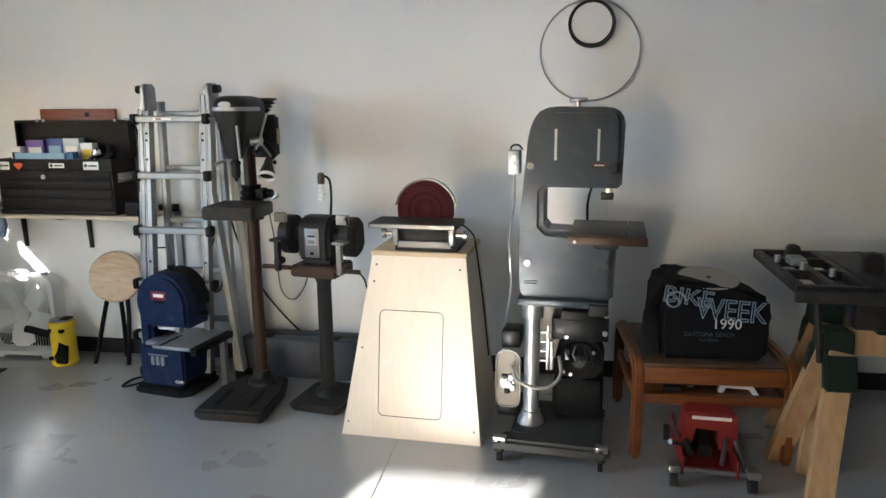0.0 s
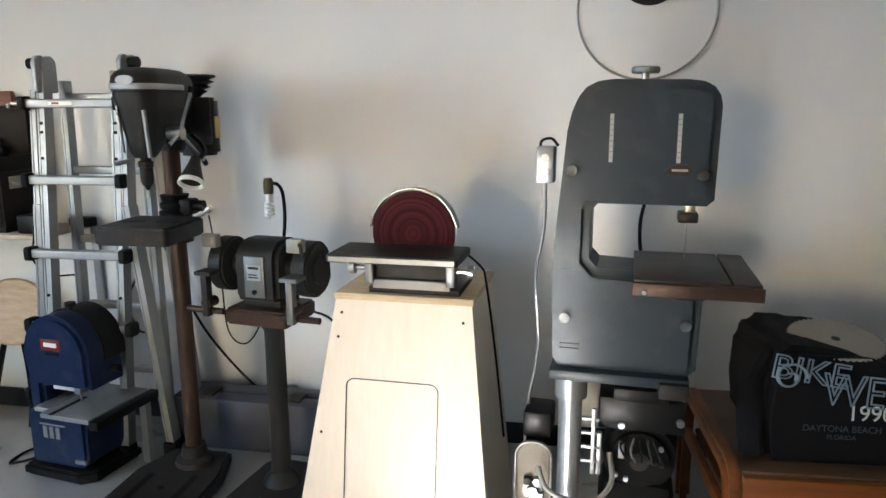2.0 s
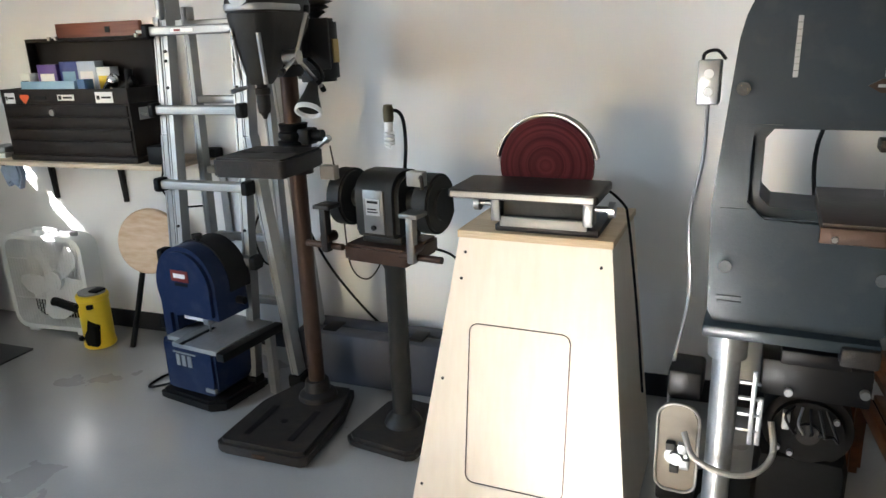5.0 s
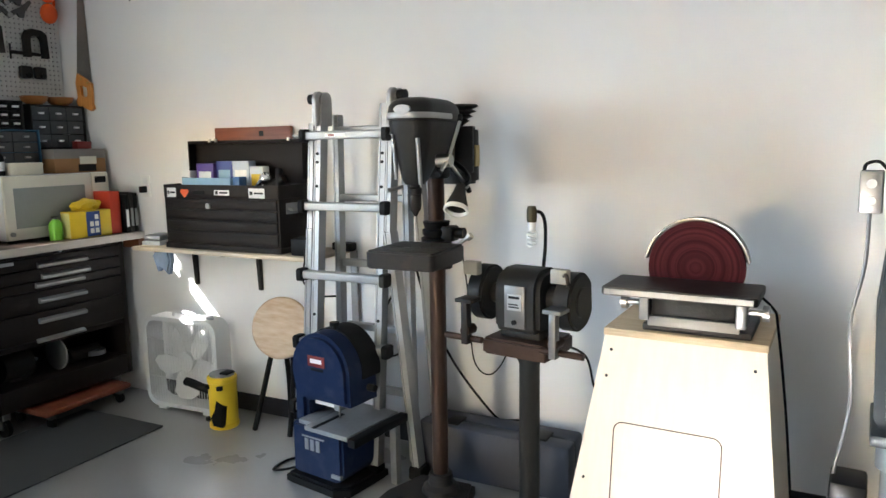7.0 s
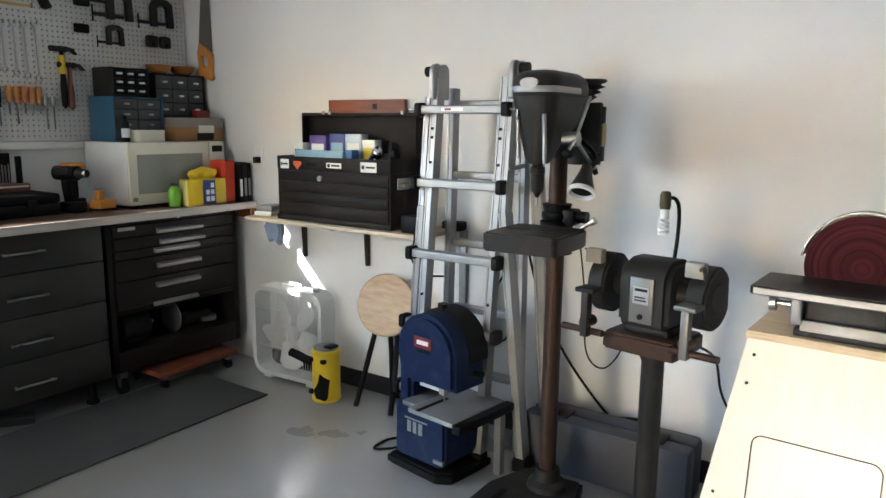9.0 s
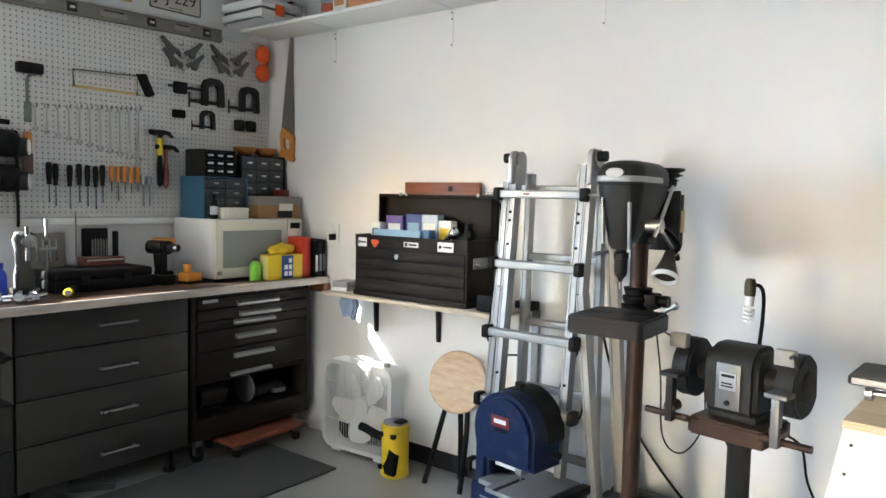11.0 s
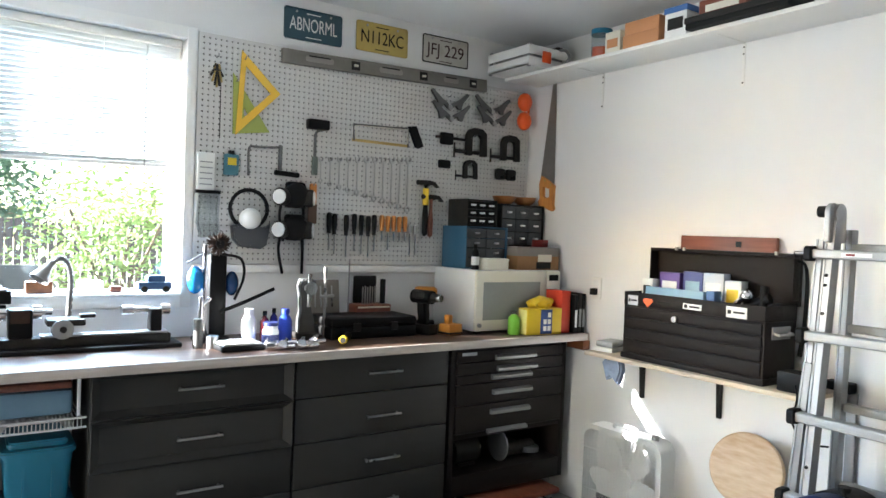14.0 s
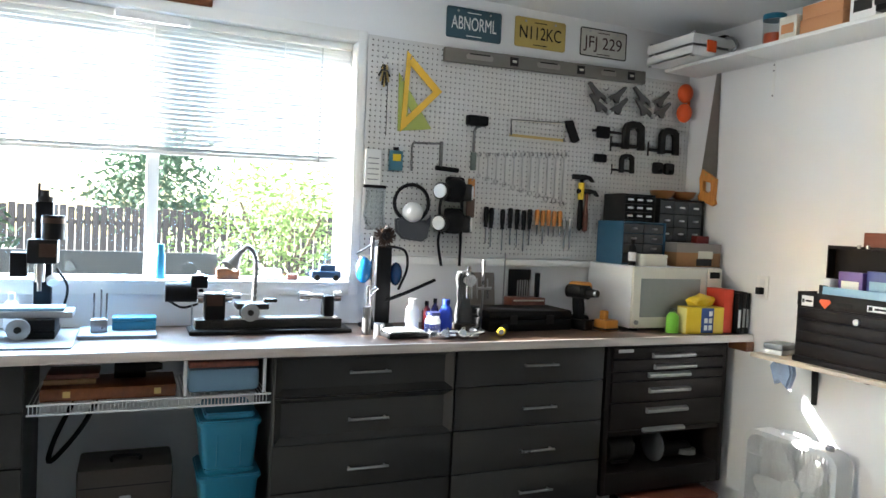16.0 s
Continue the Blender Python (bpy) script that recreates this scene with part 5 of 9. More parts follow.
def small_bandsaw():
    t = thing("benchtop_bandsaw", "navy blue benchtop bandsaw standing on the floor", "bandsaw", 2.135, -0.475, 0, rz=-8)
    t.scale = (1.0, 1.0, 1.04)
    bm = bmesh.new()
    prism(bm, [(-0.165, -0.12), (0.10, -0.13), (0.155, -0.09), (0.16, 0.14), (-0.165, 0.14)], "z", 0, 0.045, bev=0.01)
    part("base", bm, BLACK, t)
    bm = bmesh.new()
    prism(bm, rounded(-0.145, 0.125, 0.046, 0.255, (0.02, 0.05, 0.02, 0.02), 5), "y", -0.10, 0.11, bev=0.012)
    part("lower_body", bm, BLUE, t, "navy lower wheel box")
    bm = bmesh.new()
    arch = ringpts(0.004, 0.465, 0.152, 26, -8, 188)
    prism(bm, [(0.158, 0.352), *arch, (-0.136, 0.40), (-0.136, 0.25), (-0.065, 0.25), (-0.065, 0.345), (-0.02, 0.352)], "y", -0.09, 0.10, bev=0.016)
    part("upper_body", bm, BLUE, t, "navy arched upper wheel cover")
    bm = bmesh.new()
    ao, ai = ringpts(0.004, 0.465, 0.158, 26, -8, 150), ringpts(0.004, 0.465, 0.151, 26, -8, 150)
    prism(bm, ao + ai[::-1], "y", 0.0, 0.106)
    part("rear_rim", bm, BLACK, t)
    lb = part("red_label", boxes((-0.045, 0.045, -0.0925, -0.0895, 0.490, 0.532), bev=0.001), RED, t, "red maker label")
    part("label_mark", boxes((-0.030, 0.030, -0.0935, -0.0923, 0.504, 0.520)), PAPER, lb)
    part("sub_label", boxes((-0.030, 0.035, -0.0915, -0.0895, 0.473, 0.484)), BLACK, t)
    part("vent", boxes(*[(-0.07 + 0.03 * k, -0.05 + 0.03 * k, -0.1035, -0.0995, 0.155, 0.20) for k in range(3)], (-0.085, 0.035, -0.1025, -0.0995, 0.205, 0.211)), GALV, t, "pale embossed vent marks")
    bm = bmesh.new()
    box(bm, 0.0, 0.22, -0.17, 0.14, 0.268, 0.286, bev=0.003)
    box(bm, -0.07, 0.0, -0.13, 0.10, 0.268, 0.286, bev=0.003)
    part("table", bm, GALV, t, "grey cast aluminium table")
    part("table_rail", boxes((0.225, 0.262, -0.175, 0.15, 0.252, 0.284), bev=0.004), BLACK, t)
    part("table_slot", boxes((0.04, 0.058, -0.172, 0.0, 0.2855, 0.2872)), BLACK, t)
    part("trunnion", boxes((0.03, 0.15, -0.08, 0.08, 0.254, 0.268)), BLACK, t)
    gd = part("blade_guard", boxes((0.055, 0.085, -0.06, -0.02, 0.32, 0.353), bev=0.004), GALV, t, "pale blade guide")
    part("guide_arm", boxes((-0.055, 0.06, -0.05, -0.03, 0.325, 0.345), bev=0.003), WHITEP, gd)
    part("blade", boxes((0.068, 0.0692, -0.045, -0.035, 0.286, 0.33)), STEEL, t)
    part("top_knob", cyls(((0.02, 0.0, 0.62), (0.02, 0.0, 0.634), 0.008), ((0.02, 0.0, 0.634), (0.02, 0.0, 0.648), 0.02), n=14), BLACK, t)
    part("side_knob", cyls(((0.17, 0.02, 0.41), (0.205, 0.02, 0.41), 0.014), n=14), BLACK, t)
    part("dust_port", boxes((0.07, 0.12, -0.107, -0.09, 0.07, 0.085), bev=0.003), GALV, t)
    part("power_cord", shape(tube, [(-0.14, 0.08, 0.06), (-0.20, -0.02, 0.02), (-0.29, -0.08, 0.006), (-0.31, 0.02, 0.006), (-0.24, 0.09, 0.02), (-0.18, 0.10, 0.10), (-0.17, 0.12, 0.16)], 0.005), BLACK, t)
    part("leg", boxes((0.205, 0.235, 0.10, 0.13, 0.0, 0.27)), GALV, t)


small_bandsaw()


def stool():
    t = thing("round_stool", "stool with a worn round wooden seat tipped upright", "stool", 1.612, -0.145, 0)
    c, d = Vector((0, 0, 0.515)), Vector((0.25, -0.93, 0.22)).normalized()
    bm = bmesh.new()
    lathe(bm, [(0.0, -0.014), (0.138, -0.014), (0.148, -0.006), (0.148, 0.006), (0.141, 0.013), (0.0, 0.015)], aim(c, d), n=44)
    part("seat", bm, SEATWOOD, t, "worn pale wood seat")
    for pts in ([(-0.075, 0.02, 0.40), (-0.10, 0.01, 0.30), (-0.125, -0.02, 0.15), (-0.15, -0.055, 0.0)], [(0.045, 0.02, 0.39), (0.05, 0.01, 0.28), (0.055, -0.02, 0.12), (0.06, -0.05, 0.0)],
                [(-0.02, 0.05, 0.40), (-0.03, 0.075, 0.25), (-0.04, 0.09, 0.1), (-0.045, 0.095, 0.0)]):
        part("leg", shape(tube, pts, 0.013, n=10), BLACK, t, "black bent steel leg")
    part("brace", cyls(((-0.075, 0.022, 0.40), (0.045, 0.022, 0.39), 0.01)), BLACK, t)


stool()


def box_fan():
    t = thing("box_fan", "white plastic box fan standing against the wall", "fan", 0.965, -0.175, 0.02, rz=3)
    w, h, d = 0.24, 0.485, 0.11
    o, i = rounded(-w, w, 0, h, 0.07, 7), rounded(-w + 0.022, w - 0.022, 0.022, h - 0.022, 0.055, 7)
    bm = bmesh.new()
    vs = [[bm.verts.new((x, y, z)) for x, z in q] for q, y in ((o, 0.0), (o, d), (i, d), (i, 0.0))]
    n = len(o)
    for a, b in zip(vs, vs[1:] + vs[:1]):
        for k in range(n):
            bm.faces.new((a[k], a[(k + 1) % n], b[(k + 1) % n], b[k]))
    part("housing", bm, WHITEP, t, "white rounded fan housing")
    for y, nm in ((0.006, "front_grille"), (d - 0.006, "rear_grille")):
        bm = bmesh.new()
        for k in range(25):
            x = -w + 0.03 + k * (2 * w - 0.06) / 24
            lim = 0.02 + (max(0, abs(x) - (w - 0.07)) ** 1.6) * 2.2
            cyl(bm, (x, y, lim), (x, y, h - lim), 0.0011, n=5)
        for z in (0.16, 0.365):
            cyl(bm, (-w + 0.02, y, z), (w - 0.02, y, z), 0.002, n=5)
        g = part(nm, bm, WHITEP, t, "fine white wire grille")
        g["kind"] = "stuff"
    hub = part("hub", cyls(((0, 0.035, h / 2), (0, 0.08, h / 2), 0.05), n=22), WHITEP, t)
    for k in range(5):
        bm = bmesh.new()
        pts = [(0.035, -0.03), (0.10, -0.062), (0.17, -0.072), (0.205, -0.045), (0.208, 0.01), (0.18, 0.05), (0.11, 0.045), (0.04, 0.03)]
        lo = [bm.verts.new((u, 0.055 + v * 0.35, v)) for u, v in pts]
        hi = [bm.verts.new((u, 0.058 + v * 0.35, v)) for u, v in pts]
        bm.faces.new(lo), bm.faces.new(hi[::-1])
        for q in range(8):
            bm.faces.new((lo[q], lo[(q + 1) % 8], hi[(q + 1) % 8], hi[q]))
        bm.transform(Matrix.Translation((0, 0, h / 2)) @ Matrix.Rotation(radians(72 * k + 20), 4, "Y"))
        part("blade", bm, WHITEP, hub)
    part("handle", shape(tube, [(-0.07, 0.05, h - 0.002), (-0.06, 0.05, h + 0.02), (0.06, 0.05, h + 0.02), (0.07, 0.05, h - 0.002)], 0.009), WHITEP, t)
    for s in (-1, 1):
        part("foot", boxes((s * 0.15 - 0.03, s * 0.15 + 0.03, 0.005, d - 0.005, -0.02, 0.003), bev=0.006), WHITEP, t)
    part("knob", cyls(((0.17, 0.05, h - 0.01), (0.17, 0.05, h + 0.016), 0.018)), GALV, t)


box_fan()
ct = thing("yellow_canister", "yellow and black canister tool with a black handle", "power tool", 1.285, -0.215, 0, rz=0)
bm = bmesh.new()
lathe(bm, [(0.0, 0.0), (0.066, 0.0), (0.072, 0.006), (0.072, 0.022), (0.0685, 0.026), (0.0685, 0.232), (0.072, 0.236), (0.072, 0.255), (0.066, 0.262), (0.0, 0.262)], n=32)
part("body", bm, YELLOW, ct)
part("top_cap", cyls(((0, 0, 0.2625), (0, 0, 0.272), 0.06), n=28), GALV, ct)
bm = bmesh.new()
prism(bm, [(-0.005, 0.02), (0.05, 0.02), (0.058, 0.12), (0.02, 0.15), (0.006, 0.10), (-0.02, 0.06)], "y", -0.073, -0.03, bev=0.003)
part("dark_panel", bm, BLACK, ct)
for x, z in ((-0.035, 0.215), (0.04, 0.215), (-0.04, 0.05)):
    part("rivet_patch", boxes((x - 0.012, x + 0.012, -0.0735, -0.05, z - 0.01, z + 0.01), bev=0.003), BLACK, ct)
part("handle", shape(tube, [(-0.055, -0.02, 0.18), (-0.11, -0.03, 0.192), (-0.175, -0.035, 0.208), (-0.205, -0.037, 0.212)], 0.021, n=12), BLACK, ct, "black grip")
part("top_latch", boxes((0.01, 0.06, -0.03, 0.03, 0.272, 0.282), bev=0.004), BLACK, ct)


def tool_chest():
    sh = thing("wall_shelf", "small wall shelf with a raw wood edge", "shelf", 0, 0, 0)
    part("board", boxes((0.85, 1.925, -0.318, -0.002, 0.874, 0.8925), bev=0.002), SHELFWOOD, sh)
    for x in (0.955, 1.385):
        bm = bmesh.new()
        prism(bm, [(-0.002, 0.873), (-0.002, 0.655), (-0.018, 0.655), (-0.03, 0.84), (-0.27, 0.862), (-0.27, 0.873)], "x", x - 0.009, x + 0.009)
        part("bracket", bm, DARKGREY, sh, "dark steel shelf bracket")
    t = thing("machinist_tool_chest", "open brown machinist tool chest full of boxes", "tool chest", 1.395, -0.165, 0.8928, rz=0)
    w, d, h = 0.352, 0.118, 0.305
    part("base_moulding", boxes((-w, w, -d, d, 0, 0.026), bev=0.004), KENBROWN, t)
    part("body", boxes((-w + 0.006, w - 0.006, -d + 0.008, d - 0.006, 0.026, 0.245), bev=0.003), KENBROWN, t)
    part("tray_wall", boxes((-w + 0.006, w - 0.006, -d + 0.006, -d + 0.012, 0.245, h), (-w + 0.006, w - 0.006, d - 0.012, d - 0.006, 0.245, h),
                            (-w + 0.006, -w + 0.012, -d + 0.012, d - 0.012, 0.245, h), (w - 0.012, w - 0.006, -d + 0.012, d - 0.012, 0.245, h), bev=0.001), KENBROWN, t)
    for z0, z1 in ((0.192, 0.238), (0.142, 0.188), (0.092, 0.138), (0.034, 0.088)):
        dr = part("drawer", boxes((-w + 0.016, w - 0.016, -d + 0.001, -d + 0.02, z0, z1), bev=0.004), KENBROWN, t)
        for x in (-0.17, 0.17):
            part("pull_lip", boxes((x - 0.035, x + 0.035, -d - 0.002, -d + 0.0005, z1 - 0.010, z1 - 0.005), bev=0.0006), KENBROWN, dr)
    part("lock", cyls(((-0.06, -d + 0.002, 0.208), (-0.06, -d - 0.008, 0.208), 0.013), n=18), STEEL, t)
    for x, w2, z, m2 in ((-0.295, 0.028, 0.268, PAPER), (0.02, 0.045, 0.270, PAPER), (0.225, 0.045, 0.270, PAPER)):
        st = part("sticker", boxes((x - w2, x + w2, -d + 0.0045, -d + 0.0062, z - 0.020 * (0.6 if x == 0.02 else 1.1), z + 0.020 * (0.6 if x == 0.02 else 1.1))), m2, t, "white printed sticker")
        part("sticker_print", boxes((x - w2 * 0.3, x + w2 * 0.8, -d + 0.0035, -d + 0.0046, z - 0.004, z + 0.004), (x - w2 * 0.85, x - w2 * 0.5, -d + 0.0035, -d + 0.0046, z - 0.008, z + 0.008)), DARKGREY, st)
    bm = bmesh.new()
    prism(bm, [(-0.232, 0.283), (-0.190, 0.283), (-0.183, 0.272), (-0.211, 0.243), (-0.239, 0.272)], "y", -d + 0.0045, -d + 0.0062)
    dm = part("sticker", bm, ORANGE, t, "orange shield-shaped sticker")
    part("front_slot", boxes((-0.155, -0.09, -d + 0.0035, -d + 0.0062, 0.262, 0.278)), BLACK, t)
    hd = part("side_handle", shape(tube, [(w - 0.006, -0.05, 0.20), (w + 0.016, -0.05, 0.195), (w + 0.016, 0.05, 0.195), (w - 0.006, 0.05, 0.20)], 0.006, soft=False), STEEL, t, "bright drop handle")
    part("handle_plate", boxes((w - 0.006, w - 0.002, -0.065, 0.065, 0.175, 0.225), bev=0.002), GALV, hd)
    # raised lid behind
    lid = part("lid", boxes((-w, w, d - 0.005, d + 0.012, h - 0.005, h + 0.205), (-w, w, d - 0.055, d - 0.0055, h + 0.19, h + 0.205), (-w, -w + 0.006, d - 0.055, d - 0.0055, h + 0.02, h + 0.19), (w - 0.006, w, d - 0.055, d - 0.0055, h + 0.02, h + 0.19), bev=0.002), KENBROWN, t, "raised lid")
    for x in (-0.20, -0.16, 0.28):
        part("lid_clip", cyls(((x, d - 0.06, h + 0.197), (x, d - 0.06, h + 0.212), 0.008), n=10), STEEL, lid)
    part("strap", shape(tube, [(w - 0.02, d - 0.03, h + 0.18), (w + 0.03, d - 0.02, h + 0.15), (w + 0.035, d - 0.02, h - 0.05), (w + 0.02, d - 0.02, h - 0.2)], 0.011, flat=0.4), RUBBER, t, "hanging black strap")

    def packet(name, label, cat, x, y, z, sx, sy, sz, m2, tilt=0, turn=0, mark=None):
        g = thing(name, label, cat, x, y, z, rx=tilt, rz=turn)
        part("carton", boxes((-sx / 2, sx / 2, -sy / 2, sy / 2, 0, sz), bev=0.002), m2, g)
        if mark:
            part("label", boxes((-sx * 0.36, sx * 0.36, -sy / 2 - 0.0012, -sy / 2 + 0.001, sz * 0.3, sz * 0.75)), mark, g)
        return g
    z = 0.8928 + 0.246
    PURPLE = mat("purple_card", (0.10, 0.05, 0.26), 0.45)
    packet("blue_box", "long pale blue hinged box in the tool chest", "box", 1.30, -0.225, z, 0.30, 0.07, 0.088, SKYBLUE, tilt=-4, mark=None)
    packet("small_carton", "purple carton with a white label", "carton", 1.20, -0.13, z, 0.11, 0.05, 0.155, PURPLE, mark=PAPER)
    packet("small_carton", "dark blue carton with pale lettering", "carton", 1.315, -0.12, z, 0.10, 0.05, 0.165, mat("blue_card", (0.03, 0.05, 0.22), 0.45), mark=SKYBLUE)
    packet("small_carton", "pale blue and white printed carton", "carton", 1.425, -0.13, z, 0.10, 0.05, 0.165, mat("pale_card", (0.45, 0.52, 0.60), 0.5), mark=PAPER)
    packet("small_carton", "white carton with a yellow label", "carton", 1.525, -0.14, z, 0.075, 0.05, 0.14, PAPER, mark=YELLOW)
    packet("small_carton", "blue carton standing in the chest", "carton", 1.475, -0.22, z, 0.04, 0.05, 0.095, mat("mid_blue_card", (0.03, 0.12, 0.30), 0.5))
    packet("small_carton", "white carton in the chest corner", "carton", 1.105, -0.165, z, 0.06, 0.05, 0.12, PAPER, mark=DARKGREY)
    g = thing("hand_tool", "chrome and black air tool lying in the chest", "hand tool", 1.63, -0.20, z)
    bm = bmesh.new()
    cyl(bm, (-0.05, 0, 0.025), (0.07, 0.02, 0.085), 0.022, n=14)
    cyl(bm, (0.05, 0, 0.02), (0.045, 0.02, 0.13), 0.016, n=12)
    part("body", bm, BLACK, g)
    bm = bmesh.new()
    ball(bm, (-0.01, -0.01, 0.085), 0.03)
    cyl(bm, (-0.07, -0.02, 0.03), (0.0, -0.02, 0.11), 0.012)
    part("head", bm, CHROME, g)
    g = thing("wooden_box_lid", "flat red-brown wooden box leaning behind the chest lid", "box", 1.395, -0.036, 1.12)
    part("panel", boxes((-0.235, 0.235, 0.003, 0.026, 0, 0.345), bev=0.004), REDWOOD, g)
    part("clasp", boxes((0.05, 0.075, -0.0005, 0.003, 0.30, 0.325)), DARKGREY, g)
    g = thing("power_adapter", "black power adapter block on the shelf", "adapter", 1.855, -0.24, 0.8928)
    part("block", boxes((-0.055, 0.055, -0.045, 0.045, 0, 0.075), bev=0.008), BLACK, g)
    part("cord", shape(tube, [(0.02, -0.045, 0.03), (0.05, -0.085, -0.01), (0.04, -0.088, -0.10), (0.07, -0.03, -0.17), (0.075, 0.1, -0.2)], 0.004), BLACK, g)
    g = thing("yellow_plug_cord", "black cord with a yellow plug on the chest", "cord", 1.06, -0.10, 1.20)
    part("cord", shape(tube, [(-0.01, 0.0, 0.0), (0.01, 0.05, 0.06), (0.08, 0.06, 0.07), (0.13, 0.05, 0.0)], 0.005), BLACK, g)
    part("plug", boxes((-0.03, 0.01, -0.015, 0.015, -0.01, 0.025), bev=0.006), YELLOW, g)
    g = thing("shop_cloth", "pale blue cloth hanging over the shelf edge", "cloth", 0.94, -0.22, 0.874)
    bm = bmesh.new()
    pts = [(-0.03, 0.0), (0.05, 0.0), (0.065, -0.06), (0.04, -0.13), (0.0, -0.10), (-0.03, -0.12), (-0.06, -0.04)]
    prism(bm, pts, "y", -0.01, 0.03, bev=0.008)
    part("fold", bm, mat("blue_cloth", (0.28, 0.36, 0.50), 0.9, vary=0.3, scale=20, bump=0.2), g)
    g = thing("paper_stack", "loose papers beside the chest", "paper", 0.90, -0.20, 0.8928, rz=12)
    part("sheets", boxes((-0.05, 0.05, -0.06, 0.07, 0, 0.02), bev=0.002), PAPER, g)
    part("top_sheet", boxes((-0.045, 0.05, -0.055, 0.075, 0.0205, 0.05), bev=0.01), GALV, g)


tool_chest()
for nm, x, z in (("outlet_plate", 2.255, 1.10), ("outlet_plate", 0.615, 1.17)):
    o = thing(nm, "ivory wall outlet plate with a plugged-in cord", "outlet", x, 0, z)
    part("plate", boxes((-0.035, 0.035, -0.006, 0, -0.058, 0.058), bev=0.002), CREAM if x > 1 else TRIMWHITE, o)
    part("plug", boxes((-0.014, 0.014, -0.04, -0.006, -0.035, 0.0), bev=0.004), BLACK, o)
    part("receptacle", boxes((-0.016, 0.016, -0.008, -0.006, 0.012, 0.042), bev=0.001), WHITEP, o)
CORDS = (("extension_cord", "thin black power cord hanging down the wall", [(2.255, -0.035, 1.07), (2.262, -0.04, 0.97), (2.285, -0.04, 0.853), (2.355, -0.04, 0.634), (2.475, -0.04, 0.413), (2.651, -0.04, 0.215), (2.725, -0.045, 0.185)], 0.0055),
         ("extension_cord", "thin black power cord hanging by the drill press", [(2.66, -0.32, 0.92), (2.72, -0.12, 0.80), (2.74, -0.07, 0.55), (2.66, -0.06, 0.40), (2.58, -0.07, 0.45), (2.56, -0.07, 0.7), (2.52, -0.06, 0.95)], 0.0032),
         ("extension_cord", "grinder power cord running down behind the pedestal", [(3.07, -0.50, 0.70), (3.12, -0.30, 0.60), (3.13, -0.20, 0.45), (3.17, -0.14, 0.30), (3.2, -0.10, 0.02)], 0.0045),
         ("extension_cord", "black cord hanging on the wall behind the bandsaw", [(4.33, -0.02, 1.24), (4.32, -0.03, 1.15), (4.29, -0.03, 1.05), (4.27, -0.04, 0.92), (4.30, -0.05, 0.6), (4.28, -0.05, 0.01)], 0.007),
         ("extension_cord", "black cord looping behind the ladder", [(2.20, -0.03, 0.86), (2.17, -0.03, 0.72), (2.10, -0.04, 0.56), (2.14, -0.05, 0.43), (2.20, -0.04, 0.44), (2.22, -0.04, 0.6)], 0.005))
for nm, lb, pts, r in CORDS:
    solo(nm, shape(tube, pts, r, n=7), BLACK, lb, "cord")
g = thing("cord_plug", "black plug hanging from a cord on the wall", "plug", 2.745, -0.045, 0.185)
part("plug_body", cyls(((-0.05, 0, 0.0), (0.06, 0, 0.02), 0.013), ((-0.03, 0, 0.0), (-0.06, -0.01, -0.07), 0.008), n=10), BLACK, g)
solo("wire_hoop", shape(tube, [(4.258 + 0.247 * math.cos(a * math.pi / 32), -0.012, 1.735 + 0.247 * math.sin(a * math.pi / 32)) for a in range(64)], 0.0045, n=6, soft=False, closed=True), GALV, "large thin wire hoop hung on the wall", "hoop")
coil = thing("wire_coil", "coil of dark wire hung on a nail", "coil", 4.262, -0.02, 1.868)
for k in range(3):
    part("turn", shape(tube, [((0.104 + 0.004 * k) * math.cos(a * math.pi / 24), -0.012 * k, (0.104 + 0.004 * k) * math.sin(a * math.pi / 24) - 0.003 * k) for a in range(48)], 0.005, n=6, soft=False, closed=True), DARKGREY, coil)
part("nail", cyls(((0, 0.02, 0.105), (0, -0.05, 0.107), 0.004), n=8), STEEL, coil)


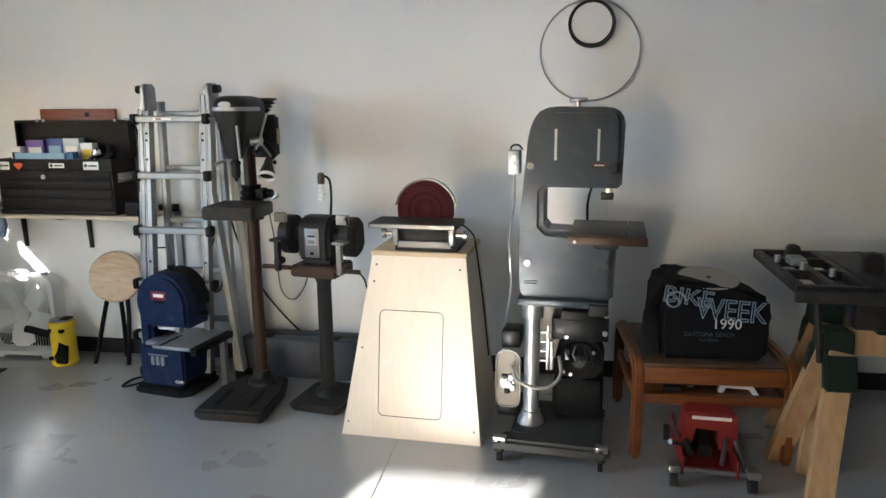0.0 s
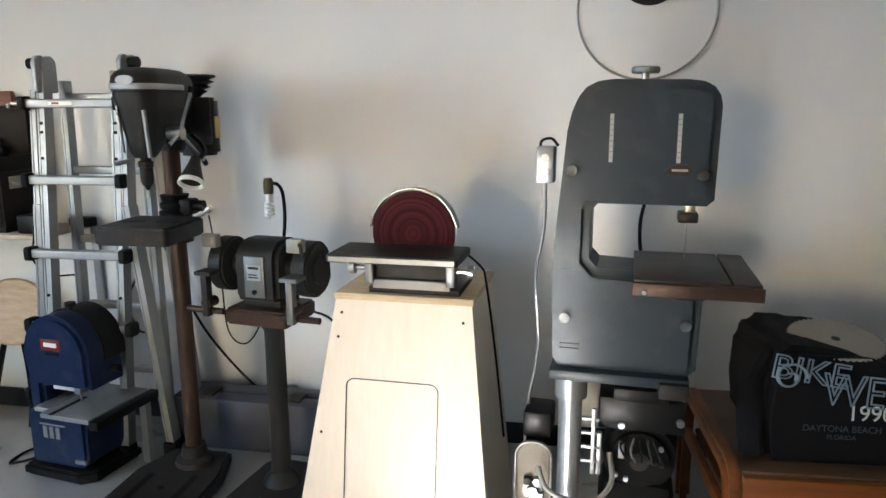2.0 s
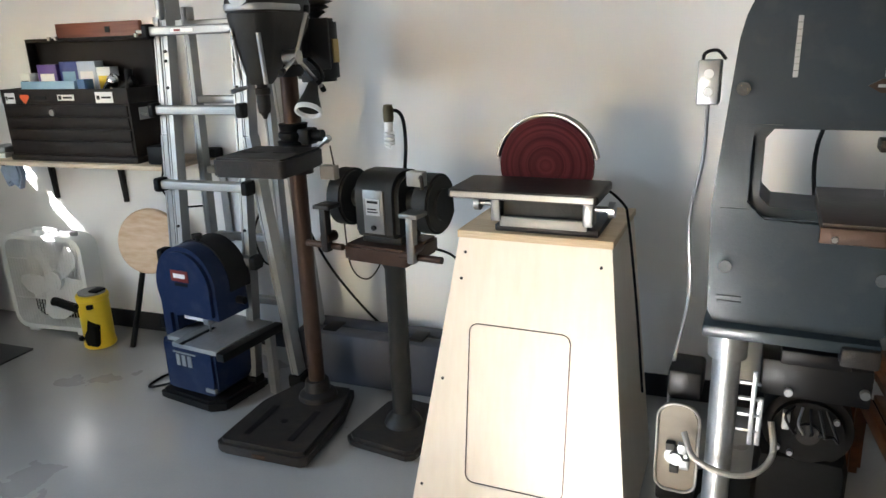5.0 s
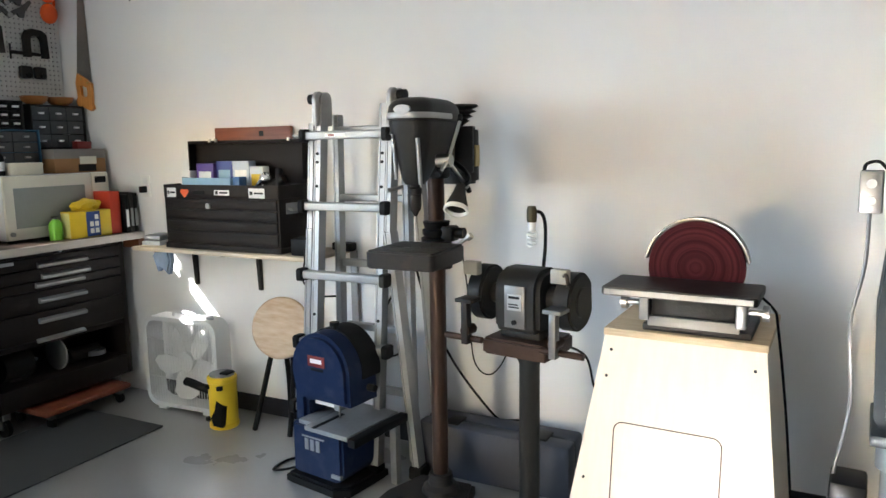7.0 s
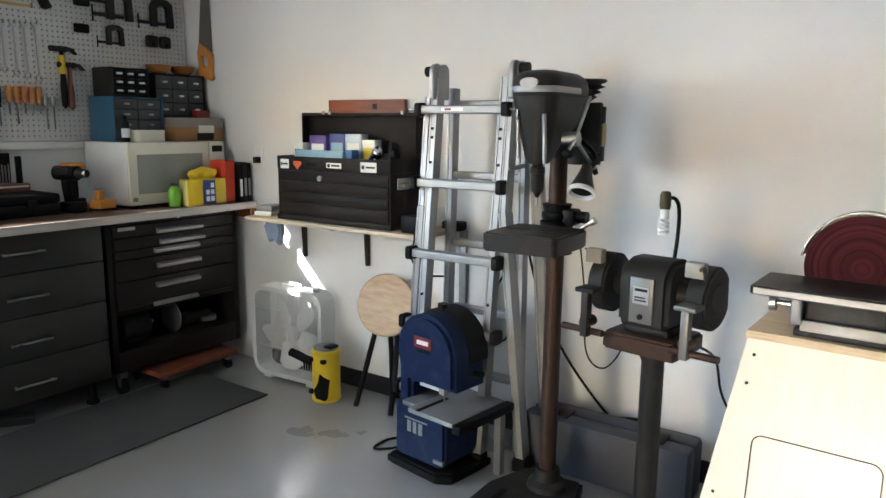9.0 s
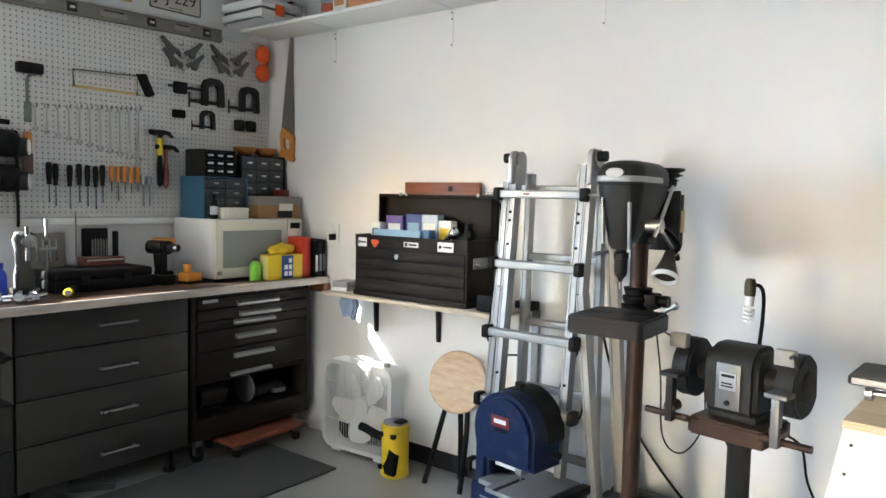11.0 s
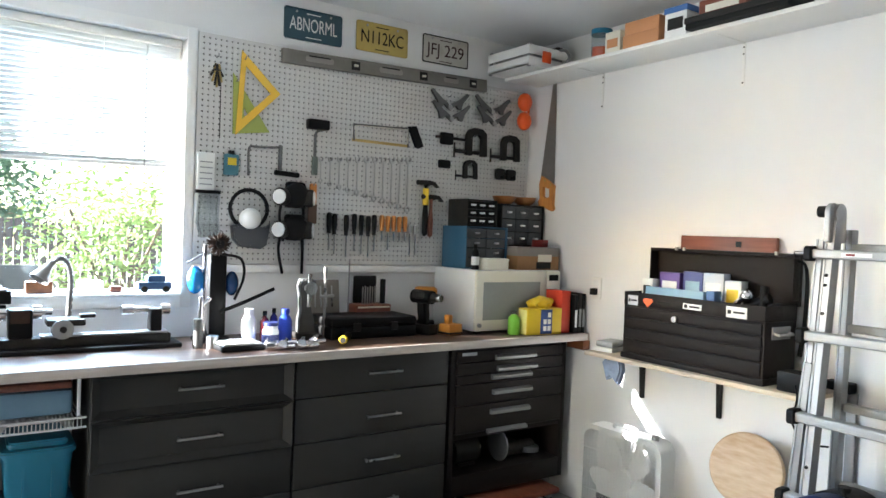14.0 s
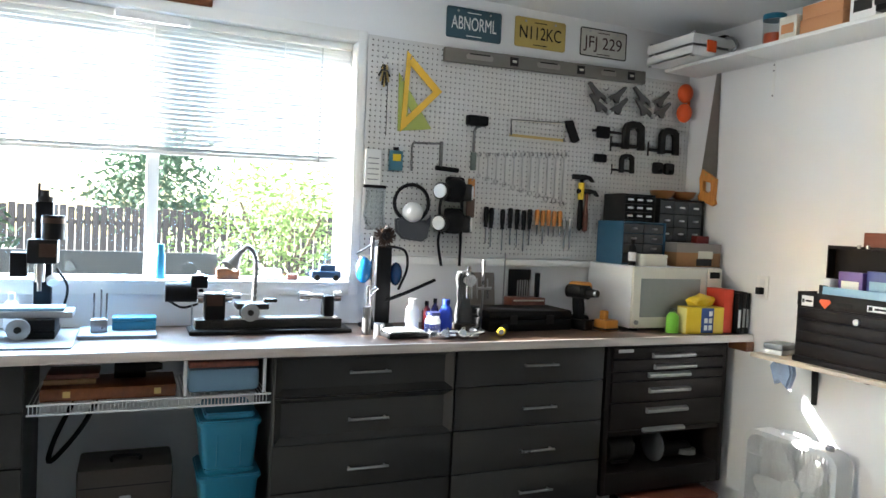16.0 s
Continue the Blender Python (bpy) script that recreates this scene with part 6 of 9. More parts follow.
# ---- coffee table, shirt, jack, table saw ----
def coffee_table():
    t = thing("low_wooden_table", "honey oak low table with rounded legs and a shelf", "table", 4.752, -0.60, 0, rz=2)
    w, d, h = 0.305, 0.325, 0.437

    def bent(r, inset):
        """Half of the leg frame's outline, from the foot up and over to the middle."""
        q, top = d - inset, h - inset
        arc = [(-q + r - r * math.cos(radians(a)), top - r + r * math.sin(radians(a))) for a in range(0, 91, 15)]
        return [(-q + 0.010, 0.0), (-q, 0.10), *arc]

    def leg_side(x):
        bm = bmesh.new()
        o, i = bent(0.095, 0.0), bent(0.060, 0.046)
        outer = o + [(-u, v) for u, v in o[::-1]]
        inner = i + [(-u, v) for u, v in i[::-1]]
        prism(bm, outer + inner[::-1], "x", x - 0.024, x + 0.024, bev=0.012)
        part("leg_frame", bm, OAK, t, "bent oak leg frame")
    leg_side(-w)
    leg_side(w)
    for y0, y1 in ((-d + 0.012, -d + 0.038), (d - 0.038, d - 0.012)):
        part("apron", boxes((-w + 0.0245, w - 0.0245, y0, y1, h - 0.100, h - 0.030), bev=0.005), OAK, t)
    part("tabletop", boxes((-w + 0.0245, w - 0.0245, -d + 0.0385, d - 0.0385, h - 0.045, h - 0.022), bev=0.003), COFFEETOP, t, "worn brown tabletop")
    part("shelf", boxes((-w + 0.0245, w - 0.0245, -d + 0.06, d - 0.06, 0.262, 0.280), bev=0.003), OAK, t)
    part("stretcher", boxes((-w + 0.0245, w - 0.0245, -d + 0.03, -d + 0.055, 0.240, 0.284), bev=0.005), OAK, t)
    for x in (-w, w):
        part("side_rail", boxes((x - 0.012, x + 0.012, -d + 0.06, d - 0.06, 0.235, 0.284), bev=0.006), OAK, t)


coffee_table()
g = thing("paper_tray_item", "white plastic bracket on the low shelf", "bracket", 4.87, -0.83, 0.2805, rz=-4)
bm = bmesh.new()
prism(bm, [(-0.075, 0.0), (-0.065, 0.045), (0.055, 0.045), (0.085, 0.0), (0.06, 0.0), (0.045, 0.022), (-0.045, 0.022), (-0.055, 0.0)], "y", -0.02, 0.02, bev=0.003)
part("clip", bm, WHITEP, g)
g = thing("metal_bits", "small chrome fittings on the low shelf", "hardware", 4.62, -0.83, 0.2805)
part("fitting", boxes((-0.05, 0.02, -0.03, 0.03, 0, 0.02), bev=0.004), DARKGREY, g)
part("bolt", cyls(((0.045, 0, 0.02), (0.075, 0, 0.02), 0.014), n=12), CHROME, g)


def draped_shirt():
    t = thing("draped_t_shirt", "black printed T-shirt stretched over a crate", "T-shirt", 4.745, -0.605, 0.4155, rz=3)
    t.scale = (1.0, 1.0, 0.98)
    bm = bmesh.new()
    outline = [(-0.20, 0.0), (0.225, 0.0), (0.245, 0.09), (0.232, 0.20), (0.235, 0.265), (0.16, 0.295), (0.06, 0.315), (-0.10, 0.34), (-0.17, 0.335), (-0.205, 0.28), (-0.215, 0.12)]
    lo = [bm.verts.new((x, -0.20 - 0.03 * (1 - z / 0.35), z)) for x, z in outline]
    hi = [bm.verts.new((x * 0.93, 0.19, z * 0.97)) for x, z in outline]
    bm.faces.new(lo), bm.faces.new(hi[::-1])
    n = len(outline)
    for k in range(n):
        bm.faces.new((lo[k], lo[(k + 1) % n], hi[(k + 1) % n], hi[k]))
    bmesh.ops.bevel(bm, geom=bm.edges[:], offset=0.022, segments=3, affect="EDGES")
    bmesh.ops.triangulate(bm, faces=bm.faces[:])
    bmesh.ops.subdivide_edges(bm, edges=bm.edges[:], cuts=3, use_grid_fill=True)
    for v in bm.verts:
        if v.co.z > 0.02:
            v.co += 0.010 * noise.noise_vector(v.co * 9) + 0.005 * noise.noise_vector(v.co * 23)
    shirt = part("cloth", bm, CLOTH, t, "black cotton with a printed rally design")
    bm = bmesh.new()
    tube(bm, [(-0.19, -0.13, 0.30), (-0.235, -0.17, 0.22), (-0.245, -0.20, 0.10), (-0.235, -0.205, 0.02)], 0.035, n=10, flat=0.5)
    part("sleeve", bm, CLOTH, t)

    def on_cloth(x, z):
        return Matrix.Translation((x, -0.247 + 0.03 * z / 0.35, z)) @ pose(0, 0, 0, 85, 0, 0)
    lettering("BIKE", 0.095, SHIRTINK, t, on_cloth(-0.105, 0.275) @ pose(0, 0, 0, 0, 0, -8), wide=0.20, line=0.0022)
    lettering("WEEK", 0.125, SHIRTINK, t, on_cloth(0.07, 0.218) @ pose(0, 0, 0, 0, 0, -4), wide=0.29, line=0.0025)
    lettering("1990", 0.062, SHIRTWHITE, t, on_cloth(0.055, 0.163), wide=0.105)
    lettering("DAYTONA BEACH", 0.026, DIMINK, t, on_cloth(-0.015, 0.118), wide=0.20)
    lettering("FLORIDA", 0.018, DIMINK, t, on_cloth(-0.015, 0.094), wide=0.075)
    bm = bmesh.new()
    tube(bm, [(-0.16 + 0.045 * math.cos(a * 0.55) * (1 - a * 0.05), -0.2335, 0.262 + 0.045 * math.sin(a * 0.55) * (1 - a * 0.05)) for a in range(16)], 0.006, n=6, flat=0.5)
    part("print_scroll", bm, SHIRTINK, t, "pale blue printed scroll")
    bl = thing("circular_saw_blade", "dull grey circular saw blade lying on the shirt", "saw blade", 4.755, -0.69, 0.704, rx=10, rz=4)
    bm = bmesh.new()
    pts = []
    for k in range(48):
        for q, r in ((0.0, 0.125), (0.35, 0.120), (0.9, 0.128)):
            a = 2 * math.pi * (k + q) / 48
            pts.append((r * math.cos(a), r * math.sin(a)))
    prism(bm, pts, "z", 0.035, 0.038)
    part("plate", bm, TAUPE, bl)
    part("arbor_hole", cyls(((0, 0, 0.0345), (0, 0, 0.0392), 0.012), n=16), DARKGREY, bl)


draped_shirt()


def floor_jack():
    t = thing("floor_jack", "red trolley jack under the low table", "jack", 4.715, -0.985, 0, rz=-3)
    part("side_frame", boxes((-0.10, -0.085, -0.14, 0.28, 0.04, 0.12), bev=0.006), RED, t)
    part("side_frame", boxes((0.105, 0.12, -0.14, 0.28, 0.04, 0.12), bev=0.006), RED, t)
    bm = bmesh.new()
    prism(bm, [(-0.10, 0.10), (-0.075, 0.245), (-0.05, 0.258), (0.115, 0.25), (0.125, 0.235), (0.13, 0.10), (0.06, 0.10), (0.05, 0.18), (-0.03, 0.185), (-0.05, 0.10)], "y", -0.02, 0.10, bev=0.008)
    part("housing", bm, RED, t, "red pressed steel housing")
    part("label", boxes((-0.05, 0.10, -0.0225, -0.0195, 0.228, 0.242)), CREAM, t, "cream label strip")
    part("deck", boxes((-0.085, 0.105, -0.08, 0.28, 0.045, 0.055)), RED, t)
    part("pump", cyls(((0.01, 0.0, 0.08), (0.01, 0.2, 0.08), 0.03), ((-0.06, -0.1, 0.12), (-0.07, 0.05, 0.14), 0.012), n=14), DARKGREY, t)
    part("axle", cyls(((-0.16, -0.13, 0.06), (0.20, -0.13, 0.06), 0.009), n=10), STEEL, t)
    for rod in (((0.05, -0.14, 0.10), (0.09, 0.0, 0.16), 0.008), ((-0.14, -0.10, 0.16), (-0.08, -0.02, 0.11), 0.010), ((-0.13, -0.05, 0.22), (-0.09, 0.0, 0.13), 0.008), ((0.15, -0.12, 0.05), (0.10, 0.05, 0.2), 0.008)):
        part("linkage", cyls(rod, n=10), DARKSTEEL, t)
    for x in (-0.125, 0.165):
        c = part("caster", boxes((x - 0.022, x + 0.022, -0.175, -0.115, 0.062, 0.095), bev=0.006), STEEL, t)
        part("wheel", cyls(((x - 0.014, -0.15, 0.032), (x + 0.014, -0.15, 0.032), 0.032), n=20), CASTIRON, c)
    for x in (-0.115, 0.135):
        part("front_wheel", cyls(((x - 0.012, 0.25, 0.035), (x + 0.012, 0.25, 0.035), 0.035), n=18), CASTIRON, t)


floor_jack()


def table_saw():
    t = thing("table_saw", "cast iron table saw on wooden sawhorses", "table saw", 5.365, -0.92, 0, rz=-2)
    x0, x1, y0, y1, z = -0.42, 0.62, -0.34, 0.31, 0.85
    wing = bmesh.new()
    for y in (y0, -0.10, 0.12, y1 - 0.03):
        box(wing, x0, x0 + 0.25, y, y + 0.03, z - 0.035, z, bev=0.003)
    for x in (x0, x0 + 0.11, x0 + 0.22):
        box(wing, x, x + 0.03, y0, y1, z - 0.036, z - 0.001, bev=0.003)
    part("extension_wing", wing, CASTIRON, t, "open webbed cast iron wing")
    part("table", boxes((x0 + 0.252, x1, y0, y1, z - 0.04, z), bev=0.003), CASTIRON, t)
    part("mitre_slot", boxes((x0 + 0.40, x0 + 0.42, y0 - 0.001, y1, z - 0.001, z + 0.0015), (x0 + 0.70, x0 + 0.72, y0 - 0.001, y1, z - 0.001, z + 0.0015)), BLACK, t)
    part("fence_rail", boxes((x0 - 0.01, x1, y0 - 0.03, y0 - 0.002, z - 0.055, z - 0.012), bev=0.004), DARKGREY, t)
    part("cabinet", boxes((x0 + 0.30, x1 - 0.08, y0 + 0.08, y1 - 0.08, z - 0.193, z - 0.0405), bev=0.012), DKGREEN, t, "dark green saw cabinet")
    part("trunnion_bracket", boxes((x0 + 0.20, x0 + 0.34, y0 + 0.02, y0 + 0.12, z - 0.16, z - 0.041), bev=0.015), CASTIRON, t)
    part("crank", cyls(((x0 + 0.36, y0 + 0.08, z - 0.14), (x0 + 0.36, y0 - 0.02, z - 0.14), 0.012), ((x0 + 0.36, y0 - 0.02, z - 0.14), (x0 + 0.36, y0 - 0.035, z - 0.14), 0.04), n=20), CASTIRON, t)
    fc = part("clamp_block", boxes((x0 + 0.06, x0 + 0.12, -0.02, 0.06, z, z + 0.03), bev=0.006), GALV, t, "small loose clamp on the wing")
    for x, y, r in ((0.03, 0.05, 0.012), (0.09, -0.08, 0.014), (0.16, -0.18, 0.013)):
        part("clamp_knob", cyls(((x0 + x, y, z), (x0 + x, y, z + 0.028), r), n=14), STEEL, t)
    bm = bmesh.new()
    prism(bm, rounded(x0 + 0.30, x0 + 0.37, z, z + 0.07, (0.005, 0.005, 0.03, 0.03), 5), "y", -0.08, -0.04, bev=0.004)
    part("fence_head", bm, CASTIRON, t)
    bm = bmesh.new()
    prism(bm, rounded(x0 + 0.08, x0 + 0.13, z, z + 0.06, (0.005, 0.005, 0.02, 0.02), 5), "y", 0.10, 0.14, bev=0.004)
    part("fence_head", bm, CASTIRON, t)
    part("hanging_rod", cyls(((x0 + 0.06, y0 - 0.015, z - 0.02), (x0 + 0.09, y0 - 0.01, z - 0.27), 0.011), n=10), DARKGREY, t, "steel lever hanging below the rail")

    def sawhorse(x, y, lab):
        s = thing("sawhorse", lab, "sawhorse", x, y, 0, rz=-90, group="sawhorses")
        s.scale = (1.0, 1.0, 1.085)
        part("rail", boxes((-0.019, 0.019, -0.02, 0.66, 0.515, 0.603), bev=0.003), PINE, s)
        for e, k in ((0.0, -1), (0.60, 1)):
            bm = bmesh.new()
            prism(bm, [(-0.065, 0.52), (0.065, 0.52), (0.048, 0.604), (-0.048, 0.604)], "y", e - 0.055, e + 0.055, bev=0.008)
            for q in (-1, 1):
                prism(bm, [(q * 0.05, 0.53), (q * 0.085, 0.53), (q * 0.125, 0.42), (q * 0.085, 0.40)], "y", e - 0.055, e + 0.055, bev=0.006)
            part("bracket", bm, DKGREEN, s, "dark green sawhorse bracket")
            for q in (-1, 1):
                a, b = Vector((q * 0.056, e - 0.01 * k, 0.535)), Vector((q * 0.235, e + 0.085 * k, 0.0))
                zd = (b - a).normalized()
                xd = (Vector((0, 1, 0)) - zd * zd.y).normalized()
                bm = bmesh.new()
                prism(bm, [(-0.044, -0.019), (0.044, -0.019), (0.044, 0.019), (-0.044, 0.019)], "z", 0, (b - a).length, bev=0.003)
                bm.transform(Matrix.Translation(a) @ Matrix((xd, zd.cross(xd), zd)).transposed().to_4x4())
                for v in bm.verts:
                    v.co.z = max(v.co.z, 0.0)
                part("leg", bm, PINE, s, "splayed pine leg")
        return s
    sawhorse(5.125, -1.09, "pine sawhorse with green brackets under the table saw")
    sawhorse(5.215, -0.74, "pine sawhorse with green brackets behind another under the saw")


table_saw()

# ---- handsaw and high shelf ----
hs = thing("handsaw", "old handsaw with an orange wooden handle hung on the wall", "handsaw", 0.228, -0.006, 0)
bm = bmesh.new()
prism(bm, [(-0.006, 2.325), (0.022, 2.322), (0.036, 1.74), (-0.082, 1.765)], "y", -0.004, -0.002)
part("blade", bm, mat("dull_saw_steel", (0.30, 0.28, 0.26), 0.42, metal=0.7, vary=0.25, scale=10), hs)
bm = bmesh.new()
o = [(-0.060, 1.79), (0.0, 1.76), (0.045, 1.73), (0.040, 1.62), (0.05, 1.595), (0.03, 1.582), (-0.02, 1.60), (-0.075, 1.615), (-0.085, 1.64), (-0.068, 1.66), (-0.078, 1.74)]
i = [(-0.045, 1.725), (-0.042, 1.67), (-0.01, 1.655), (0.012, 1.665), (0.01, 1.71)]
vo0, vo1 = [bm.verts.new((x, -0.018, z)) for x, z in o], [bm.verts.new((x, 0.0, z)) for x, z in o]
vi0, vi1 = [bm.verts.new((x, -0.018, z)) for x, z in i], [bm.verts.new((x, 0.0, z)) for x, z in i]
for q, s in ((vo0, vo1), (vi0, vi1)):
    for k in range(len(q)):
        bm.faces.new((q[k], q[(k + 1) % len(q)], s[(k + 1) % len(q)], s[k]))
for a, b in ((vo0, vi0), (vo1, vi1)):
    eds = [bm.edges.get((a[k], a[(k + 1) % len(a)])) for k in range(len(a))] + [bm.edges.get((b[k], b[(k + 1) % len(b)])) for k in range(len(b))]
    bmesh.ops.triangle_fill(bm, edges=eds, use_beauty=True)
part("handle", bm, SAWHANDLE, hs)
part("rivet", cyls(((-0.03, -0.0195, 1.76), (-0.03, -0.018, 1.76), 0.006), ((0.02, -0.0195, 1.735), (0.02, -0.018, 1.735), 0.006), n=10), BRASS, hs)

hsf = thing("high_wall_shelf", "long white shelf high on the wall", "shelf")
part("board", boxes((0.08, 2.75, -0.255, -0.002, 2.314, 2.332), bev=0.002), TRIMWHITE, hsf)
for x in (0.60, 1.42, 2.225):
    br = part("bracket", boxes((x - 0.007, x + 0.007, -0.0035, -0.0005, 2.125, 2.3135), (x - 0.007, x + 0.007, -0.20, -0.0036, 2.3105, 2.3137), bev=0.0008), TRIMWHITE, hsf, "thin white shelf bracket")
    for z in (2.295, 2.265, 2.14):
        part("screw", cyls(((x, -0.0034, z), (x, -0.0058, z), 0.0042), n=8), DARKSTEEL, br)


def crate(x, y, z, turn):
    t = thing("folding_crate", "white slatted crate with orange fittings on the high shelf", "crate", x, y, z, rz=turn)
    part("floor_board", boxes((-0.17, 0.17, -0.15, 0.15, 0.004, 0.014)), TRIMWHITE, t)
    for yy in (-0.15, 0.144):
        for zz in (0.0, 0.062):
            part("slat", boxes((-0.17, 0.17, yy, yy + 0.006, zz + 0.004, zz + 0.052), bev=0.001), TRIMWHITE, t)
    for xx in (-0.176, 0.17):
        for zz in (0.0, 0.062):
            part("slat", boxes((xx, xx + 0.006, -0.15, 0.15, zz + 0.004, zz + 0.052), bev=0.001), PAPER, t)
    for xx in (-0.17, 0.155):
        for yy in (-0.144, 0.13):
            part("corner_post", boxes((xx, xx + 0.015, yy, yy + 0.014, 0.0, 0.125)), GALV, t)
    part("hand_hole", boxes((-0.178, -0.1765, -0.045, 0.045, 0.075, 0.098), bev=0.0005), BLACK, t)
    part("fitting", boxes((0.1765, 0.186, -0.06, 0.0, 0.03, 0.09), bev=0.004), ORANGE, t, "orange plastic fitting")
    part("contents", boxes((-0.15, 0.15, -0.12, 0.12, 0.016, 0.105), bev=0.01), GALV, t)


crate(0.235, -0.215, 2.3325, 0)
g = thing("power_plug_lead", "grey appliance lead lying over the crate", "cord", 0.47, -0.16, 2.3325)
part("lead", shape(tube, [(-0.08, 0.02, 0.12), (0.0, 0, 0.10), (0.05, -0.02, 0.05), (0.02, -0.03, 0.015)], 0.008), GALV, g)
part("plug", boxes((-0.12, -0.06, 0.0, 0.04, 0.10, 0.135), bev=0.008), DARKGREY, g)


def shelf_box(name, label, cat, x0, x1, y0, y1, h, m2, lid=None, mark=None, z=2.3325):
    g = thing(name, label, cat, (x0 + x1) / 2, (y0 + y1) / 2, z)
    a, b = (x1 - x0) / 2, (y1 - y0) / 2
    part("body", boxes((-a, a, -b, b, 0, h), bev=0.004), m2, g)
    if lid:
        part("lid", boxes((-a - 0.004, a + 0.004, -b - 0.004, b + 0.004, h - 0.02, h + 0.006), bev=0.003), lid, g)
    if mark:
        part("label", boxes((-a * 0.7, a * 0.7, -b - 0.0015, -b + 0.001, h * 0.25, h * 0.65)), mark, g)
        part("side_label", boxes((-a - 0.0015, -a + 0.001, -b * 0.7, b * 0.7, h * 0.25, h * 0.65)), mark, g)
    return g


CARD = mat("orange_brown_card", (0.50, 0.23, 0.10), 0.6, vary=0.12, bump=0.02)
g = thing("clear_jar", "clear jar with a teal lid and orange contents", "jar", 0.735, -0.17, 2.3325)
part("contents", cyls(((0, 0, 0.002), (0, 0, 0.06), 0.045), n=18), ORANGE, g)
part("wall", cyls(((0, 0, 0), (0, 0, 0.125), 0.05), n=20), CLEARP, g)
part("lid", cyls(((0, 0, 0.1255), (0, 0, 0.15), 0.053), n=20), TEAL, g)
shelf_box("parts_box", "small tan box with an orange print", "box", 0.82, 0.915, -0.235, -0.12, 0.105, CREAM, mark=CARD)
shelf_box("cardboard_box", "orange-brown cardboard box on the high shelf", "box", 0.945, 1.155, -0.25, -0.08, 0.062, CARD)
shelf_box("cardboard_box", "orange-brown cardboard box stacked on another", "box", 0.950, 1.150, -0.245, -0.085, 0.060, CARD, z=2.3325 + 0.0625)
shelf_box("blue_white_box", "white carton with a blue top on the high shelf", "box", 1.185, 1.30, -0.25, -0.06, 0.125, PAPER, lid=mat("blue_lid", (0.05, 0.15, 0.40), 0.5), mark=DARKGREY)
shelf_box("flat_dark_tray", "flat dark boxed set with a pictured lid", "box", 1.325, 1.78, -0.29, -0.05, 0.045, BLACK, lid=DARKGREY)
shelf_box("tool_bundle", "brown and black tool roll on the tray", "tool", 1.36, 1.58, -0.25, -0.09, 0.07, REDWOOD, mark=CREAM, z=2.3325 + 0.0520)
shelf_box("small_parts_box", "small black carton with a red patch on the tray", "box", 1.60, 1.72, -0.25, -0.12, 0.06, BLACK, mark=RED, z=2.3325 + 0.0520)

# ---- on the wall above the bench ----
def plate(y, z, color, name_text, text_mat, label, tilt=0.6, rim=None):
    t = thing("license_plate", label, "license plate", 0.0, y, z, rx=tilt, group="license plates")
    bm = bmesh.new()
    prism(bm, rounded(-0.1525, 0.1525, -0.076, 0.076, 0.012, 4), "x", 0.002, 0.005)
    part("sheet", bm, color, t)
    bm = bmesh.new()
    o, i = rounded(-0.1525, 0.1525, -0.076, 0.076, 0.012, 4), rounded(-0.147, 0.147, -0.0705, 0.0705, 0.009, 4)
    a0, a1 = [bm.verts.new((0.0052, *p)) for p in o], [bm.verts.new((0.0075, *p)) for p in o]
    b0, b1 = [bm.verts.new((0.0052, *p)) for p in i], [bm.verts.new((0.0075, *p)) for p in i]
    for q, s in ((a0, a1), (a1, b1), (b1, b0)):
        for k in range(len(o)):
            bm.faces.new((q[k], q[(k + 1) % len(o)], s[(k + 1) % len(o)], s[k]))
    part("rim", bm, rim or color, t)
    lettering(name_text, 0.092, text_mat, t, facing(0.0062, 0, -0.002, "+x"), wide=0.25)
    part("caption", boxes((0.0051, 0.0056, -0.038, 0.038, 0.053, 0.0575)), text_mat, t)
    part("caption", boxes((0.0051, 0.0056, -0.042, 0.042, -0.061, -0.0568)), text_mat, t)
    for s in (-1, 1):
        part("bolt", cyls(((0.005, s * 0.09, 0.058), (0.009, s * 0.09, 0.058), 0.006), n=10), STEEL, t)


plate(-1.405, 2.418, mat("plate_blue", (0.026, 0.075, 0.105), 0.4, dirt=(0.05, 0.09, 0.10), dirt_amount=0.5), "ABNORML", PAPER, "blue license plate with pale letters on the wall")
plate(-1.02, 2.428, mat("plate_yellow", (0.50, 0.37, 0.10), 0.45, dirt=(0.36, 0.27, 0.12), dirt_amount=0.6), "N112KC", BLACK, "yellow license plate with dark letters on the wall")
plate(-0.62, 2.435, mat("dingy_plate_white", (0.52, 0.50, 0.45), 0.5, dirt=(0.34, 0.30, 0.24), dirt_amount=0.6), "JFJ 229", mat("plate_dark", (0.06, 0.03, 0.03), 0.5), "white license plate in a dark frame on the wall", rim=DARKGREY)

lv = thing("spirit_level", "long grey metal spirit level along the pegboard top", "spirit level", 0.021, -0.965, 2.262, rx=1.6)
part("beam", boxes((0, 0.026, -0.61, 0.61, -0.034, 0.034), bev=0.003), mat("grey_cast_level", (0.165, 0.155, 0.135), 0.5, vary=0.2, scale=6), lv)
for y, w in ((-0.42, 0.075), (-0.02, 0.07), (0.36, 0.05)):
    bm = bmesh.new()
    prism(bm, rounded(y - w, y + w, -0.014, 0.014, 0.012, 4), "x", 0.0255, 0.0275)
    part("hand_hole", bm, TAUPE, lv)
    part("hole_edge", boxes((0.0265, 0.0285, y - w * 0.75, y + w * 0.75, 0.010, 0.016)), BLACK, lv)
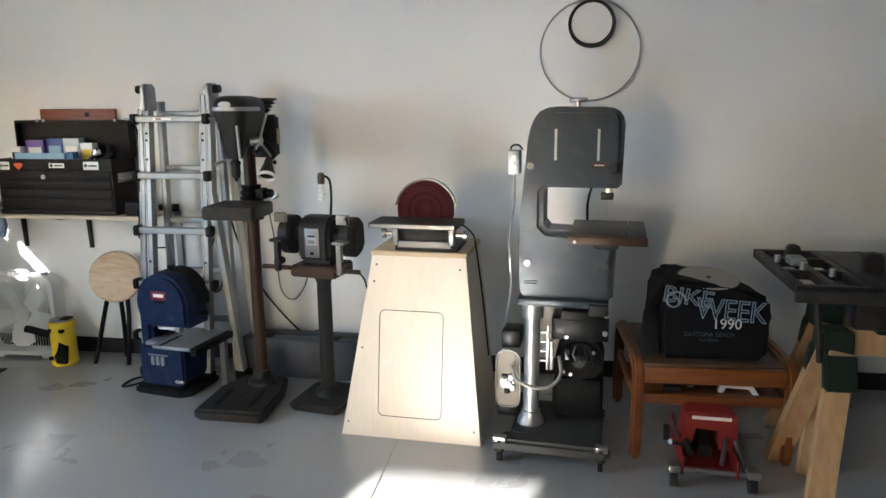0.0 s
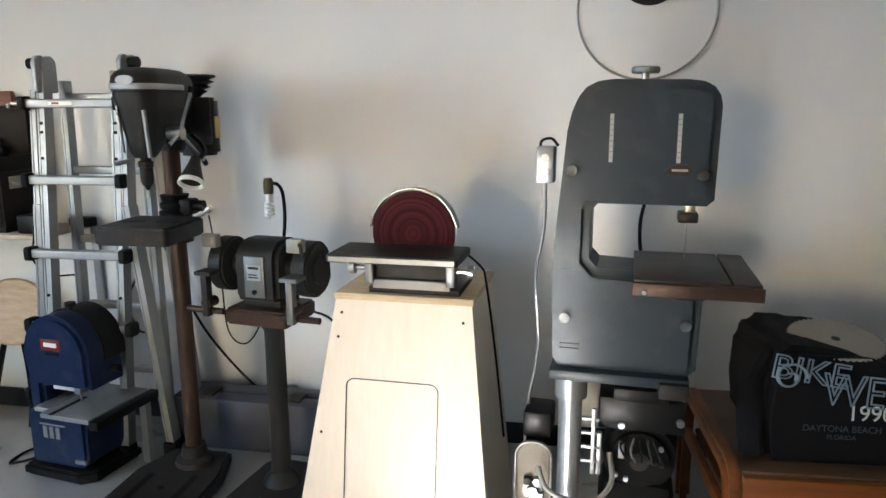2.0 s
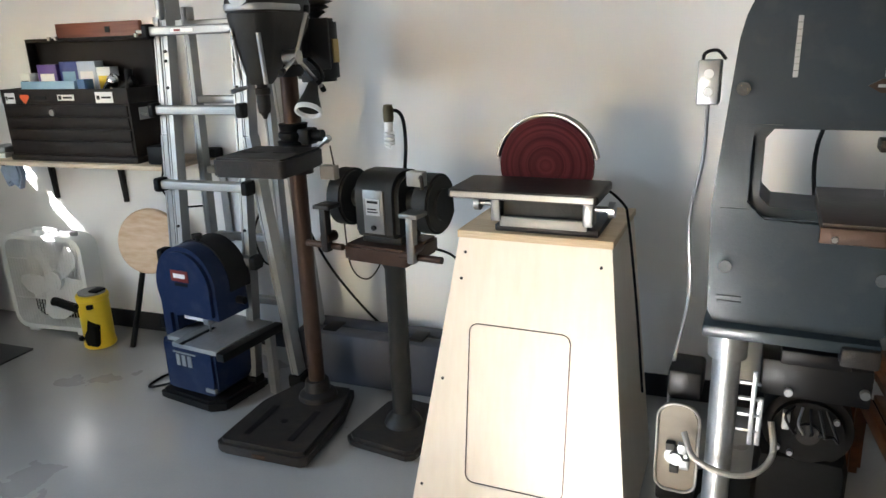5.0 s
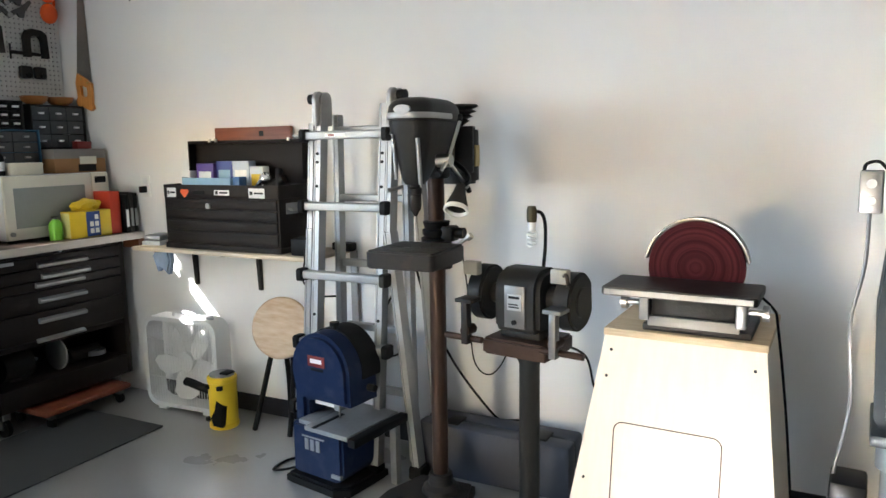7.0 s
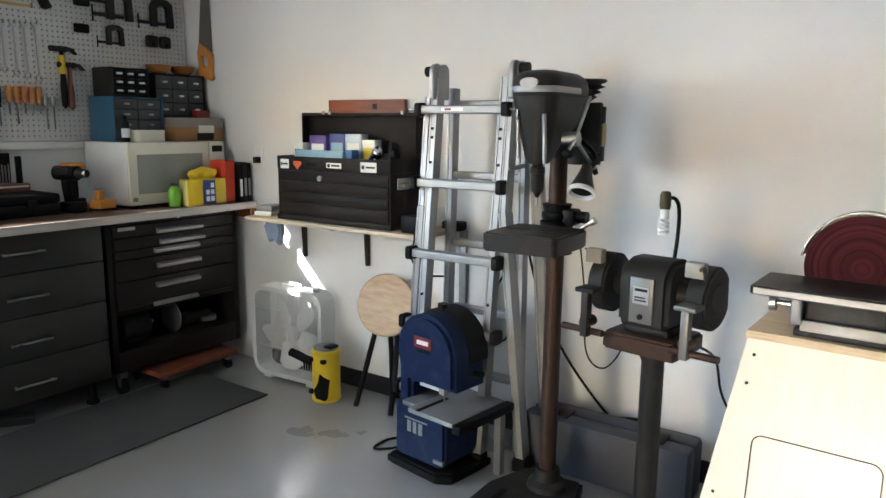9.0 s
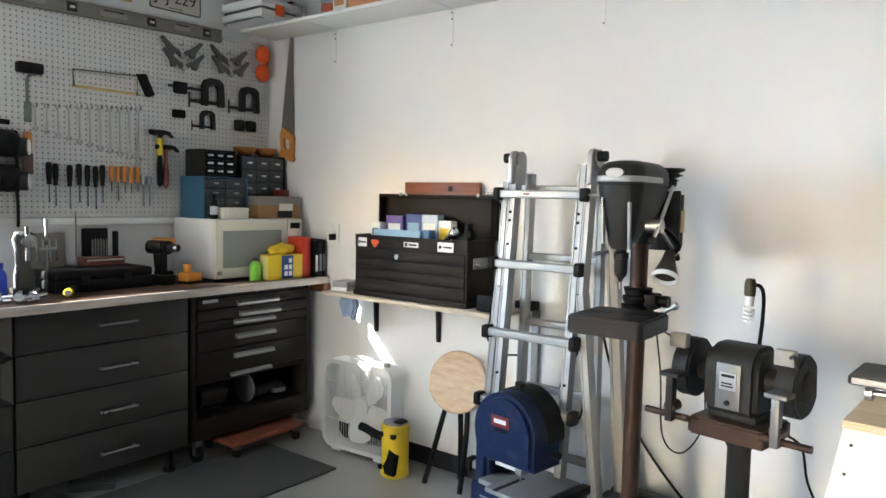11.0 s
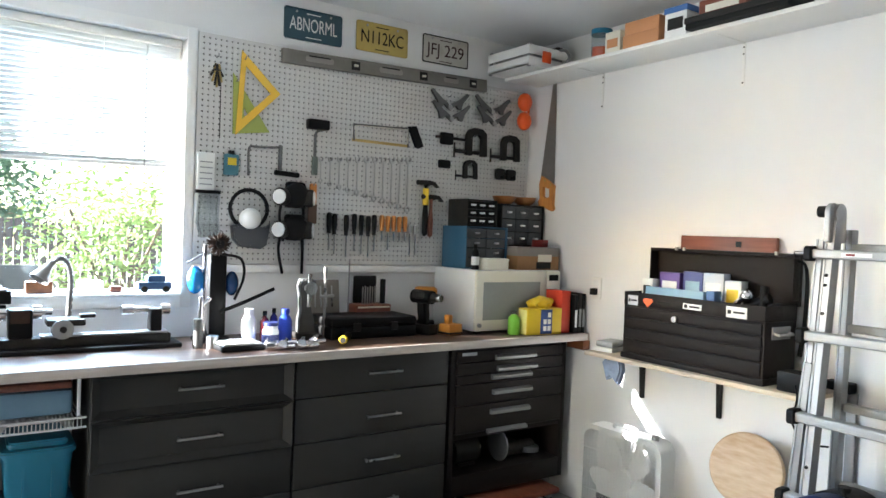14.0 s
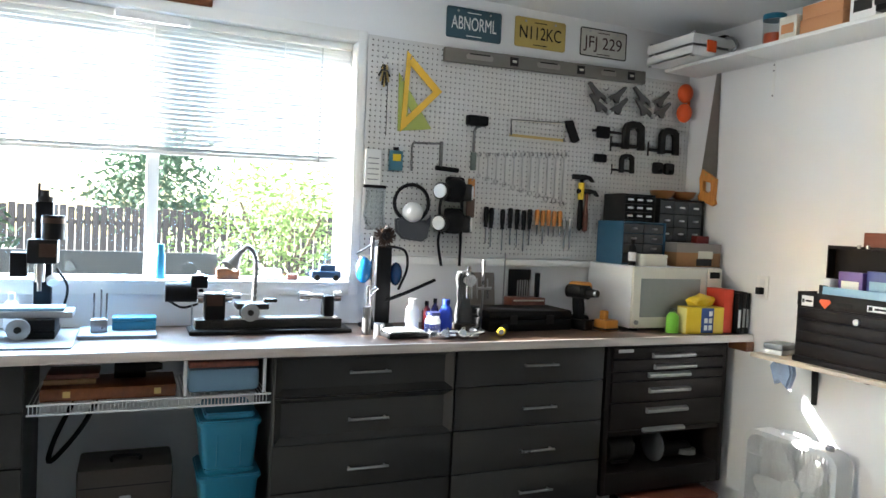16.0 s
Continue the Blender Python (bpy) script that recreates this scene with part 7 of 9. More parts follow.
for y in (-0.225, 0.18, 0.51):
    v = part("vial_block", boxes((0.025, 0.029, y - 0.024, y + 0.024, -0.022, 0.022), bev=0.002), DARKGREY, lv)
    part("vial", cyls(((0.030, y - 0.011, 0), (0.030, y + 0.011, 0), 0.006), n=10), CREAM, v)

sg = thing("carved_wood_sign", "brown carved wooden sign above the window", "sign", 0.0, -2.90, 2.297)
part("board", boxes((0.002, 0.024, -0.245, 0.245, 0, 0.13), bev=0.006), OAK, sg)
bm = bmesh.new()
for k in range(9):
    cyl(bm, (0.022, -0.20 + 0.05 * k, 0.03 + 0.03 * (k % 3)), (0.031, -0.20 + 0.05 * k, 0.03 + 0.03 * (k % 3)), 0.02, 0.012, n=9)
part("carving", bm, REDWOOD, sg)
lb = thing("light_bar", "white plastic light bar over the blind", "light", 0.016, -2.89, 2.215)
part("housing", boxes((0, 0.03, -0.145, 0.145, -0.022, 0.018), bev=0.012), WHITEP, lb)


def hung(name, label, cat, y, z, rx=0.0):
    return thing(name, label, cat, 0.021, y, z, rx=rx)


def hook(t, y, z, d=0.03):
    part("hook", cyls(((-0.004, y, z), (d, y, z), 0.0022), ((d, y, z), (d + 0.004, y, z + 0.012), 0.0022), n=6), GALV, t)


g = hung("key_bunch", "bunch of old brass keys on a hook", "keys", -1.875, 2.185)
hook(g, 0, 0)
for k in range(7):
    a = radians(-60 + 20 * k)
    p, q = Vector((0.012 + 0.003 * (k % 3), 0, -0.035)), Vector((0.012 + 0.003 * (k % 3), 0.032 * math.sin(a), -0.035 - 0.10 * math.cos(a)))
    part("key", cyls((p, q, 0.005), (p, p + (q - p) * 0.3, 0.012), n=8), BRASS if k % 2 else DARKGREY, g)
part("string", cyls(((0.006, 0.02, -0.06), (0.006, 0.022, -0.36), 0.002), n=6), DARKGREY, g)


def set_square(name, label, material, pts, x, width):
    t = hung(name, label, "set square", 0, 0)
    bm = bmesh.new()
    c = Vector((sum(p[0] for p in pts) / 3, sum(p[1] for p in pts) / 3))
    inner = [tuple(c + (Vector(p) - c) * width) for p in pts]
    for k in range(3):
        j = (k + 1) % 3
        prism(bm, [pts[k], pts[j], inner[j], inner[k]], "x", x, x + 0.003)
    part("sheet", bm, material, t)
    hook(t, pts[0][0] + 0.015, pts[0][1] - 0.04)


YELLOWCLEAR = mat("amber_acrylic", (0.80, 0.50, 0.06), 0.2, vary=0.05, bump=0.0)
GREENCLEAR = mat("green_acrylic", (0.36, 0.42, 0.10), 0.2, vary=0.05, bump=0.0)
set_square("drafting_triangle", "green acrylic drafting triangle", GREENCLEAR, [(-1.80, 2.13), (-1.62, 1.875), (-1.795, 1.85)], 0.004, 0.12)
set_square("drafting_triangle", "large amber acrylic drafting triangle", YELLOWCLEAR, [(-1.765, 2.235), (-1.575, 2.06), (-1.785, 1.845)], 0.012, 0.63)
g = hung("paper_packet", "white blister packet hung on the pegboard", "packet", -1.915, 1.668)
part("sheet", boxes((0.003, 0.022, -0.035, 0.04, -0.085, 0.085), bev=0.003), PAPER, g)
part("shadow_lines", boxes(*[(0.0218, 0.0228, -0.025, 0.03, -0.06 + 0.025 * k, -0.055 + 0.025 * k) for k in range(5)]), GALV, g)
g = hung("stud_finder", "small teal and yellow gadget on the pegboard", "gadget", -1.80, 1.71)
part("case", boxes((0.003, 0.03, -0.033, 0.033, -0.05, 0.045), bev=0.006), mat("teal_grey", (0.05, 0.17, 0.22), 0.45), g)
part("window", boxes((0.0295, 0.0312, -0.02, 0.02, -0.005, 0.028)), YELLOW, g)
part("cap", boxes((0.006, 0.02, -0.012, 0.012, 0.045, 0.062)), BLACK, g)
DULLSTEEL = mat("dull_wrench_steel", (0.52, 0.52, 0.51), 0.36, metal=0.6, vary=0.2, scale=30)
g = hung("coping_saw", "steel coping saw with a black handle", "coping saw", -1.64, 1.75)
part("frame", shape(tube, [(0.012, -0.075, -0.085), (0.012, -0.078, -0.03), (0.012, -0.075, 0.045), (0.012, -0.04, 0.052), (0.012, 0.03, 0.056), (0.012, 0.075, 0.055), (0.012, 0.078, 0.0), (0.012, 0.075, -0.055)], 0.0055), DARKSTEEL, g)
part("clamp", boxes((0.006, 0.022, 0.066, 0.082, -0.055, 0.07), bev=0.003), DARKSTEEL, g)
part("handle", cyls(((0.014, 0.05, -0.06), (0.014, 0.17, -0.066), 0.012), n=12), BLACK, g)
hook(g, 0, 0.05)
g = hung("tile_mallet", "black headed mallet with a cranked steel handle", "mallet", -1.385, 1.935)
part("head", boxes((0.004, 0.055, -0.055, 0.055, -0.022, 0.026), bev=0.008), BLACK, g)
part("handle", shape(tube, [(0.03, 0.02, -0.02), (0.03, -0.01, -0.045), (0.03, -0.012, -0.14), (0.03, -0.012, -0.16)], 0.007), DARKSTEEL, g)
part("grip", boxes((0.022, 0.038, -0.026, 0.004, -0.245, -0.155), bev=0.005), mat("grey_green_grip", (0.13, 0.16, 0.14), 0.6), g)
hook(g, -0.012, -0.05)
g = hung("hacksaw", "hacksaw with a pale frame and black grip", "hacksaw", -0.98, 1.93)
part("frame", shape(tube, [(0.014, -0.20, -0.045), (0.014, -0.205, 0.035), (0.014, 0.12, 0.048), (0.014, 0.12, -0.05)], 0.0055, soft=False), DARKSTEEL, g)
part("inner_edge", shape(tube, [(0.0195, -0.195, -0.03), (0.0195, -0.197, 0.030), (0.0195, 0.115, 0.043), (0.0195, 0.115, -0.03)], 0.0025, soft=False), CREAM, g, "pale frame lining")
part("blade", boxes((0.0135, 0.0147, -0.21, 0.125, -0.05, -0.036)), BRASS, g)
bm = bmesh.new()
prism(bm, [(0.115, 0.06), (0.165, 0.068), (0.215, -0.035), (0.185, -0.05), (0.165, -0.045)], "x", 0.006, 0.026, bev=0.004)
part("grip", bm, BLACK, g)
hook(g, -0.05, 0.04)


def wrench(y, z, n, k):
    t = hung("combination_wrench", "chrome combination wrench hung in a graded row", "wrench", y, z)
    tagged(t, group="wrench row")
    w = 0.006 + 0.0035 * k
    bm = bmesh.new()
    box(bm, 0.010, 0.015, -w * 0.55, w * 0.55, -n + w * 1.5, -w * 1.2, bev=0.0015)
    part("shank", bm, DULLSTEEL, t)
    bm = bmesh.new()
    o, i = ringpts(0, -n, w * 1.9, 16), ringpts(0, -n, w * 1.05, 16)
    for q in range(16):
        j = (q + 1) % 16
        prism(bm, [o[q], o[j], i[j], i[q]], "x", 0.009, 0.017)
    part("ring_end", bm, DULLSTEEL, t)
    bm = bmesh.new()
    prism(bm, [(-w * 1.0, -w * 2.0), (w * 1.0, -w * 2.0), (w * 2.1, -w * 0.2), (w * 1.7, w * 1.9), (w * 0.75, w * 1.7), (w * 0.7, 0.0), (-w * 0.9, 0.0), (-w * 1.0, w * 1.6), (-w * 1.9, w * 1.5), (-w * 1.9, -w * 0.6)], "x", 0.009, 0.016)
    part("jaw_end", bm, DULLSTEEL, t)
    hook(t, 0, -0.004)


for k in range(11):
    wrench(-1.355 + 0.0505 * k, 1.772 + 0.004 * k, 0.105 + 0.0155 * k, k / 10)


def screwdriver(y, z, length, grip, material, label):
    t = hung("screwdriver", label, "screwdriver", y, z)
    tagged(t, group="screwdriver rack")
    bm = bmesh.new()
    lathe(bm, [(0.0, 0.0), (0.011, -0.003), (0.0135, -0.02), (0.012, -grip * 0.7), (0.009, -grip * 0.85), (0.0115, -grip), (0.0, -grip)], Matrix.Translation((0.022, 0, 0)), n=12)
    part("grip", bm, material, t)
    part("shaft", cyls(((0.022, 0, -grip), (0.022, 0, -grip - length), 0.0046), n=8), CHROME, t)
    hook(t, 0.0, -grip * 0.8, d=0.012)


for k, y in enumerate((-1.305, -1.275, -1.21, -1.165, -1.125, -1.085, -1.05)):
    screwdriver(y, 1.515 - 0.004 * (k % 3), 0.085 + 0.012 * (k % 3), 0.105, BLACK, "black handled screwdriver in the pegboard rack")
for k, y in enumerate((-1.005, -0.97, -0.935, -0.90, -0.865)):
    screwdriver(y, 1.515 - 0.003 * (k % 2), 0.05 + 0.045 * (k == 1), 0.082, SAWHANDLE, "orange handled screwdriver in the pegboard rack")
for y in (-0.835, -0.80):
    screwdriver(y, 1.47, 0.11, 0.05, STEEL, "thin steel hand tool in the pegboard rack")


def hammer(y, z, n, grip, label, band=None):
    t = hung("hammer", label, "hammer", y, z)
    bm = bmesh.new()
    cyl(bm, (0.03, -0.055, 0), (0.03, 0.02, 0.0), 0.014, n=14)
    prism(bm, [(0.015, 0.014), (0.05, 0.008), (0.075, -0.018), (0.07, -0.024), (0.045, -0.008), (0.015, -0.014)], "x", 0.018, 0.042)
    part("head", bm, DARKGREY, t)
    bm = bmesh.new()
    lathe(bm, [(0.0, 0.014), (0.010, 0.014), (0.010, -n * 0.35), (0.0155, -n * 0.6), (0.0145, -n * 0.95), (0.0, -n)], Matrix.Translation((0.03, 0, 0)), n=12)
    part("handle", bm, grip, t)
    if band:
        part("band", cyls(((0.03, 0, -0.03), (0.03, 0, -0.12), 0.0165), n=12), band, t, "yellow handle band")
    hook(t, -0.02, -0.016)
    hook(t, 0.02, -0.016)


hammer(-0.745, 1.70, 0.29, RUBBER, "claw hammer with a yellow banded handle", band=YELLOW)
hammer(-0.71, 1.625, 0.22, REDWOOD, "small hammer with a brown wooden handle")
g = hung("wooden_scraper", "brown wooden handled scraper", "scraper", -1.395, 1.55)
part("handle", boxes((0.008, 0.026, -0.018, 0.02, 0.0, 0.10), bev=0.008), SAWHANDLE, g)
part("blade", boxes((0.012, 0.02, -0.022, 0.024, -0.095, 0.0), bev=0.002), mat("brown_sheath", (0.12, 0.07, 0.045), 0.6), g)
hook(g, 0, 0.09)

g = hung("face_visor", "black headband visor with a white dust mask", "visor", -1.715, 1.50)
part("headband", shape(tube, [(0.03, 0.088 * math.cos(a * math.pi / 12), 0.01 + 0.088 * math.sin(a * math.pi / 12)) for a in range(24)], 0.009, n=8, soft=False, closed=True), BLACK, g)
bm = bmesh.new()
prism(bm, [(-0.085, -0.07), (-0.02, -0.055), (0.075, -0.075), (0.10, -0.05), (0.085, -0.155), (0.055, -0.175), (-0.045, -0.165), (-0.08, -0.13)], "x", 0.02, 0.055, bev=0.01)
part("shield", bm, mat("smoked_shield", (0.07, 0.075, 0.085), 0.35), g)
bm = bmesh.new()
ball(bm, (0.05, 0.0, -0.035), 0.052, sx=0.7, sz=0.95, n=18)
part("dust_mask", bm, WHITEP, g, "white dust mask cup")
hook(g, 0, 0.085)
for zz in (1.575, 1.42):
    g = hung("respirator_mask", "black rubber respirator with white filter discs", "respirator", -1.505, zz)
    bm = bmesh.new()
    ball(bm, (0.05, 0.01, 0.01), 0.062, sx=0.8, sy=1.05, sz=1.0, n=16)
    box(bm, 0.02, 0.06, -0.04, 0.06, -0.05, 0.075, bev=0.015)
    part("facepiece", bm, BLACK, g)
    for yy, d in ((-0.075, (0.6, -0.75, 0)), (0.085, (0.5, 0.85, 0))):
        m4 = aim((0.05, yy * 0.7, 0.0), d)
        bm = bmesh.new()
        lathe(bm, [(0.0, 0.0), (0.042, 0.0), (0.042, 0.034), (0.036, 0.038), (0.0, 0.038)], m4, n=20)
        f = part("filter", bm, DARKGREY, g)
        bm = bmesh.new()
        lathe(bm, [(0.0, 0.0382), (0.035, 0.0382), (0.033, 0.044), (0.0, 0.045)], m4, n=20)
        part("filter_disc", bm, WHITEP, f, "white round filter pad")
    for yy in (-0.055, 0.055):
        part("strap", shape(tube, [(0.03, yy, -0.03), (0.028, yy * 1.1, -0.10), (0.03, yy * 0.9 + 0.01, -0.21)], 0.017, n=8, flat=0.4), BLACK, g)
    hook(g, 0, 0.07)
g = hung("clear_plastic_bag", "clear plastic bag of parts hung at the board edge", "bag", -1.905, 1.47)
bm = bmesh.new()
prism(bm, [(-0.04, 0.10), (0.055, 0.10), (0.05, 0.0), (0.06, -0.09), (-0.03, -0.10), (-0.05, -0.03)], "x", 0.012, 0.05, bev=0.014)
part("film", bm, CLEARP, g)
part("rail", boxes((0.01, 0.024, -0.05, 0.06, 0.10, 0.115)), BLACK, g)


def spring_clamp(y, z):
    t = hung("spring_clamp", "pair of grey steel spring clamps on the pegboard", "clamp", y, z)
    for dz, x in ((0.035, 0.012), (-0.03, 0.03)):
        c = None
        for s in (-1, 1):
            bm = bmesh.new()
            prism(bm, [(0.0, -0.035), (s * 0.018, -0.01), (s * 0.06, 0.012), (s * 0.115, 0.055), (s * 0.125, 0.045), (s * 0.085, -0.005), (s * 0.075, -0.04), (s * 0.055, -0.038), (s * 0.04, -0.02), (0.0, -0.05)], "x", x, x + 0.016)
            bm.transform(Matrix.Translation((0, 0, dz)))
            c = part("jaw", bm, mat("clamp_grey", (0.10, 0.10, 0.098), 0.42, metal=0.5), t)
        part("spring", cyls(((x + 0.001, 0, dz - 0.035), (x + 0.02, 0, dz - 0.035), 0.014), n=12), STEEL, t)
    hook(t, 0, 0.06)


spring_clamp(-0.605, 2.125)
spring_clamp(-0.305, 2.135)
g = hung("ear_defenders", "bright orange ear defenders on a hook", "ear defenders", -0.085, 2.165)
for dz in (0.055, -0.055):
    bm = bmesh.new()
    ball(bm, (0.045, 0.0, dz), 0.052, sx=0.75, sy=0.9, sz=1.05, n=16)
    part("ear_cup", bm, ORANGE, g)
part("headband", shape(tube, [(0.02, 0.0, -0.06), (0.012, 0.05, -0.03), (0.012, 0.055, 0.05), (0.02, 0.0, 0.085)], 0.008), ORANGE, g)
hook(g, 0, 0.10)


def c_clamp(y, z, s, label):
    t = hung("c_clamp", label, "clamp", y, z)
    bm = bmesh.new()
    o = [(-0.055, -0.06), (-0.055, 0.03), (-0.04, 0.055), (-0.015, 0.065), (0.03, 0.062), (0.055, 0.045), (0.06, -0.06), (0.03, -0.06), (0.028, 0.02), (0.015, 0.034), (-0.015, 0.034), (-0.025, 0.02), (-0.025, -0.06)]
    prism(bm, [(u * s, v * s) for u, v in o], "x", 0.012, 0.012 + 0.024 * s, bev=0.003)
    part("frame", bm, DARKGREY, t)
    part("screw", cyls(((0.022, -0.115 * s, -0.045 * s), (0.022, 0.02 * s, -0.045 * s), 0.008 * s), ((0.022, -0.115 * s, -0.075 * s), (0.022, -0.115 * s, -0.01 * s), 0.004 * s), n=10), CASTIRON, t)
    hook(t, 0.0, 0.03 * s)


c_clamp(-0.42, 1.95, 1.25, "large dark iron C-clamp on the pegboard")
c_clamp(-0.17, 1.94, 1.2, "large dark iron C-clamp on the pegboard")
c_clamp(-0.45, 1.795, 0.85, "small dark iron C-clamp on the pegboard")
g = hung("pistol_clamp", "black trigger bar clamp on the pegboard", "clamp", -0.60, 1.955)
part("bar", boxes((0.02, 0.026, -0.09, 0.12, -0.005, 0.01)), CASTIRON, g)
part("grip", boxes((0.01, 0.04, -0.06, 0.02, -0.035, 0.03), bev=0.01), BLACK, g)
hook(g, 0.05, 0.012)
g = hung("small_vise_grip", "small dark hand vise on the pegboard", "hand vise", -0.62, 1.815)
part("body", boxes((0.01, 0.035, -0.045, 0.03, -0.025, 0.02), bev=0.008), BLACK, g)
hook(g, 0.0, 0.02)
for y in (-0.235, -0.155):
    g = hung("small_clamp", "small black clamp on the pegboard", "clamp", y, 1.79)
    part("body", boxes((0.01, 0.04, -0.034, 0.034, -0.035, 0.03), bev=0.012), DARKGREY, g)
    part("screw", cyls(((0.042, 0, -0.02), (0.055, 0, -0.02), 0.012), n=12), BLACK, g)
    hook(g, 0, 0.03)

# ---- on the bench ----
B = 0.9245


def bottle(name, label, x, y, r, h, material, cap=BLACK, neck=0.4, z=B, band=None):
    t = thing(name, label, "bottle", x, y, z)
    bm = bmesh.new()
    lathe(bm, [(0.0, 0.0), (r * 0.95, 0.0), (r, 0.005), (r, h * 0.66), (r * 0.8, h * 0.76), (r * neck, h * 0.83), (r * neck, h * 0.86), (0.0, h * 0.86)], n=18)
    part("body", bm, material, t)
    part("cap", cyls(((0, 0, h * 0.86), (0, 0, h), r * (neck + 0.08)), n=14), cap, t)
    if band:
        part("label", cyls(((0, 0, h * 0.18), (0, 0, h * 0.52), r * 1.015), n=18), band, t)
    return t


def lathe_machine():
    t = thing("mini_lathe", "small black benchtop metal lathe", "lathe", 0.20, -2.39, B)
    part("base_plate", boxes((-0.085, 0.085, -0.335, 0.335, 0, 0.018), bev=0.004), BLACK, t)
    part("bed", boxes((-0.035, 0.04, -0.31, 0.30, 0.0185, 0.055), bev=0.004), DARKGREY, t)
    part("bed_way", boxes((-0.03, 0.035, -0.17, 0.29, 0.0555, 0.064), bev=0.002), STEEL, t, "bright ground bed way")
    hs2 = part("headstock", boxes((-0.045, 0.05, -0.275, -0.195, 0.056, 0.165), bev=0.008), BLACK, t)
    part("speed_plate", boxes((0.0505, 0.052, -0.268, -0.205, 0.115, 0.16)), RUSTSTEEL, hs2)
    part("spindle", cyls(((0, -0.305, 0.15), (0, -0.13, 0.15), 0.012), ((0, -0.30, 0.15), (0, -0.28, 0.15), 0.03), ((0, -0.195, 0.15), (0, -0.165, 0.15), 0.026), n=20), CHROME, t)
    part("motor", cyls(((-0.01, -0.425, 0.165), (-0.01, -0.305, 0.165), 0.04), n=22), BLACK, t)
    part("control_box", boxes((-0.04, 0.03, -0.33, -0.265, 0.185, 0.235), bev=0.004), BLACK, t)
    part("toggle", cyls(((0, -0.30, 0.235), (0, -0.30, 0.252), 0.006), ((0.02, -0.32, 0.235), (0.02, -0.28, 0.238), 0.006), n=8), CHROME, t)
    cs = part("carriage", boxes((-0.04, 0.07, -0.13, -0.065, 0.0645, 0.10), bev=0.005), BLACK, t)
    part("cross_slide", boxes((-0.05, 0.06, -0.15, -0.02, 0.1005, 0.125), bev=0.004), CASTIRON, t)
    part("tool_post", boxes((-0.02, 0.02, -0.035, 0.02, 0.1255, 0.14), bev=0.003), DARKGREY, t)
    hw = part("handwheel", cyls(((0.072, -0.10, 0.092), (0.088, -0.10, 0.092), 0.037), n=26), ALU, t, "bright aluminium handwheel")
    part("wheel_hub", cyls(((0.088, -0.10, 0.092), (0.10, -0.10, 0.092), 0.012), n=14), DARKGREY, hw)
    ts = part("tailstock", boxes((-0.03, 0.035, 0.22, 0.265, 0.0645, 0.155), bev=0.006), BLACK, t)
    part("quill", cyls(((0, 0.12, 0.15), (0, 0.22, 0.15), 0.012), ((0, 0.115, 0.15), (0, 0.16, 0.15), 0.02), ((0, 0.265, 0.15), (0, 0.30, 0.15), 0.022), n=14), CHROME, ts)
    part("post", cyls(((0.05, -0.325, 0.018), (0.05, -0.325, 0.12), 0.003), n=6), STEEL, t)
    part("motor_lead", shape(tube, [(-0.01, -0.41, 0.13), (0.01, -0.36, 0.105), (0.02, -0.30, 0.12)], 0.005), BLACK, t)


lathe_machine()
gl = thing("gooseneck_lamp", "chrome gooseneck work lamp on the bench", "lamp", 0.13, -2.455, B + 0.0)
part("foot", cyls(((0, 0, 0), (0, 0, 0.02), 0.04), n=20), CASTIRON, gl)
bm = bmesh.new()
line = smooth_line([(0, 0, 0.02), (0, 0.0, 0.14), (0.005, 0.005, 0.26), (0.01, -0.005, 0.325), (0.015, -0.035, 0.355), (0.02, -0.07, 0.325)], 9)
tube(bm, line, 0.0085, soft=False)
for p, q in zip(line[::2], line[2::2]):
    cyl(bm, p, p + (q - p) * 0.55, 0.0118, n=10)
part("gooseneck", bm, DARKSTEEL, gl, "segmented chrome gooseneck")
bm = bmesh.new()
lathe(bm, [(0.012, -0.01), (0.017, 0.02), (0.030, 0.05), (0.038, 0.075), (0.034, 0.075), (0.02, 0.045), (0.0, 0.04)], aim((0.02, -0.068, 0.33), (0.3, -0.6, -0.85)), n=20)
part("shade", bm, DARKSTEEL, gl)


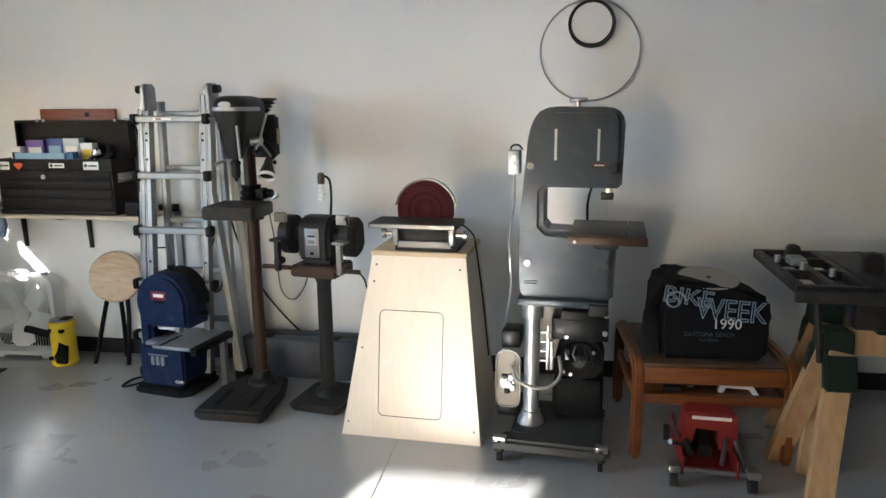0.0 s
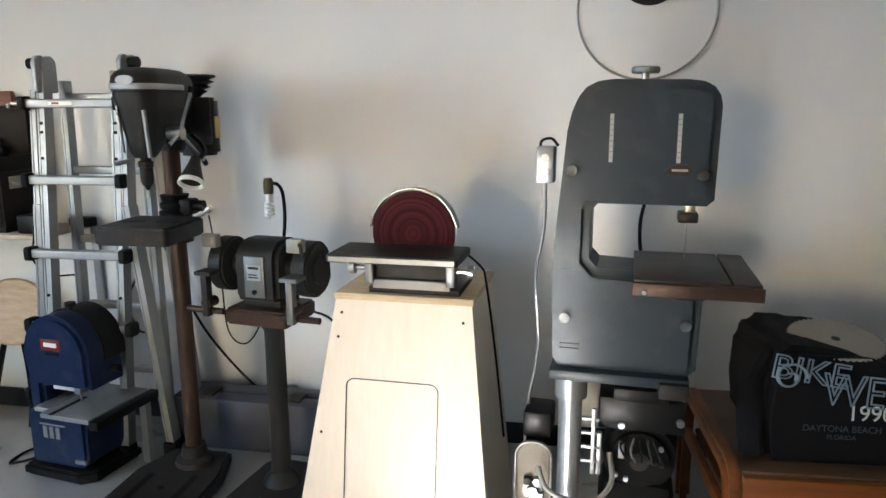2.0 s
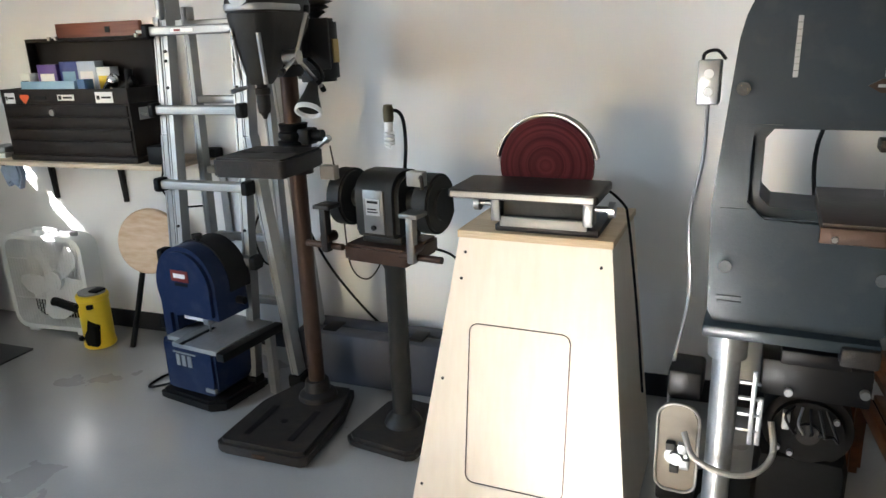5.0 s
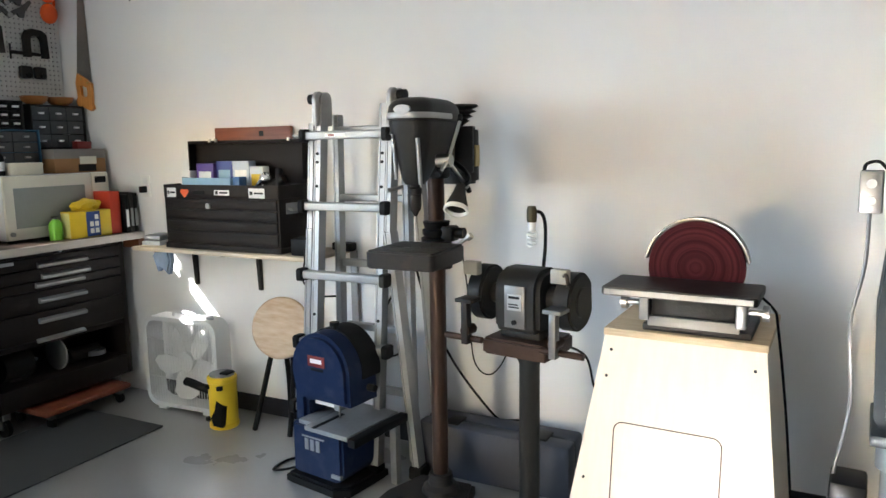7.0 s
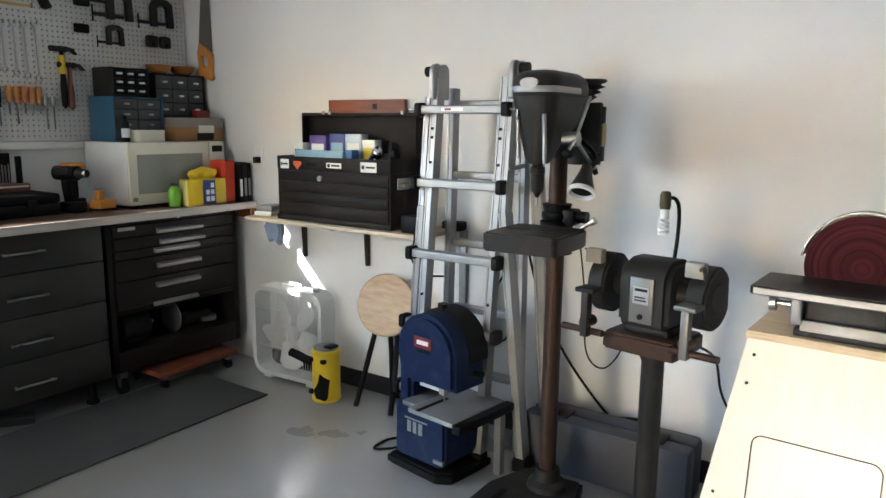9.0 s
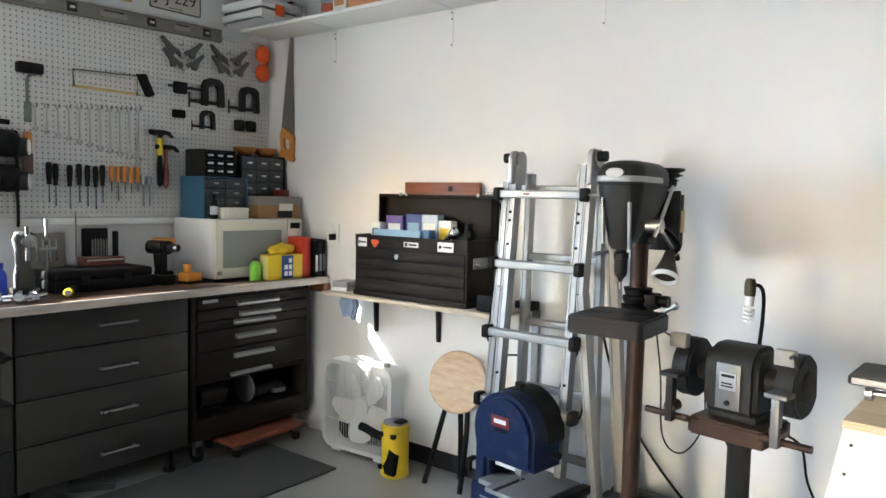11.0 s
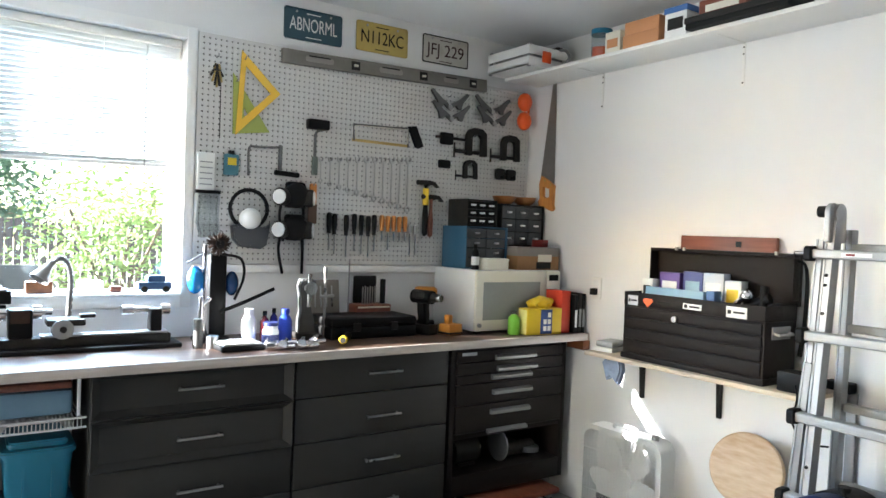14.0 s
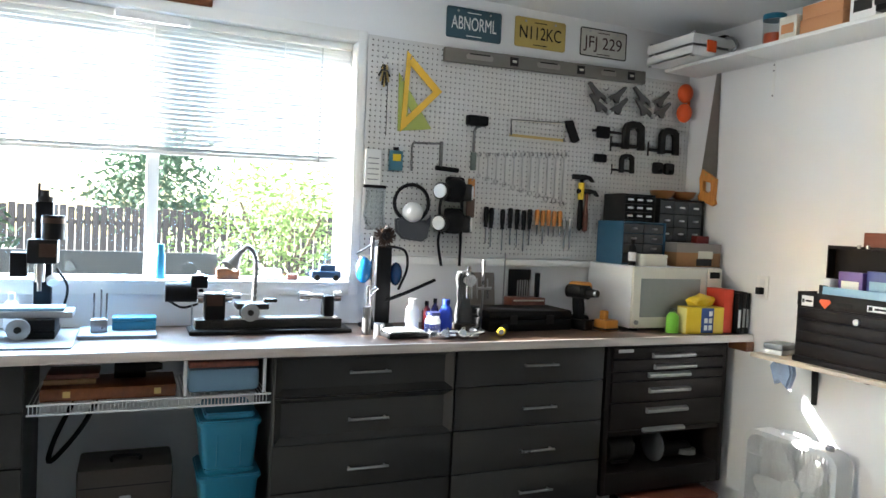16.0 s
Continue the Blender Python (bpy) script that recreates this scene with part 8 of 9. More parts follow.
def mini_mill():
    t = thing("mini_mill", "small black benchtop milling machine", "mill", 0.22, -3.25, B + 0.0065)
    part("base", boxes((-0.09, 0.11, -0.06, 0.06, 0, 0.03), bev=0.006), BLACK, t)
    part("saddle", boxes((-0.05, 0.12, -0.05, 0.06, 0.0305, 0.075), bev=0.006), BLACK, t)
    tb = part("table", boxes((-0.03, 0.10, -0.26, 0.115, 0.0755, 0.100), bev=0.004), ALU, t, "bright slotted milling table")
    part("table_plate", boxes((-0.02, 0.09, -0.25, 0.085, 0.1005, 0.112), bev=0.002), SKYBLUE, tb)
    hw = part("handwheel", cyls(((0.12, -0.055, 0.04), (0.14, -0.055, 0.04), 0.038), n=24), ALU, t)
    part("wheel_hub", cyls(((0.14, -0.055, 0.04), (0.15, -0.055, 0.04), 0.012), n=12), DARKGREY, hw)
    part("column", boxes((-0.085, -0.04, -0.03, 0.03, 0.0305, 0.50), bev=0.004), BLACK, t)
    part("head", boxes((-0.04, 0.05, -0.045, 0.055, 0.27, 0.36), bev=0.006), BLACK, t)
    part("head_label", boxes((0.0505, 0.052, -0.005, 0.05, 0.295, 0.345)), RUSTSTEEL, t)
    m = part("motor", cyls(((0.0, 0.035, 0.36), (0.0, 0.035, 0.45), 0.04), n=20), BLACK, t)
    part("copper_band", cyls(((0.0, 0.035, 0.42), (0.0, 0.035, 0.44), 0.0412), n=20), RUSTSTEEL, m)
    part("side_box", boxes((-0.03, 0.035, -0.10, -0.046, 0.22, 0.31), bev=0.005), BLACK, t)
    part("top_wheel", cyls(((-0.06, 0.0, 0.50), (-0.06, 0.0, 0.52), 0.03), ((-0.06, 0.0, 0.52), (-0.06, 0.0, 0.545), 0.016), ((-0.06, -0.02, 0.52), (-0.06, -0.02, 0.57), 0.006), n=16), CASTIRON, t)
    part("spindle", cyls(((0.01, -0.005, 0.20), (0.01, -0.005, 0.27), 0.018), ((0.01, -0.005, 0.165), (0.01, -0.005, 0.20), 0.008), n=14), STEEL, t)
    part("work_light", cyls(((0.03, 0.04, 0.215), (0.045, 0.045, 0.20), 0.022), n=14), WHITEP, t)
    part("lead", shape(tube, [(0.0, 0.05, 0.25), (-0.03, 0.085, 0.18), (-0.05, 0.07, 0.09), (-0.06, 0.04, 0.03)], 0.005), BLACK, t)


solo("bench_pad", boxes((0.10, 0.50, -3.62, -3.125, B, B + 0.006), bev=0.002), mat("pad_grey", (0.22, 0.24, 0.26), 0.6), "grey pad under the milling machine", "pad")
solo("bench_pad", boxes((0.08, 0.32, -3.12, -2.845, B, B + 0.014), bev=0.002), mat("pad_grey_two", (0.20, 0.24, 0.29), 0.6), "blue-grey board under the teal case", "pad")
mini_mill()
g = thing("parts_case", "teal hinged parts case on the bench", "case", 0.16, -2.925, B + 0.0145)
part("bottom", boxes((-0.04, 0.04, -0.08, 0.08, 0, 0.034), bev=0.003), TEAL, g)
part("lid", boxes((-0.041, 0.041, -0.081, 0.081, 0.0345, 0.05), bev=0.003), TEAL, g)
g = thing("indicator_stand", "small steel surface gauge with upright rods", "gauge", 0.22, -3.05, B + 0.0145)
part("block", boxes((-0.025, 0.025, -0.03, 0.03, 0, 0.05), bev=0.004), STEEL, g)
for x, y, h in ((0, -0.02, 0.15), (0.0, 0.005, 0.165), (0.01, 0.025, 0.15)):
    part("rod", cyls(((x, y, 0.05), (x, y, h), 0.004), n=8), CHROME, g)
bottle("pump_bottle", "white bottle on the window side of the bench", 0.08, -3.44, 0.032, 0.17, WHITEP, cap=WHITEP)
bottle("pump_bottle", "white bottle on the window side of the bench", 0.10, -3.36, 0.026, 0.15, WHITEP, cap=WHITEP)

# small things on the window sill
SILL = WIN_Z0 + 0.0125
for lab, y, w, d, h, m2 in (("brown wooden block on the window sill", -2.545, 0.05, 0.04, 0.05, OAK), ("tan cardboard box on the window sill", -2.35, 0.045, 0.04, 0.05, CREAM), ("small red-brown stone on the sill", -2.255, 0.025, 0.025, 0.028, REDWOOD)):
    solo("sill_block", boxes((-0.055 - d / 2, -0.055 + d / 2, y - w, y + w, SILL, SILL + h), bev=0.006), m2, lab, "ornament")
g = thing("toy_car", "blue model vehicle on the window sill", "model", -0.045, -2.10, SILL)
part("body", boxes((-0.025, 0.025, -0.07, 0.07, 0.012, 0.045), (-0.02, 0.02, -0.03, 0.045, 0.045, 0.075), bev=0.006), mat("model_blue", (0.02, 0.045, 0.09), 0.35), g)
for y in (-0.045, 0.045):
    part("wheel", cyls(((0.02, y, 0.014), (0.032, y, 0.014), 0.014), n=14), RUBBER, g)
bottle("sill_bottle", "slim cyan bottle on the window sill", -0.045, -2.83, 0.022, 0.15, TEAL, cap=TEAL, neck=0.7, z=SILL)


def brush_stand():
    t = thing("polishing_stand", "black upright polishing motor with blue bowl and wire brush", "polisher", 0.16, -1.905, B)
    part("foot", boxes((-0.06, 0.06, -0.07, 0.07, 0, 0.02), bev=0.006), BLACK, t)
    part("column", boxes((-0.03, 0.03, -0.02, 0.055, 0.0205, 0.38), bev=0.01), BLACK, t)
    part("rod", cyls(((0.04, -0.045, 0.02), (0.04, -0.045, 0.42), 0.008), n=10), CHROME, t)
    bm = bmesh.new()
    ball(bm, (0.045, -0.085, 0.27), 0.055, sx=0.7, sy=0.65, sz=1.1, n=16)
    part("reservoir", bm, mat("blue_glass_bowl", (0.01, 0.16, 0.42), 0.12, vary=0.1, bump=0.0), t, "shiny blue bowl")
    bm = bmesh.new()
    ball(bm, (0.0, 0.085, 0.25), 0.05, sx=0.7, sy=0.6, sz=1.1, n=14)
    part("reservoir", bm, mat("dark_blue_bowl", (0.01, 0.04, 0.12), 0.2, bump=0.0), t)
    rnd = random.Random(11)
    bm = bmesh.new()
    c = Vector((0.045, 0.010, 0.425))
    for _ in range(160):
        d = Vector((rnd.gauss(0, 0.35), rnd.gauss(0, 1), rnd.gauss(0, 1))).normalized()
        cyl(bm, c + 0.015 * d, c + d * rnd.uniform(0.035, 0.056), 0.0022, n=4)
    b = part("wire_brush", bm, RUSTSTEEL, t, "brown wire brush wheel")
    b["kind"] = "stuff"
    part("brush_hub", cyls((c - Vector((0.02, 0, 0)), c + Vector((0.025, 0, 0)), 0.018), n=14), CASTIRON, t)
    part("arm", cyls(((0.04, -0.02, 0.40), (0.04, -0.12, 0.34), 0.005), n=8), GALV, t)
    part("hose", shape(tube, [(0.03, 0.03, 0.38), (0.04, 0.11, 0.36), (0.04, 0.125, 0.28), (0.03, 0.09, 0.18)], 0.006), BLACK, t)
    part("side_arm", shape(tube, [(0.03, 0.03, 0.13), (0.06, 0.12, 0.17), (0.07, 0.22, 0.215), (0.07, 0.255, 0.23)], 0.008), BLACK, t)
    part("nozzle", cyls(((0.05, -0.06, 0.05), (0.05, -0.06, 0.20), 0.012), ((0.05, -0.06, 0.15), (0.05, -0.02, 0.19), 0.008), n=12), CHROME, t)


brush_stand()
g = thing("open_notebook", "white notepad on a black clipboard", "notebook", 0.40, -1.865, B, rz=4)
part("clipboard", boxes((-0.07, 0.07, -0.09, 0.09, 0, 0.022), bev=0.004), BLACK, g)
part("pages", boxes((-0.06, 0.06, -0.08, 0.08, 0.0225, 0.032), bev=0.003), PAPER, g)
bottle("squeeze_bottle", "white plastic squeeze bottle", 0.33, -1.795, 0.03, 0.155, WHITEP, cap=WHITEP, neck=0.55)
bottle("glue_jar", "white jar with a blue band", 0.40, -1.725, 0.035, 0.105, WHITEP, cap=mat("navy_cap", (0.02, 0.03, 0.12), 0.4), neck=0.85, band=mat("navy_band", (0.03, 0.04, 0.16), 0.5))
bottle("spray_bottle", "blue spray bottle on the bench", 0.36, -1.645, 0.03, 0.155, mat("cobalt_plastic", (0.015, 0.05, 0.42), 0.3), cap=mat("cobalt_cap", (0.015, 0.04, 0.30), 0.4), neck=0.5)
bottle("small_bottle", "small dark red dropper bottle", 0.30, -1.715, 0.02, 0.14, mat("dark_red_glass", (0.12, 0.01, 0.015), 0.25))
bottle("small_bottle", "small navy glass bottle on the bench", 0.29, -1.67, 0.018, 0.15, mat("navy_glass", (0.02, 0.02, 0.12), 0.25))
g = thing("steel_cylinder_pair", "two grey steel tool bits standing on the bench", "tool bits", 0.33, -2.005, B)
part("cylinder", cyls(((0, 0, 0), (0, 0, 0.12), 0.02), n=16), DARKSTEEL, g)
part("cylinder", cyls(((0.02, 0.05, 0), (0.02, 0.05, 0.05), 0.026), n=16), GALV, g)
g = thing("clamp_parts", "heap of bright chrome clamp parts", "clamp parts", 0.485, -1.66, B)
rnd = random.Random(4)
for k in range(9):
    a = rnd.uniform(0, 3.1)
    c = Vector((rnd.uniform(-0.035, 0.035), -0.10 + 0.027 * k, 0.011 + 0.012 * (k % 3)))
    d = Vector((math.cos(a) * 0.5, math.sin(a), 0.08)) * rnd.uniform(0.03, 0.06)
    part("rod", cyls((c - d, c + d, 0.011), (c - d * 1.1, c - d * 0.7, 0.018), n=12), CHROME, g)
part("block", boxes((-0.03, 0.03, 0.02, 0.11, 0.0, 0.03), bev=0.006), CHROME, g)
part("block", boxes((-0.02, 0.02, -0.12, -0.04, 0.0, 0.035), bev=0.006), CHROME, g)


def small_press():
    t = thing("arbor_press", "small grey arbor press with a bright upright rod", "press", 0.24, -1.50, B)
    part("foot", boxes((-0.05, 0.07, -0.045, 0.045, 0, 0.03), bev=0.006), CASTIRON, t)
    bm = bmesh.new()
    prism(bm, [(-0.036, 0.03), (0.036, 0.03), (0.034, 0.09), (0.018, 0.13), (0.020, 0.20), (0.038, 0.215), (0.038, 0.262), (0.020, 0.275), (-0.028, 0.275), (-0.040, 0.24), (-0.030, 0.19), (-0.026, 0.13), (-0.036, 0.09)], "x", -0.03, 0.03, bev=0.006)
    part("frame", bm, mat("hammered_grey", (0.07, 0.072, 0.074), 0.45, metal=0.3, vary=0.2, scale=30), t)
    part("ram", cyls(((0.035, 0.0, 0.15), (0.035, 0.0, 0.30), 0.012), ((0.02, 0.0, 0.235), (0.06, 0.0, 0.235), 0.03), n=14), CHROME, t)
    part("rod", cyls(((0.02, 0.085, 0.0), (0.02, 0.085, 0.31), 0.006), ((0.02, 0.085, 0.30), (0.02, 0.085, 0.33), 0.009), ((0.02, 0.06, 0.195), (0.02, 0.13, 0.197), 0.007), n=10), STEEL, t)


small_press()
g = thing("black_tool_case", "low black plastic tool case lying on the bench", "case", 0.22, -1.185, B)
part("bottom", boxes((-0.12, 0.12, -0.23, 0.23, 0, 0.055), bev=0.01), BLACK, g)
part("lid", boxes((-0.12, 0.12, -0.23, 0.23, 0.0555, 0.098), bev=0.012), BLACK, g)
for y in (-0.1, 0.1):
    part("latch", boxes((0.12, 0.128, y - 0.02, y + 0.02, 0.035, 0.075), bev=0.003), DARKGREY, g)
g = thing("chisel_rack", "grey slotted metal rack leaning at the wall", "rack", 0.055, -1.32, B + 0.0, ry=-8)
part("plate", boxes((0, 0.012, -0.085, 0.085, 0.0, 0.255), bev=0.003), mat("taupe_metal", (0.17, 0.15, 0.13), 0.5), g)
for k in range(4):
    part("chisel", boxes((0.0125, 0.018, -0.052 + 0.03 * k, -0.044 + 0.03 * k, 0.12, 0.225), bev=0.002), STEEL, g)
g = thing("bit_holder", "wooden bit holder with rows of drill bits", "bit holder", 0.085, -1.085, B)
part("block", boxes((-0.045, 0.05, -0.10, 0.10, 0.0, 0.135), bev=0.006), REDWOOD, g)
part("front_strip", boxes((0.0505, 0.053, -0.09, 0.09, 0.118, 0.126)), CREAM, g)
part("back_panel", boxes((-0.045, -0.03, -0.075, 0.055, 0.1355, 0.275), bev=0.006), BLACK, g)
for k in range(6):
    part("drill_bit", cyls(((0.0, -0.04 + 0.014 * k, 0.135), (0.0, -0.04 + 0.014 * k, 0.22 + 0.004 * (k % 2)), 0.004), n=8), STEEL, g)
part("file_handle", cyls(((0.0, 0.075, 0.135), (0.0, 0.075, 0.26), 0.014), n=12), BLACK, g)
part("pencil_rod", cyls(((-0.02, -0.11, 0.0), (-0.02, -0.11, 0.36), 0.004), n=8), GALV, g)
g = thing("yellow_flashlight", "yellow and black flashlight lying on the bench", "flashlight", 0.44, -1.40, B)
part("barrel", cyls(((0.02, -0.01, 0.022), (-0.08, 0.06, 0.022), 0.018), n=14), BLACK, g)
part("lens_ring", cyls(((0.02, -0.01, 0.024), (0.045, -0.028, 0.024), 0.018), n=16), YELLOW, g)
part("lens", cyls(((0.0445, -0.0277, 0.024), (0.0465, -0.0291, 0.024), 0.013), n=16), DARKGREY, g)


def cordless_drill():
    t = thing("cordless_drill", "black cordless drill standing on its battery", "drill", 0.30, -0.885, B, rz=18)
    part("battery", boxes((-0.055, 0.06, -0.035, 0.035, 0, 0.05), bev=0.008), BLACK, t)
    bm = bmesh.new()
    prism(bm, [(-0.03, 0.05), (0.02, 0.05), (0.02, 0.10), (0.01, 0.16), (-0.045, 0.16), (-0.04, 0.11)], "y", -0.02, 0.02, bev=0.008)
    part("grip", bm, BLACK, t)
    part("motor_body", cyls(((-0.075, 0, 0.185), (0.045, 0, 0.185), 0.034), n=18), BLACK, t)
    part("side_cover", boxes((-0.06, 0.02, -0.036, 0.036, 0.175, 0.215), bev=0.008), DARKGREY, t, "dark grey side cover")
    part("chuck", cyls(((0.045, 0, 0.185), (0.10, 0, 0.185), 0.024, 0.018), n=16), DARKGREY, t)


cordless_drill()
AMBER = mat("amber_plastic", (0.62, 0.24, 0.03), 0.42, vary=0.1, bump=0.02)
g = thing("impact_driver", "orange and black impact driver behind the drill", "driver", 0.17, -0.80, B, rz=60)
part("battery", boxes((-0.045, 0.05, -0.035, 0.035, 0, 0.05), bev=0.008), BLACK, g)
part("grip", boxes((-0.025, 0.02, -0.02, 0.02, 0.05, 0.15), bev=0.01), BLACK, g)
part("motor_body", boxes((-0.06, 0.06, -0.032, 0.032, 0.15, 0.225), bev=0.018), AMBER, g)
g = thing("battery_pack", "yellow-orange tool battery on the bench", "battery", 0.36, -0.765, B, rz=10)
part("case", boxes((-0.04, 0.04, -0.05, 0.045, 0, 0.055), bev=0.008), AMBER, g)
part("stem", boxes((-0.018, 0.018, -0.035, -0.005, 0.055, 0.10), bev=0.006), AMBER, g)
part("base_strip", boxes((-0.041, 0.041, -0.051, 0.046, 0.004, 0.016), bev=0.003), BLACK, g)


def microwave():
    t = thing("microwave_oven", "cream microwave oven standing on the bench", "microwave", 0.215, -0.36, B)
    w, d, h = 0.29, 0.195, 0.325
    for y in (-w + 0.04, w - 0.04):
        part("foot", boxes((-d + 0.02, -d + 0.05, y - 0.015, y + 0.015, 0, 0.012), (d - 0.05, d - 0.02, y - 0.015, y + 0.015, 0, 0.012)), BLACK, t)
    part("case", boxes((-d, d - 0.02, -w, w, 0.012, h), bev=0.005), WHITEP, t)
    dr = part("door", boxes((d - 0.0195, d, -w, w - 0.105, 0.014, h - 0.002), bev=0.006), CREAM, t, "cream oven door")
    part("door_window", boxes((d, d + 0.002, -w + 0.045, w - 0.15, 0.07, h - 0.06), bev=0.0008), mat("grey_oven_glass", (0.30, 0.32, 0.30), 0.15, vary=0.1), dr, "grey oven window")
    pn = part("control_panel", boxes((d - 0.0195, d - 0.001, w - 0.102, w, 0.014, h - 0.002), bev=0.005), CREAM, t)
    part("display", boxes((d - 0.001, d + 0.001, w - 0.085, w - 0.018, h - 0.055, h - 0.022)), BLACK, pn)
    part("dial", cyls(((d, -w + 0.022, 0.045), (d + 0.012, -w + 0.022, 0.045), 0.011), n=14), GALV, dr)


microwave()
MT = B + 0.3255


def organizer(name, label, x0, x1, y0, y1, z, h, body, rows, cols, front):
    t = thing(name, label, "organizer", (x0 + x1) / 2, (y0 + y1) / 2, z)
    a, b = (x1 - x0) / 2, (y1 - y0) / 2
    part("cabinet", boxes((-a, a, -b, -b + 0.006, 0, h), (-a, a, b - 0.006, b, 0, h), (-a, a - 0.02, -b + 0.006, b - 0.006, 0, 0.006), (-a, a - 0.02, -b + 0.006, b - 0.006, h - 0.006, h), (-a, -a + 0.006, -b + 0.006, b - 0.006, 0.006, h - 0.006), bev=0.001), body, t)
    for r in range(rows):
        for c in range(cols):
            yy0 = -b + 0.008 + c * (2 * b - 0.016) / cols
            yy1 = yy0 + (2 * b - 0.016) / cols - 0.003
            z0 = 0.009 + r * (h - 0.018) / rows
            z1 = z0 + (h - 0.018) / rows - 0.003
            dw = part("drawer", boxes((-a + 0.01, a - 0.006, yy0, yy1, z0, z1), bev=0.002), front, t)
            part("pull", boxes((a - 0.006, a + 0.008, (yy0 + yy1) / 2 - 0.014, (yy0 + yy1) / 2 + 0.014, (z0 + z1) / 2 - 0.004, (z0 + z1) / 2 + 0.006), bev=0.002), WHITEP if rows == 3 else GALV, dw)


SMOKE = mat("smoky_drawer", (0.075, 0.08, 0.085), 0.25, vary=0.2, scale=15, bump=0.0)
organizer("parts_organizer", "blue steel parts cabinet with dark drawers", 0.05, 0.27, -0.625, -0.345, MT, 0.225, mat("blue_steel", (0.03, 0.11, 0.19), 0.45), 4, 2, SMOKE)
organizer("parts_organizer", "dark parts cabinet with white pulls stacked on top", 0.06, 0.24, -0.60, -0.40, MT + 0.2255, 0.145, DARKGREY, 3, 3, BLACK)
organizer("parts_organizer", "smoky plastic drawer cabinet on the wooden box", 0.04, 0.20, -0.335, -0.02, MT + 0.125, 0.235, DARKGREY, 3, 3, SMOKE)
g = thing("wooden_file_box", "orange-brown wooden card box on the microwave", "box", 0.20, -0.19, MT)
part("box", boxes((-0.18, 0.15, -0.145, 0.16, 0, 0.1245), bev=0.003), mat("tan_box", (0.32, 0.16, 0.06), 0.5, vary=0.2), g)
part("grey_top", boxes((-0.181, 0.151, -0.146, 0.161, 0.075, 0.1248)), mat("taupe_sheet", (0.24, 0.22, 0.20), 0.5), g)
part("card_label", boxes((0.1512, 0.153, 0.0, 0.10, 0.045, 0.085)), CREAM, g)
part("dark_label", boxes((0.1512, 0.153, -0.01, 0.095, 0.006, 0.043)), DARKGREY, g)
g = thing("red_carton", "small red carton on the wooden box", "carton", 0.28, -0.12, MT + 0.1255)
part("carton", boxes((-0.02, 0.025, -0.04, 0.045, 0, 0.04), bev=0.003), RED, g)
g = thing("cream_tin", "round-cornered cream tin on the microwave", "tin", 0.33, -0.49, MT)
bm = bmesh.new()
prism(bm, rounded(-0.05, 0.05, -0.085, 0.085, 0.03, 5), "z", 0, 0.042, bev=0.003)
part("tin", bm, CREAM, g)
bm = bmesh.new()
prism(bm, rounded(-0.052, 0.052, -0.087, 0.087, 0.031, 5), "z", 0.0425, 0.06, bev=0.004)
part("lid", bm, CREAM, g)
bottle("oil_bottle", "black oil bottle with a white label", 0.33, -0.605, 0.02, 0.13, BLACK, cap=BLACK, band=PAPER, z=MT)
for y in (-0.255, -0.105):
    g = thing("wooden_bowl", "orange-brown bowl on the drawer cabinet", "bowl", 0.12, y, MT + 0.3605)
    bm = bmesh.new()
    lathe(bm, [(0.0, 0.0), (0.035, 0.0), (0.06, 0.02), (0.070, 0.045), (0.066, 0.045), (0.056, 0.022), (0.0, 0.008)], n=26)
    part("bowl", bm, mat("bowl_wood", (0.34, 0.13, 0.035), 0.4, vary=0.2), g)
g = thing("tea_carton", "yellow carton with blue panels on the bench", "carton", 0.50, -0.29, B, rz=-4)
part("carton", boxes((-0.04, 0.04, -0.115, 0.11, 0, 0.135), bev=0.002), YELLOW, g)
part("side_flap", boxes((-0.035, 0.035, -0.1175, -0.1155, 0.004, 0.13)), mat("pale_yellow", (0.85, 0.75, 0.30), 0.5), g)
part("blue_panel", boxes((0.0405, 0.042, -0.03, 0.045, 0.004, 0.131)), mat("blue_panel", (0.03, 0.07, 0.25), 0.5), g)
part("print", boxes(*[(0.0418, 0.0432, -0.012 + 0.028 * (k % 2), 0.008 + 0.028 * (k % 2), 0.02 + 0.035 * (k // 2), 0.045 + 0.035 * (k // 2)) for k in range(6) if k != 4]), PAPER, g)
g = thing("yellow_bag", "crumpled yellow plastic bag on the carton", "bag", 0.47, -0.27, B + 0.1355)
bm = bmesh.new()
bmesh.ops.create_icosphere(bm, subdivisions=3, radius=1.0)
for v in bm.verts:
    v.co = Vector((v.co.x * 0.045, v.co.y * 0.085, max(-0.02, v.co.z * 0.035) + 0.02)) + 0.018 * noise.noise_vector(v.co * 2.3)
    v.co.z = max(v.co.z, 0.0)
part("film", bm, YELLOW, g)
bottle("lime_bottle", "lime green bottle beside the yellow carton", 0.47, -0.445, 0.032, 0.12, GREEN, cap=CLEARP, neck=0.5)
g = thing("red_folder", "red boxed set standing at the wall", "box", 0.45, -0.135, B)
part("cover", boxes((-0.09, 0.08, -0.035, 0.03, 0, 0.225), bev=0.003), mat("bright_red_cover", (0.62, 0.05, 0.02), 0.45), g)
